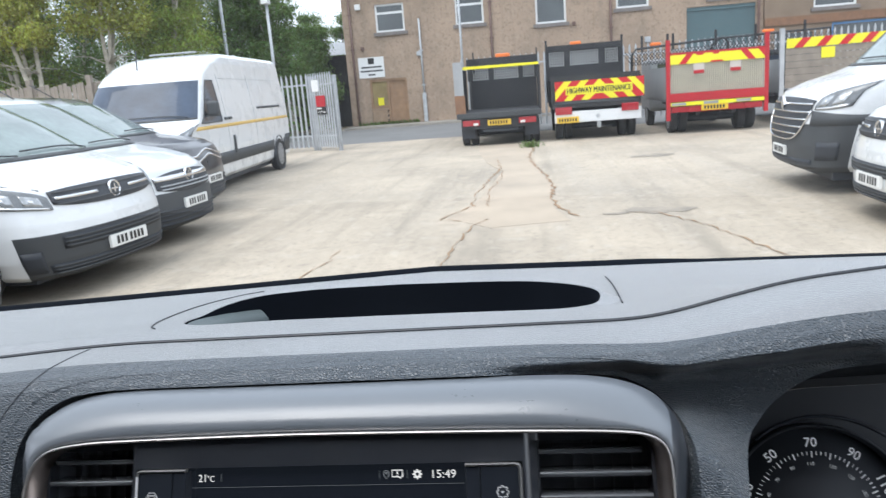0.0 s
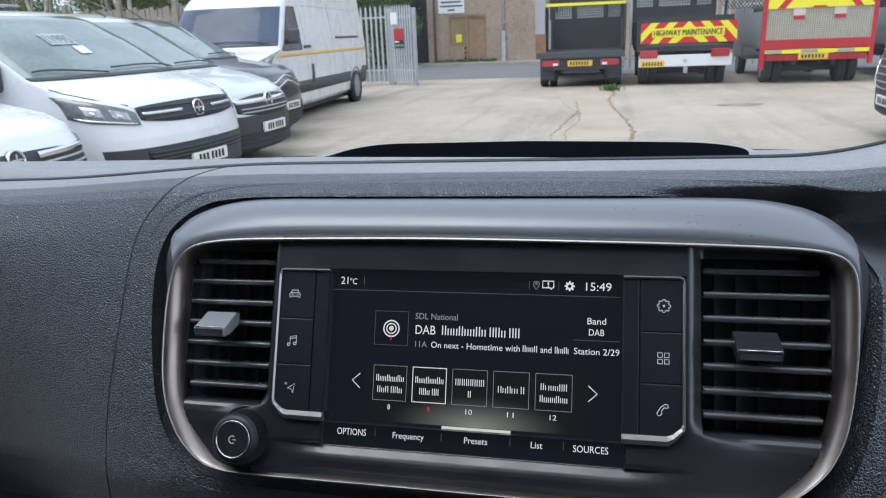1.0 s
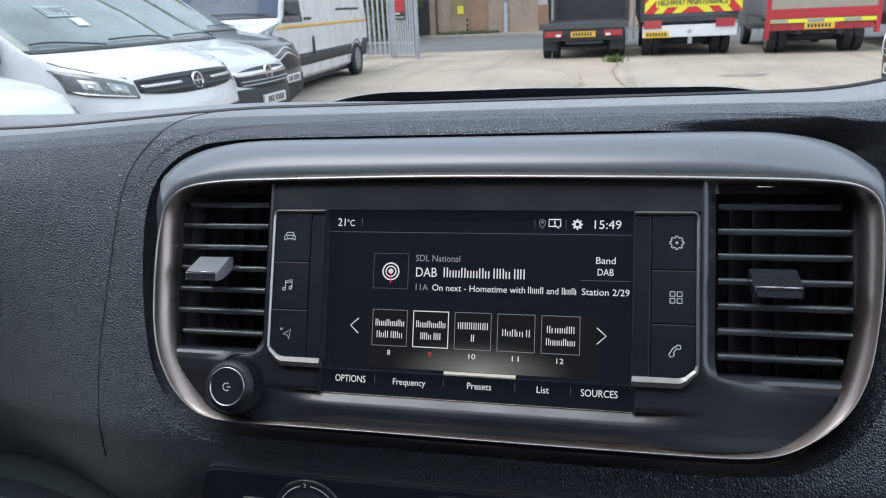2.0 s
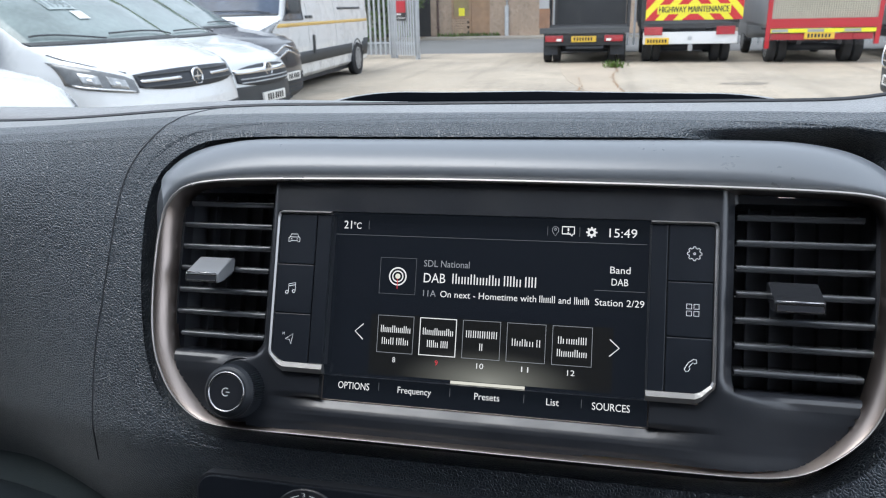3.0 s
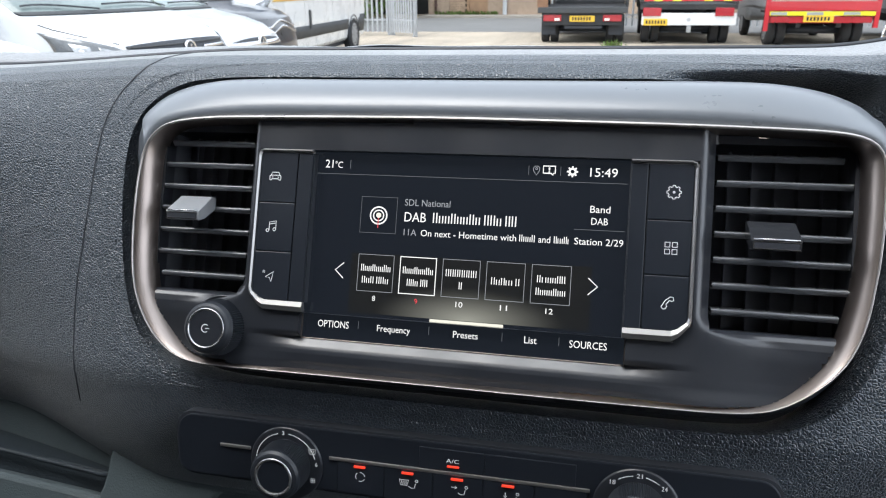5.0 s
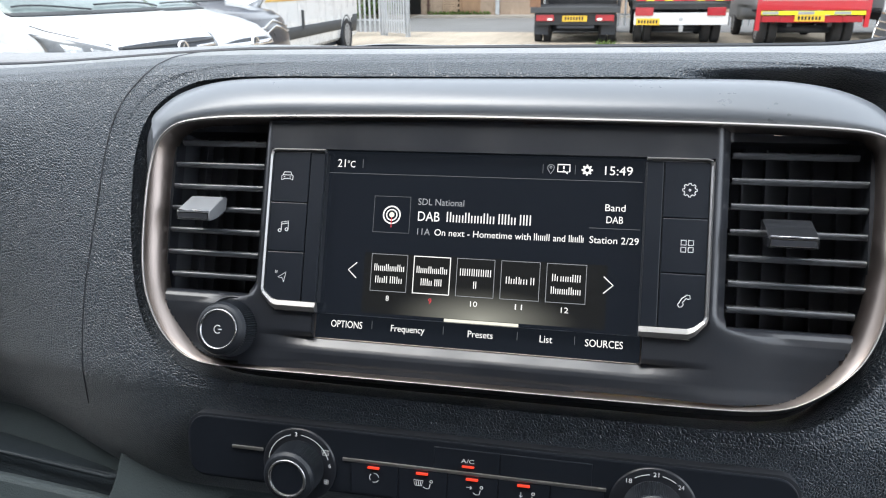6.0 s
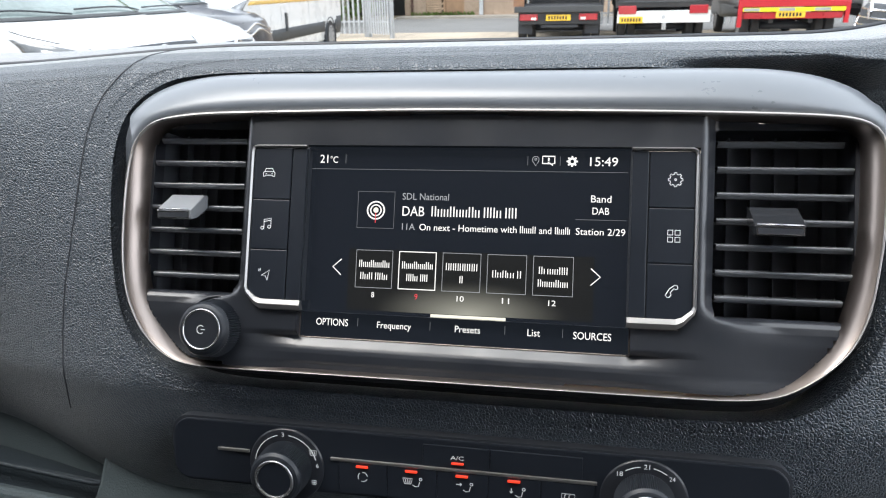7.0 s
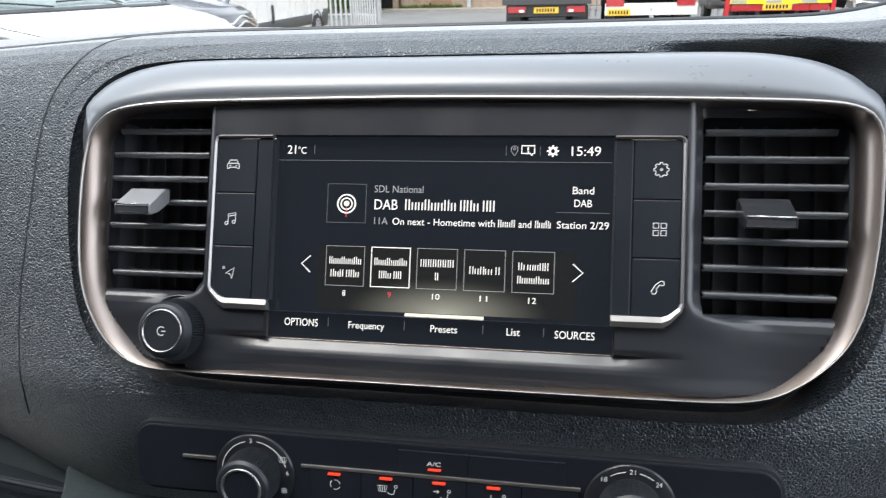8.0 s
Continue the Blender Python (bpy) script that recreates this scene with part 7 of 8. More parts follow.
# silver small van
M2 = pose(-3.85, 7.6, 0, 0, 0, -91.5)
S2 = Shape([(0.19, -0.10, 0.74, 0.40), (0.25, -0.01, 0.82, 0.48), (0.40, 0.0, 0.86, 0.54), (0.58, 0.0, 0.885, 0.58), (0.72, -0.03, 0.89, 0.60), (0.85, -0.10, 0.89, 0.60), (0.95, -0.24, 0.885, 0.54), (1.03, -0.50, 0.88, 0.46),
            (1.10, -0.86, 0.875, 0.40), (1.15, -1.02, 0.87, 0.42), (1.40, -1.44, 0.83, 0.42), (1.65, -1.86, 0.77, 0.42), (1.76, -2.1, 0.72, 0.42), (1.83, -2.5, 0.66, 0.42)], -4.35)
v2 = van("van", "silver small van with a dark bumper", M2, S2, 1.83, SILVER, dict(screen=(1.155, 1.70, 0.93), side=[(-1.55, -2.4, 1.12, 1.62)], bumper=0.60, bumper_s=0.98, wheels=(-0.88, -3.55), group="vans parked in a row"))
gr = part("grille", S2.patch(-0.42, 0.42, lambda t: 0.60 + 0.05 * (2 * t - 1) ** 2, lambda t: 0.83 - 0.06 * (2 * t - 1) ** 2, 0.010, 20, 5), PITCH, v2, "rounded black grille")
for z in (0.64, 0.68):
    part("grille_bar", S2.patch(-0.36, 0.36, const(z), const(z + 0.012), 0.016, 20, 1), ZINC, gr)
part("grille_bar", S2.patch(-0.42, 0.42, const(0.735), const(0.785), 0.022, 20, 2), CHROME, gr, "broad chrome bar")
badge(v2, S2, 0.765, 0.085)
headlamp(v2, S2, 0.46, 0.92, lambda t: 0.64 + 0.06 * t, lambda t: 0.80 + 0.12 * t ** 0.6, LAMPBRIGHT)
for k in range(4):
    part("grille_bar", S2.patch(-0.6, 0.6, const(0.25 + 0.05 * k), const(0.268 + 0.05 * k), 0.014, 16, 1), PITCH, v2)
number_plate(v2, S2, 0.46)
wiper(v2, S2, 1.16, -0.6, 0.1)
mirror(v2, 0.97, -1.35, 1.05, 0.8, (1,))
part("aerial", tube([(0.0, -2.1, 1.78), (0.0, -2.3, 1.9)], 0.008, 5), PITCH, v2)

# dark grey small van
M3 = pose(-4.53, 9.65, 0, 0, 0, -88)
S3 = Shape([(0.19, -0.10, 0.74, 0.42), (0.26, -0.01, 0.84, 0.50), (0.45, 0.0, 0.89, 0.54), (0.65, 0.0, 0.91, 0.58), (0.82, -0.03, 0.915, 0.60), (0.96, -0.10, 0.915, 0.58), (1.05, -0.26, 0.91, 0.52), (1.12, -0.62, 0.905, 0.44),
            (1.17, -0.95, 0.90, 0.40), (1.21, -1.06, 0.895, 0.42), (1.45, -1.46, 0.85, 0.42), (1.68, -1.86, 0.79, 0.42), (1.78, -2.1, 0.73, 0.42), (1.84, -2.5, 0.66, 0.42)], -4.4)
v3 = van("van", "dark grey small van with chrome chevrons on its grille", M3, S3, 1.84, GREYP, dict(screen=(1.215, 1.72, 0.93), side=[(-1.55, -2.4, 1.17, 1.65)], bumper=0.55, bumper_s=0.98, wheels=(-0.88, -3.55), group="vans parked in a row"))
for zz in (0.80, 0.875):
    part("grille_bar", S3.patch(-0.5, 0.5, lambda t, q=zz: q - 0.05 + 0.09 * max(0.0, 0.2 - abs(t - 0.5)) / 0.2, lambda t, q=zz: q - 0.028 + 0.09 * max(0.0, 0.2 - abs(t - 0.5)) / 0.2, 0.016, 40, 1), CHROME, v3, "chrome chevron bar")
headlamp(v3, S3, 0.52, 0.93, lambda t: 0.74 + 0.05 * t, lambda t: 0.84 + 0.06 * t)
for k in range(5):
    part("grille_bar", S3.patch(-0.62, 0.62, const(0.28 + 0.055 * k), const(0.30 + 0.055 * k), 0.014, 16, 1), PITCH, v3)
number_plate(v3, S3, 0.50)
wiper(v3, S3, 1.22, -0.6, 0.1)
mirror(v3, 0.99, -1.4, 1.12, 0.8, (1,))
part("aerial", tube([(0.2, -2.1, 1.80), (0.2, -2.45, 2.02)], 0.008, 5), PITCH, v3)

# large high-roofed white van with a yellow stripe
M4 = pose(-6.2, 9.85, 0, 0, 0, -175.5)
S4 = Shape([(0.25, -0.12, 0.88, 0.40), (0.32, -0.01, 0.96, 0.46), (0.55, 0.0, 1.0, 0.50), (0.80, -0.02, 1.02, 0.54), (1.0, -0.08, 1.02, 0.56), (1.12, -0.20, 1.02, 0.52), (1.22, -0.50, 1.015, 0.44), (1.29, -0.80, 1.01, 0.42),
            (1.36, -0.88, 1.0, 0.44), (1.60, -1.05, 0.97, 0.46), (1.90, -1.28, 0.93, 0.46), (2.02, -1.40, 0.91, 0.46), (2.14, -1.56, 0.895, 0.50), (2.30, -1.90, 0.88, 0.60), (2.42, -2.3, 0.85, 0.65), (2.49, -2.8, 0.76, 0.6), (2.52, -3.2, 0.64, 0.6)], -6.75, 2.8)
v4 = van("large_van", "large high-roofed white van with a yellow side stripe", M4, S4, 2.52, WHITE, dict(glass=BLUEGLASS, screen=(1.36, 1.98, 0.80), side=[(-1.16, -2.16, 1.26, 1.98)], bumper=0.62, bumper_s=0.98, wheels=(-1.1, -5.75), tyre=0.36, rake=0.72, levels=64))
headlamp(v4, S4, 0.55, 0.96, lambda t: 0.94 + 0.06 * t, lambda t: 1.06 + 0.20 * t)
part("grille", S4.patch(-0.5, 0.5, const(0.72), const(1.02), 0.01, 16, 4), PITCH, v4, "dark grille")
for s in (-1, 1):
    part("side_stripe", S4.patch(S4.side_s(-0.9, 1.18, s), S4.side_s(-6.7, 1.18, s), const(1.150), const(1.210), 0.004, 20, 1), STRIPE, v4, "yellow reflective stripe")
    part("side_moulding", S4.patch(S4.side_s(-1.55, 0.6, s), S4.side_s(-5.32, 0.6, s), const(0.50), const(0.71), 0.014, 20, 2), BUMPER, v4, "grey plastic side moulding")
    part("side_moulding", S4.patch(S4.side_s(-6.18, 0.6, s), S4.side_s(-6.32, 0.6, s), const(0.50), const(0.71), 0.014, 4, 2), BUMPER, v4)
    part("rail_cover", S4.patch(S4.side_s(-4.4, 1.45, s), S4.side_s(-6.2, 1.45, s), const(1.42), const(1.465), 0.008, 8, 1), PITCH, v4, "dark sliding door rail")
    for ya in (-2.42, -4.15):
        part("panel_joint", tube([S4.out(S4.side_s(ya, z, s), z, 0.002) for z in np.linspace(0.45, 2.1, 8)], 0.005, 5), ZINC, v4)
    part("panel_joint", tube([S4.out(S4.side_s(y, 2.02, s), 2.02, 0.002) for y in np.linspace(-2.5, -6.3, 10)], 0.006, 5), ZINC, v4)
    for ya in (-2.34, -2.55):
        p = S4.out(S4.side_s(ya, 1.30, s), 1.30, 0.01)
        part("door_handle", box(p.x - 0.03, p.x + 0.03, p.y - 0.09, p.y + 0.05, 1.275, 1.325, 0.012), BUMPER, v4)
    p = S4.out(S4.side_s(-2.65, 0.8, s), 0.8, 0.01)
    part("fuel_flap_mark", box(p.x - 0.02, p.x + 0.02, p.y - 0.05, p.y + 0.03, 0.66, 0.98, 0.01), BUMPER, v4)
    part("rear_trim", S4.patch(S4.side_s(-6.3, 0.7, s), S4.side_s(-6.73, 0.7, s), const(0.40), const(0.78), 0.01, 4, 2), BUMPER, v4)
mirror(v4, 1.12, -1.5, 1.36, 0.95)
wiper(v4, S4, 1.37, -0.6, 0.1)
part("aerial", tube([(0.2, -1.75, 2.22), (0.22, -1.85, 2.55)], 0.012, 5), PITCH, v4)
number_plate(v4, S4, 0.55)
part("roof_bar", box(-0.45, 0.45, -2.93, -2.87, 2.53, 2.56, 0.012), ALLOY, v4, "roof rack bar")
part("roof_bar", box(-0.55, 0.55, -4.83, -4.77, 2.53, 2.56, 0.012), ALLOY, v4)

# white panel van and a smaller van facing the row
M5 = pose(3.17, 8.95, 0, 0, 0, 86)
S5 = Shape([(0.25, -0.14, 0.86, 0.38), (0.32, -0.02, 0.95, 0.44), (0.55, 0.0, 1.0, 0.48), (0.80, -0.01, 1.015, 0.52), (1.0, -0.05, 1.02, 0.54), (1.14, -0.16, 1.02, 0.54), (1.24, -0.40, 1.015, 0.48), (1.32, -0.72, 1.01, 0.42),
            (1.40, -0.92, 1.0, 0.44), (1.70, -1.22, 0.96, 0.46), (2.0, -1.52, 0.91, 0.46), (2.15, -1.72, 0.88, 0.5), (2.32, -2.1, 0.85, 0.55), (2.42, -2.6, 0.80, 0.55), (2.46, -3.0, 0.72, 0.5)], -5.6, 2.8)


def panel_van(name, label, m):
    v = van(name, label, m, S5, 2.46, WHITE, dict(screen=(1.41, 2.0, 0.92), side=[(-1.6, -2.5, 1.30, 1.95)], bumper=0.80, bumper_s=0.99, wheels=(-0.98, -4.6), tyre=0.35, rake=0.7, levels=60))
    gr = part("grille", S5.patch(-0.46, 0.46, lambda t: 0.61 + 0.34 * abs(2 * t - 1) ** 3.5, lambda t: 1.08 - 0.03 * (2 * t - 1) ** 2, 0.010, 32, 5), PITCH, v, "dark grille with chrome bars")
    for k in range(5):
        z = 0.675 + 0.082 * k
        w = 0.46 * min(1.0, ((z - 0.61) / 0.34) ** (1 / 3.5)) - 0.01
        part("grille_bar", S5.patch(-w, w, const(z), const(z + 0.016), 0.018, 24, 1), CHROME, gr)
    part("grille_rim", tube([S5.out(0.46 * u, 0.61 + 0.34 * abs(u) ** 3.5, 0.014) for u in np.linspace(-1, 1, 41)], 0.012, 6), CHROME, gr, "chrome rim round the grille")
    p = S5.at(0, 1.0)
    part("badge", prism([(0, -0.10), (0.062, 0.0), (0, 0.10), (-0.062, 0.0)], 0.0, 0.03), CHROME, v, "lozenge chrome badge").matrix_basis = Matrix.Translation((0, p.y + 0.005, 1.0))
    headlamp(v, S5, 0.50, 0.92, lambda t: 0.955 - 0.02 * t + 0.05 * t * t, lambda t: 1.07 + 0.17 * t ** 0.7)
    for s in (-1, 1):
        part("fog_lamp_bezel", S5.patch(s * 0.6, s * 0.9, const(0.40), const(0.60), 0.008, 8, 3), PITCH, v)
        part("bumper_corner", S5.patch(s * 0.47, s * 1.04, lambda t: 0.78, lambda t: 0.945 - 0.06 * t, 0.006, 14, 2), BUMPER, v, "dark bumper corner")
    part("lower_grille", S5.patch(-0.55, 0.55, const(0.30), const(0.40), 0.006, 16, 2), PITCH, v)
    number_plate(v, S5, 0.47, x=0.0)
    mirror(v, 1.15, -1.75, 1.35, 1.2)
    wiper(v, S5, 1.42, -0.6, 0.1)
    for s in (-1, 1):
        part("side_stripe", S5.patch(S5.side_s(-0.9, 1.1, s), S5.side_s(-5.5, 1.1, s), const(1.06), const(1.13), 0.004, 16, 1), STRIPE, v)
    return v


panel_van("panel_van", "white panel van with a chrome-barred grille and dark bumper", M5)
mid_van("van", "white van with a black grille and silver-grey bumper", pose(3.15, 6.5, 0, 0, 0, 87), WHITE, bumper=SILVER)


# ---- tippers ----
def clip_poly(q, x0, x1):
    for lim, keep in ((x0, lambda x: x >= x0), (x1, lambda x: x <= x1)):
        out = []
        for i in range(len(q)):
            a, b = q[i - 1], q[i]
            if keep(a[0]) != keep(b[0]):
                t = (lim - a[0]) / (b[0] - a[0])
                out.append((lim, a[1] + (b[1] - a[1]) * t))
            if keep(b[0]):
                out.append(b)
        q = out
        if not q:
            break
    return q


def mesh_panel(parent, x0, x1, z0, z1, y, mat, nx, nz, t=0.008, name="mesh_panel", label=""):
    bm = bmesh.new()
    for i in range(nx + 1):
        x = x0 + (x1 - x0) * i / nx
        add_box(bm, x - t / 2, x + t / 2, y - t, y, z0, z1)
    for k in range(nz + 1):
        z = z0 + (z1 - z0) * k / nz
        add_box(bm, x0, x1, y, y + t, z - t / 2, z + t / 2)
    return part(name, bm, mat, parent, label)


def tyre_pair(parent, x, y, r=0.34):
    s = 1 if x > 0 else -1
    wheel(parent, x, y, r, 0.2)
    wheel(parent, x - s * 0.23, y, r, 0.2)


def truck(label, m, half, cab, cab_h=2.15):
    t = thing("tipper_truck", label, "truck", m, "tippers parked along the fence")
    for s in (-1, 1):
        tyre_pair(t, s * (half - 0.06), 0.75)
        wheel(t, s * (half - 0.08), 4.2, 0.34)
        part("chassis_rail", box(s * 0.42 - 0.05, s * 0.42 + 0.05, 0.15, 4.6, 0.42, 0.60), TRUCKBLACK, t)
        part("mudguard", box(s * (half - 0.28) - 0.26, s * (half - 0.28) + 0.26, 0.30, 1.25, 0.72, 0.76), PITCH, t)
    part("axle", tube([(-half + 0.3, 0.75, 0.34), (half - 0.3, 0.75, 0.34)], 0.09, 10), PITCH, t)
    # Dark box added to close light gaps where shade lies under the bed.
    part("underbed_dark_box", box(-0.36, 0.36, 1.1, 3.4, 0.24, 0.58, 0.05), PITCH, t, "dark running gear below the bed")
    part("cab", box(-half + 0.08, half - 0.08, 3.55, 5.2, 0.42, cab_h, 0.12, 3), cab, t, "truck cab")
    part("cab_window", box(-half + 0.3, half - 0.3, 3.535, 3.55, 1.35, cab_h - 0.15), DARKGLASS, t)
    return t


# black tipper with its tailgate off
T1 = truck("black tipper truck with a mesh headboard and yellow strip", pose(-0.66, 18.15, 0), 1.08, TRUCKBLACK)
part("bed_floor", box(-1.08, 1.08, 0.02, 3.3, 0.78, 0.86), TRUCKBLACK, T1)
part("bed_sill", box(-1.08, 1.08, 0.0, 0.08, 0.72, 0.86, 0.01), BUMPER, T1)
part("side_wall", box(-1.09, -1.04, 0.1, 3.3, 0.86, 2.0), TRUCKBLACK, T1)
part("side_wall", box(1.04, 1.09, 0.1, 3.3, 0.86, 1.95), TRUCKBLACK, T1)
part("side_wall", box(-1.10, -0.86, 0.03, 0.10, 1.32, 2.15), ALLOY, T1, "pale grey rear side panel")
part("side_wall", box(-1.10, -0.84, 0.03, 0.10, 0.86, 1.32), RUST, T1, "rusty lower rear panel")
part("headboard", box(-0.86, 1.03, 3.1, 3.2, 0.86, 1.68), TRUCKBLACK, T1, "black headboard")
part("headboard", box(-1.0, 1.04, 3.08, 3.15, 2.03, 2.32), TRUCKBLACK, T1)
for a, b in ((-0.98, -0.84), (-0.36, -0.22), (0.52, 0.64), (0.98, 1.04)):
    part("headboard_post", box(a, b, 3.08, 3.14, 1.68, 2.03), TRUCKBLACK, T1)
for a, b in ((-0.84, -0.36), (-0.22, 0.52), (0.64, 0.98)):
    mesh_panel(T1, a, b, 1.69, 2.03, 3.12, TRUCKBLACK, 7 if b - a < 0.5 else 12, 5, 0.013)
    # White sheet added in place of the bright yard seen through the mesh.
    part("mesh_backing", box(a, b, 3.16, 3.165, 1.69, 2.03), PLATE_W, T1)
part("strip", prism([(-1.08, 1.955), (1.06, 1.955), (1.06, 2.015), (-1.08, 2.025)], 0.10, 0.16), SIGN_Y, T1, "yellow edge strip")
part("post", box(-0.80, -0.76, 3.0, 3.06, 1.9, 2.5), TRUCKBLACK, T1)
part("post", box(1.04, 1.08, 3.0, 3.06, 1.9, 2.5), TRUCKBLACK, T1)
part("rear_beam", box(-0.98, 0.98, 0.08, 0.16, 0.44, 0.74), TRUCKBLACK, T1, "black rear beam")
for s in (-1, 1):
    part("tail_light", box(s * 0.72 - 0.22, s * 0.72 + 0.22, 0.04, 0.08, 0.53, 0.68, 0.01), TAIL, T1, "red tail lamp")
    part("reversing_lamp", box(s * 0.60 - 0.06, s * 0.60 + 0.06, 0.034, 0.04, 0.545, 0.60), PLATE_W, T1)
    part("mud_flap", box(s * 0.82 - 0.17, s * 0.82 + 0.17, 0.30, 0.32, 0.20, 0.46), PITCH, T1)
pl = part("number_plate", box(-0.30, 0.30, 0.05, 0.08, 0.52, 0.66, 0.004), PLATE_Y, T1, "yellow number plate with dark bars")
for i in range(7):
    part("plate_bar", box(-0.24 + i * 0.068, -0.20 + i * 0.068, 0.047, 0.05, 0.55, 0.63), PLATE_INK, pl)
part("spare_wheel_bracket", box(-0.12, 0.10, 0.06, 0.1, 0.75, 0.80), BUMPER, T1)
part("tow_bar", box(-0.42, 0.48, 0.10, 0.16, 0.36, 0.42), PITCH, T1)
part("beacon", box(-0.16, 0.28, 3.6, 3.8, 2.30, 2.44, 0.03), ORANGE, T1, "orange roof beacon")

# black tipper with a red and yellow board
T2 = truck("black tipper truck with a red and yellow maintenance board", pose(1.80, 18.2, 0), 1.08, TRUCKBLACK)
part("bed_floor", box(-1.1, 1.1, 0.0, 3.3, 0.80, 0.92), TRUCKBLACK, T2)
for s in (-1, 1):
    part("side_wall", box(s * 1.08 - 0.03, s * 1.08 + 0.03, 0.02, 3.3, 0.92, 1.50), TRUCKBLACK, T2)
part("tailgate", box(-1.12, 1.08, 0.0, 0.05, 0.98, 1.60), TRUCKBLACK, T2, "black tailgate")
part("headboard", box(-1.14, 1.0, 3.1, 3.2, 0.95, 1.90), TRUCKBLACK, T2)
part("headboard", box(-1.14, 1.02, 3.1, 3.2, 2.34, 2.50), TRUCKBLACK, T2)
for a, b in ((-1.14, -1.05), (-0.60, -0.45), (0.38, 0.55), (0.93, 1.02)):
    part("headboard_post", box(a, b, 3.1, 3.2, 1.90, 2.34), TRUCKBLACK, T2)
for a, b in ((-1.05, -0.60), (-0.45, 0.38), (0.55, 0.93)):
    mesh_panel(T2, a, b, 1.91, 2.33, 3.13, TRUCKBLACK, 7 if b - a < 0.5 else 12, 6, 0.013)
    # Added white sheet, standing in for brightness beyond the mesh.
    part("mesh_backing", box(a, b, 3.18, 3.185, 1.91, 2.33), PLATE_W, T2)
for x in (-1.12, 1.03):
    part("post", box(x - 0.03, x + 0.03, 3.05, 3.1, 0.9, 2.66), TRUCKBLACK, T2)
bd = part("sign_board", box(-1.02, 1.16, -0.055, -0.025, 0.99, 1.47), SIGN_Y, T2, "red and yellow chevron board")
part("chevron", prism([(-0.20, 0.99), (0.07, 1.20), (0.34, 0.99)], -0.059, -0.055), SIGN_R, bd)
for xa, sgn in ((-1.24, -1), (-0.82, -1), (-0.40, -1), (0.32, 1), (0.74, 1), (1.16, 1)):
    q = clip_poly([(xa - sgn * 0.22, 1.47), (xa - sgn * 0.22 + 0.23, 1.47), (xa + sgn * 0.22 + 0.23, 0.99), (xa + sgn * 0.22, 0.99)], -1.02, 1.16)
    part("chevron", prism(q, -0.059, -0.055), SIGN_R, bd)
part("lettering_panel", box(-0.76, 0.88, -0.064, -0.0595, 1.13, 1.34), SIGN_Y, bd)
for dx in (0.0, 0.005, 0.010):
    part("text", letters("HIGHWAY MAINTENANCE", -0.725 + dx, 1.165, 1.56, 0.140, -0.067 - dx * 0.1), PLATE_INK, bd)
part("rear_bumper", box(-1.05, 1.10, 0.02, 0.12, 0.44, 0.72, 0.015), WHITE, T2, "white rear bumper")
for s in (-1, 1):
    part("tail_light", box(s * 0.82 - 0.21, s * 0.82 + 0.21, -0.02, 0.02, 0.65, 0.84, 0.012), TAIL, T2, "red tail lamp")
pl = part("number_plate", box(-1.0, -0.45, -0.02, 0.02, 0.44, 0.59, 0.004), PLATE_Y, T2, "yellow number plate with dark bars")
for i in range(7):
    part("plate_bar", box(-0.95 + i * 0.068, -0.91 + i * 0.068, -0.023, -0.02, 0.475, 0.555), PLATE_INK, pl)
part("badge", lathe((0.03, 0.02, 0.575), (0, -1, 0), [(0, 0.05), (0.01, 0.05), (0.012, 0.04)], 20), ZINC, T2)
part("tow_hitch", box(0.0, 0.10, -0.02, 0.06, 0.28, 0.44, 0.01), ALLOY, T2, "pale tow hitch")
part("beacon", box(-0.40, -0.08, 3.5, 3.7, 2.46, 2.60, 0.03), ORANGE, T2, "orange roof beacon")

# red-framed tipper with a mesh tailgate
T3 = truck("red framed tipper truck with a pale mesh tailgate", pose(4.60, 17.75, 0), 1.08, ALLOY, 1.9)
for s in (-1, 1):
    part("corner_post", box(s * 1.13 - 0.045, s * 1.13 + 0.045, 0.0, 0.09, 0.34 if s < 0 else 0.42, 2.24), RED, T3, "red corner post")
    part("side_wall", box(s * 1.10 - 0.02, s * 1.10 + 0.02, 0.1, 3.3, 0.85, 1.62), ALLOY, T3)
part("bed_floor", box(-1.1, 1.1, 0.05, 3.3, 0.78, 0.86), ALLOY, T3)
part("mesh_backing", box(-1.05, 1.05, 0.075, 0.085, 0.98, 1.66), surface("dull_board", (0.34, 0.325, 0.28), 0.8, vary=0.2, scale=2), T3, "dull board behind the mesh")
mesh_panel(T3, -1.08, 1.08, 0.97, 1.66, 0.04, CREAM, 44, 15, 0.013, label="cream painted steel mesh")
bd = part("chevron_strip", box(-1.08, 1.08, 0.0, 0.04, 1.66, 1.88), SIGN_Y, T3, "red and yellow chevron strip")
for xa, sgn in ((-0.80, -1), (-0.10, 0), (0.62, 1), (1.02, 1)):
    if sgn:
        part("chevron", prism(clip_poly([(xa - sgn * 0.09, 1.88), (xa - sgn * 0.09 + 0.16, 1.88), (xa + sgn * 0.09 + 0.16, 1.66), (xa + sgn * 0.09, 1.66)], -1.08, 1.08), -0.004, 0.0), SIGN_R, bd)
    else:
        for q in ([(-0.50, 1.88), (-0.30, 1.88), (-0.34, 1.84), (-0.47, 1.84)], [(-0.12, 1.88), (0.05, 1.88), (0.02, 1.84), (-0.09, 1.84)], [(-0.18, 1.66), (0.15, 1.66), (0.10, 1.70), (-0.13, 1.70)]):
            part("chevron", prism(q, -0.004, 0.0), SIGN_R, bd)
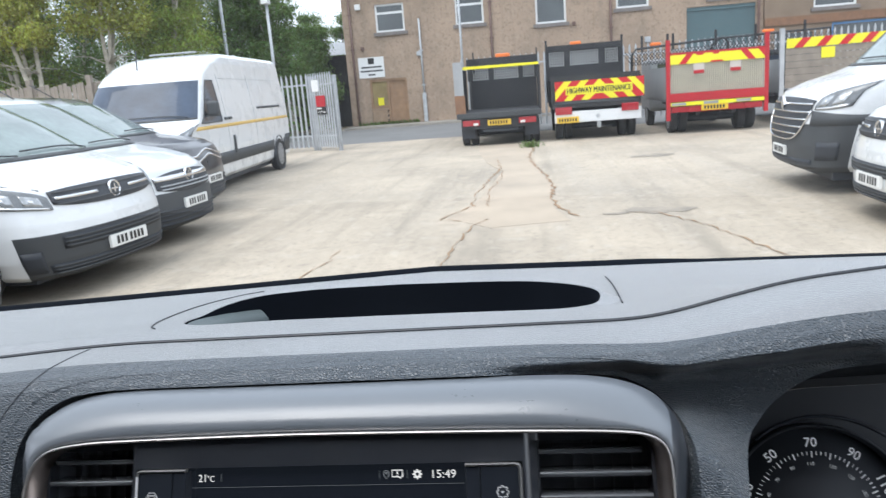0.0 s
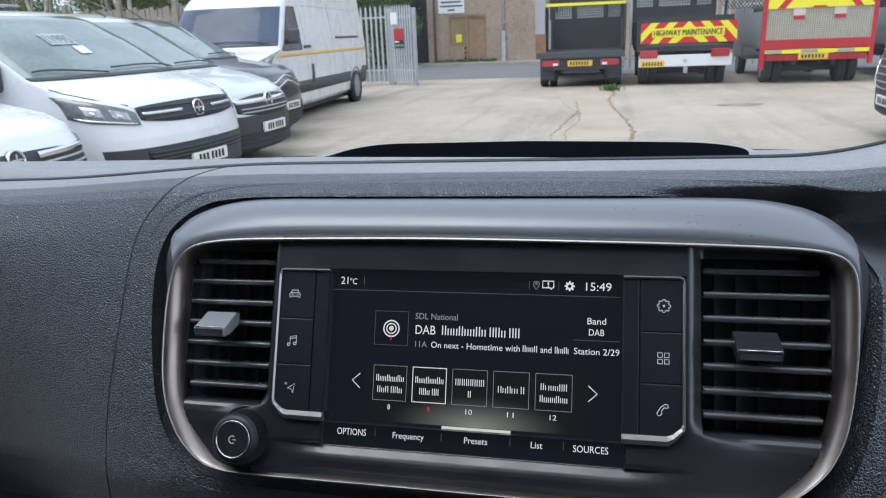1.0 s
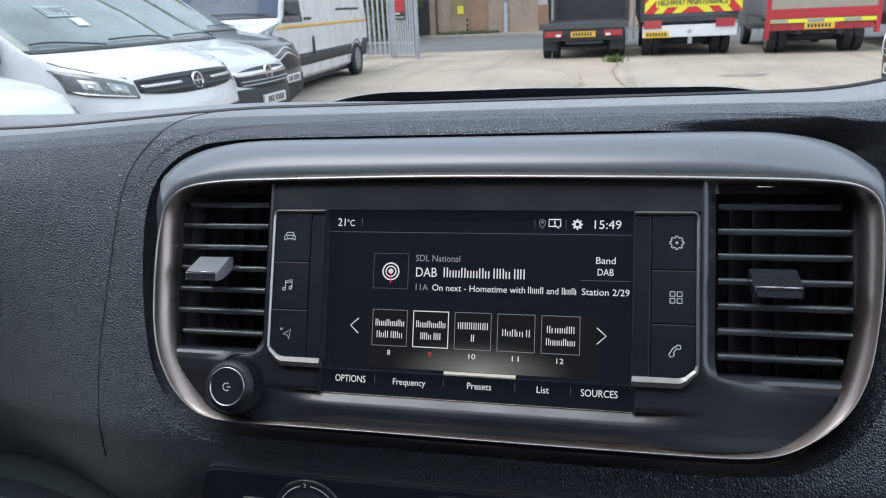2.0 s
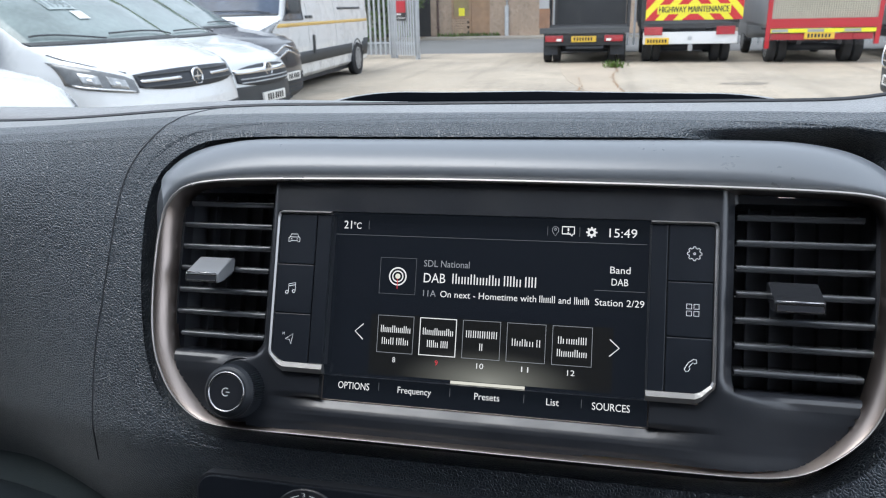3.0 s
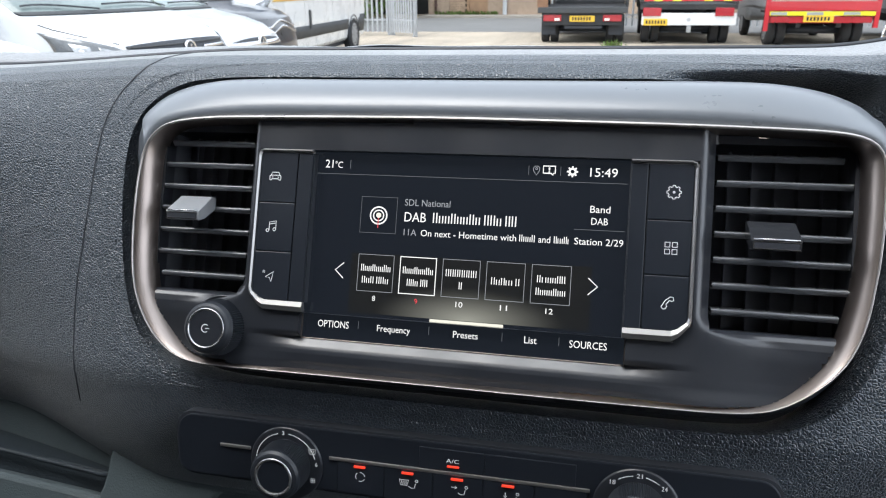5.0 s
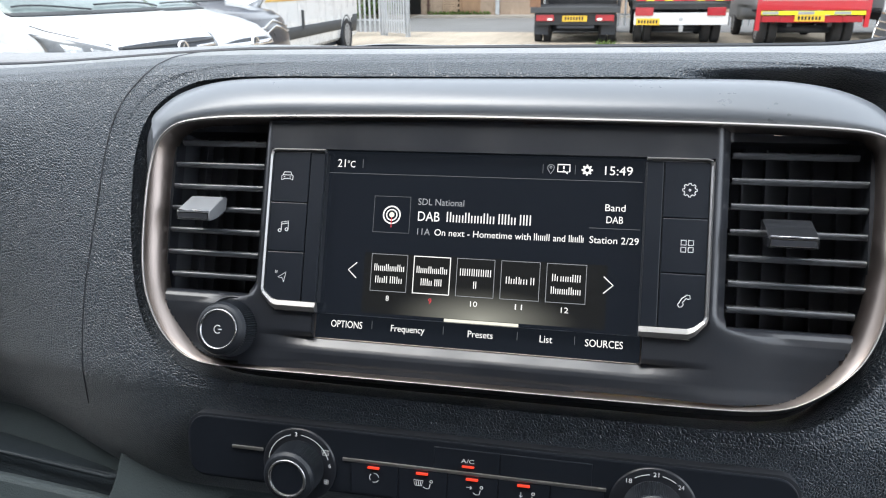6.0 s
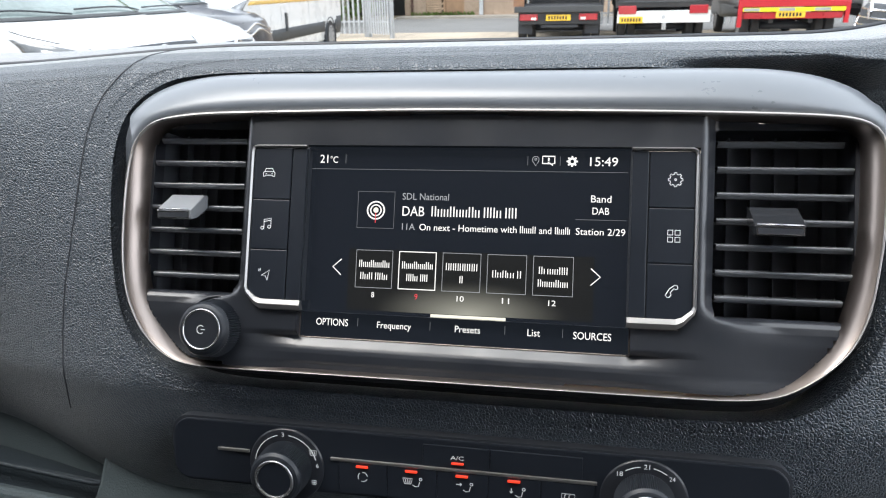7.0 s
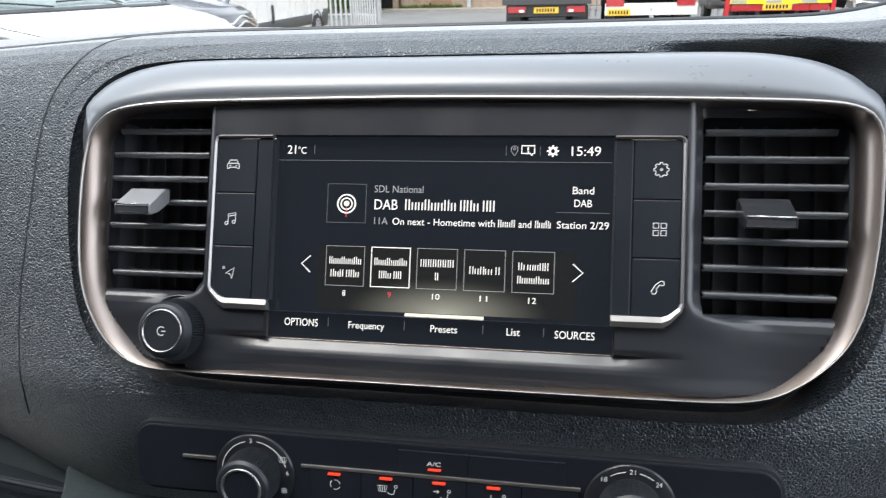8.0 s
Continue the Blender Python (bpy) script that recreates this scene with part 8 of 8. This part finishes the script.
part("tailgate_rail", box(-1.10, 1.10, 0.0, 0.06, 1.88, 1.93), RED, T3)
part("tailgate_base", box(-1.10, 1.10, 0.0, 0.07, 0.78, 0.98, 0.01), RED, T3, "red tailgate base")
part("base_strip", box(-1.08, 1.08, -0.01, 0.05, 0.68, 0.765), SIGN_Y, T3)
for i in range(3):
    part("base_strip", box(-1.06 + i * 0.75, -0.72 + i * 0.75, -0.014, -0.01, 0.69, 0.755), ALLOY, T3)
part("rear_beam", box(-1.06, 1.06, 0.05, 0.12, 0.52, 0.66), RED, T3)
for s in (-1, 1):
    part("tail_light", box(s * 0.84 - 0.2, s * 0.84 + 0.2, 0.02, 0.06, 0.53, 0.66, 0.01), TAIL, T3, "red tail lamp")
pl = part("number_plate", box(-0.36, 0.26, 0.0, 0.05, 0.54, 0.68, 0.004), PLATE_Y, T3, "yellow number plate with dark bars")
for i in range(7):
    part("plate_bar", box(-0.30 + i * 0.072, -0.255 + i * 0.072, -0.003, 0.0, 0.57, 0.65), PLATE_INK, pl)
for x in (-0.42, 0.42):
    nt_ = part("notice_board", box(x - 0.13, x + 0.13, 0.015, 0.028, 1.42, 1.69), surface("notice_pale", (0.55, 0.50, 0.46), 0.6, vary=0.1), T3)
    part("notice_strip", box(x - 0.12, x + 0.12, 0.010, 0.015, 1.42, 1.50), RED, nt_)
part("headboard_frame", tube([(-1.55, 3.3, 0.9), (-1.52, 3.3, 2.05), (-1.40, 3.3, 2.2), (1.0, 3.3, 2.32), (1.1, 3.3, 2.2), (1.1, 3.3, 0.9)], 0.035, 8), TRUCKBLACK, T3, "black headboard frame")
bm = bmesh.new()
for k in range(30):
    for d in (-1, 1):
        xa = -1.5 + k * 0.09
        add_tube(bm, [(xa, 3.3, 1.75), (xa + d * 0.30, 3.3, 2.14)], 0.011, 4)
part("headboard_mesh", bm, TRUCKBLACK, T3, "black diamond mesh")
for x in (-1.25, -0.55, -0.40, 0.75):
    part("stake", box(x - 0.03, x + 0.03, 3.2, 3.25, 2.1, 2.55), TRUCKBLACK, T3)
part("beacon", box(-0.95, -0.65, 3.6, 3.8, 2.26, 2.36, 0.03), ORANGE, T3, "orange roof beacon")
part("beacon", box(1.02, 1.28, 0.0, 0.1, 2.24, 2.30, 0.02), ORANGE, T3)

# grey dropside tipper with timber sides
T4 = truck("grey tipper truck with timber boards and a chevron strip", pose(7.45, 18.0, 0), 1.08, TRUCKBLACK, 1.9)
for x in (-1.30, 1.2):
    part("corner_post", box(x - 0.05, x + 0.05, 0.0, 0.08, 0.6, 2.3), ZINC, T4)
for k in range(6):
    part("plank", box(-1.22, 1.15, 0.02, 0.05, 0.90 + k * 0.155, 1.048 + k * 0.155), TIMBER, T4)
bd = part("chevron_strip", box(-1.2, 1.15, 0.0, 0.04, 1.83, 2.05), SIGN_Y, T4, "red and yellow chevron strip")
for xa in (-0.95, -0.45, 0.05, 0.55):
    part("chevron", prism(clip_poly([(xa + 0.10, 2.05), (xa + 0.30, 2.05), (xa + 0.10, 1.83), (xa - 0.10, 1.83)], -1.2, 1.15), -0.004, 0.0), SIGN_R, bd)
part("notice_board", box(-0.42, -0.12, 0.0, 0.02, 1.55, 1.80), SIGN_Y, T4, "yellow notice")
part("bed_floor", box(-1.1, 1.1, 0.1, 3.3, 0.78, 0.88), ALLOY, T4)
part("side_wall", box(-1.32, -1.28, 0.08, 3.3, 0.85, 1.6), ALLOY, T4)
part("headboard_frame", tube([(-2.2, 3.2, 1.6), (-2.15, 3.2, 2.15), (-1.9, 3.2, 2.32), (1.0, 3.2, 2.36), (1.1, 3.2, 0.9)], 0.035, 8), TRUCKBLACK, T4)
bm = bmesh.new()
for k in range(34):
    for d in (-1, 1):
        add_tube(bm, [(-2.1 + k * 0.09, 3.2, 1.75), (-2.1 + k * 0.09 + d * 0.30, 3.2, 2.28)], 0.011, 4)
part("headboard_mesh", bm, TRUCKBLACK, T4, "black diamond mesh")
part("rear_beam", box(-1.2, 1.1, 0.05, 0.12, 0.5, 0.7), TRUCKBLACK, T4)
for x in (-1.0, 0.3):
    part("stake", box(x - 0.03, x + 0.03, 3.1, 3.15, 2.2, 2.62), TRUCKBLACK, T4)
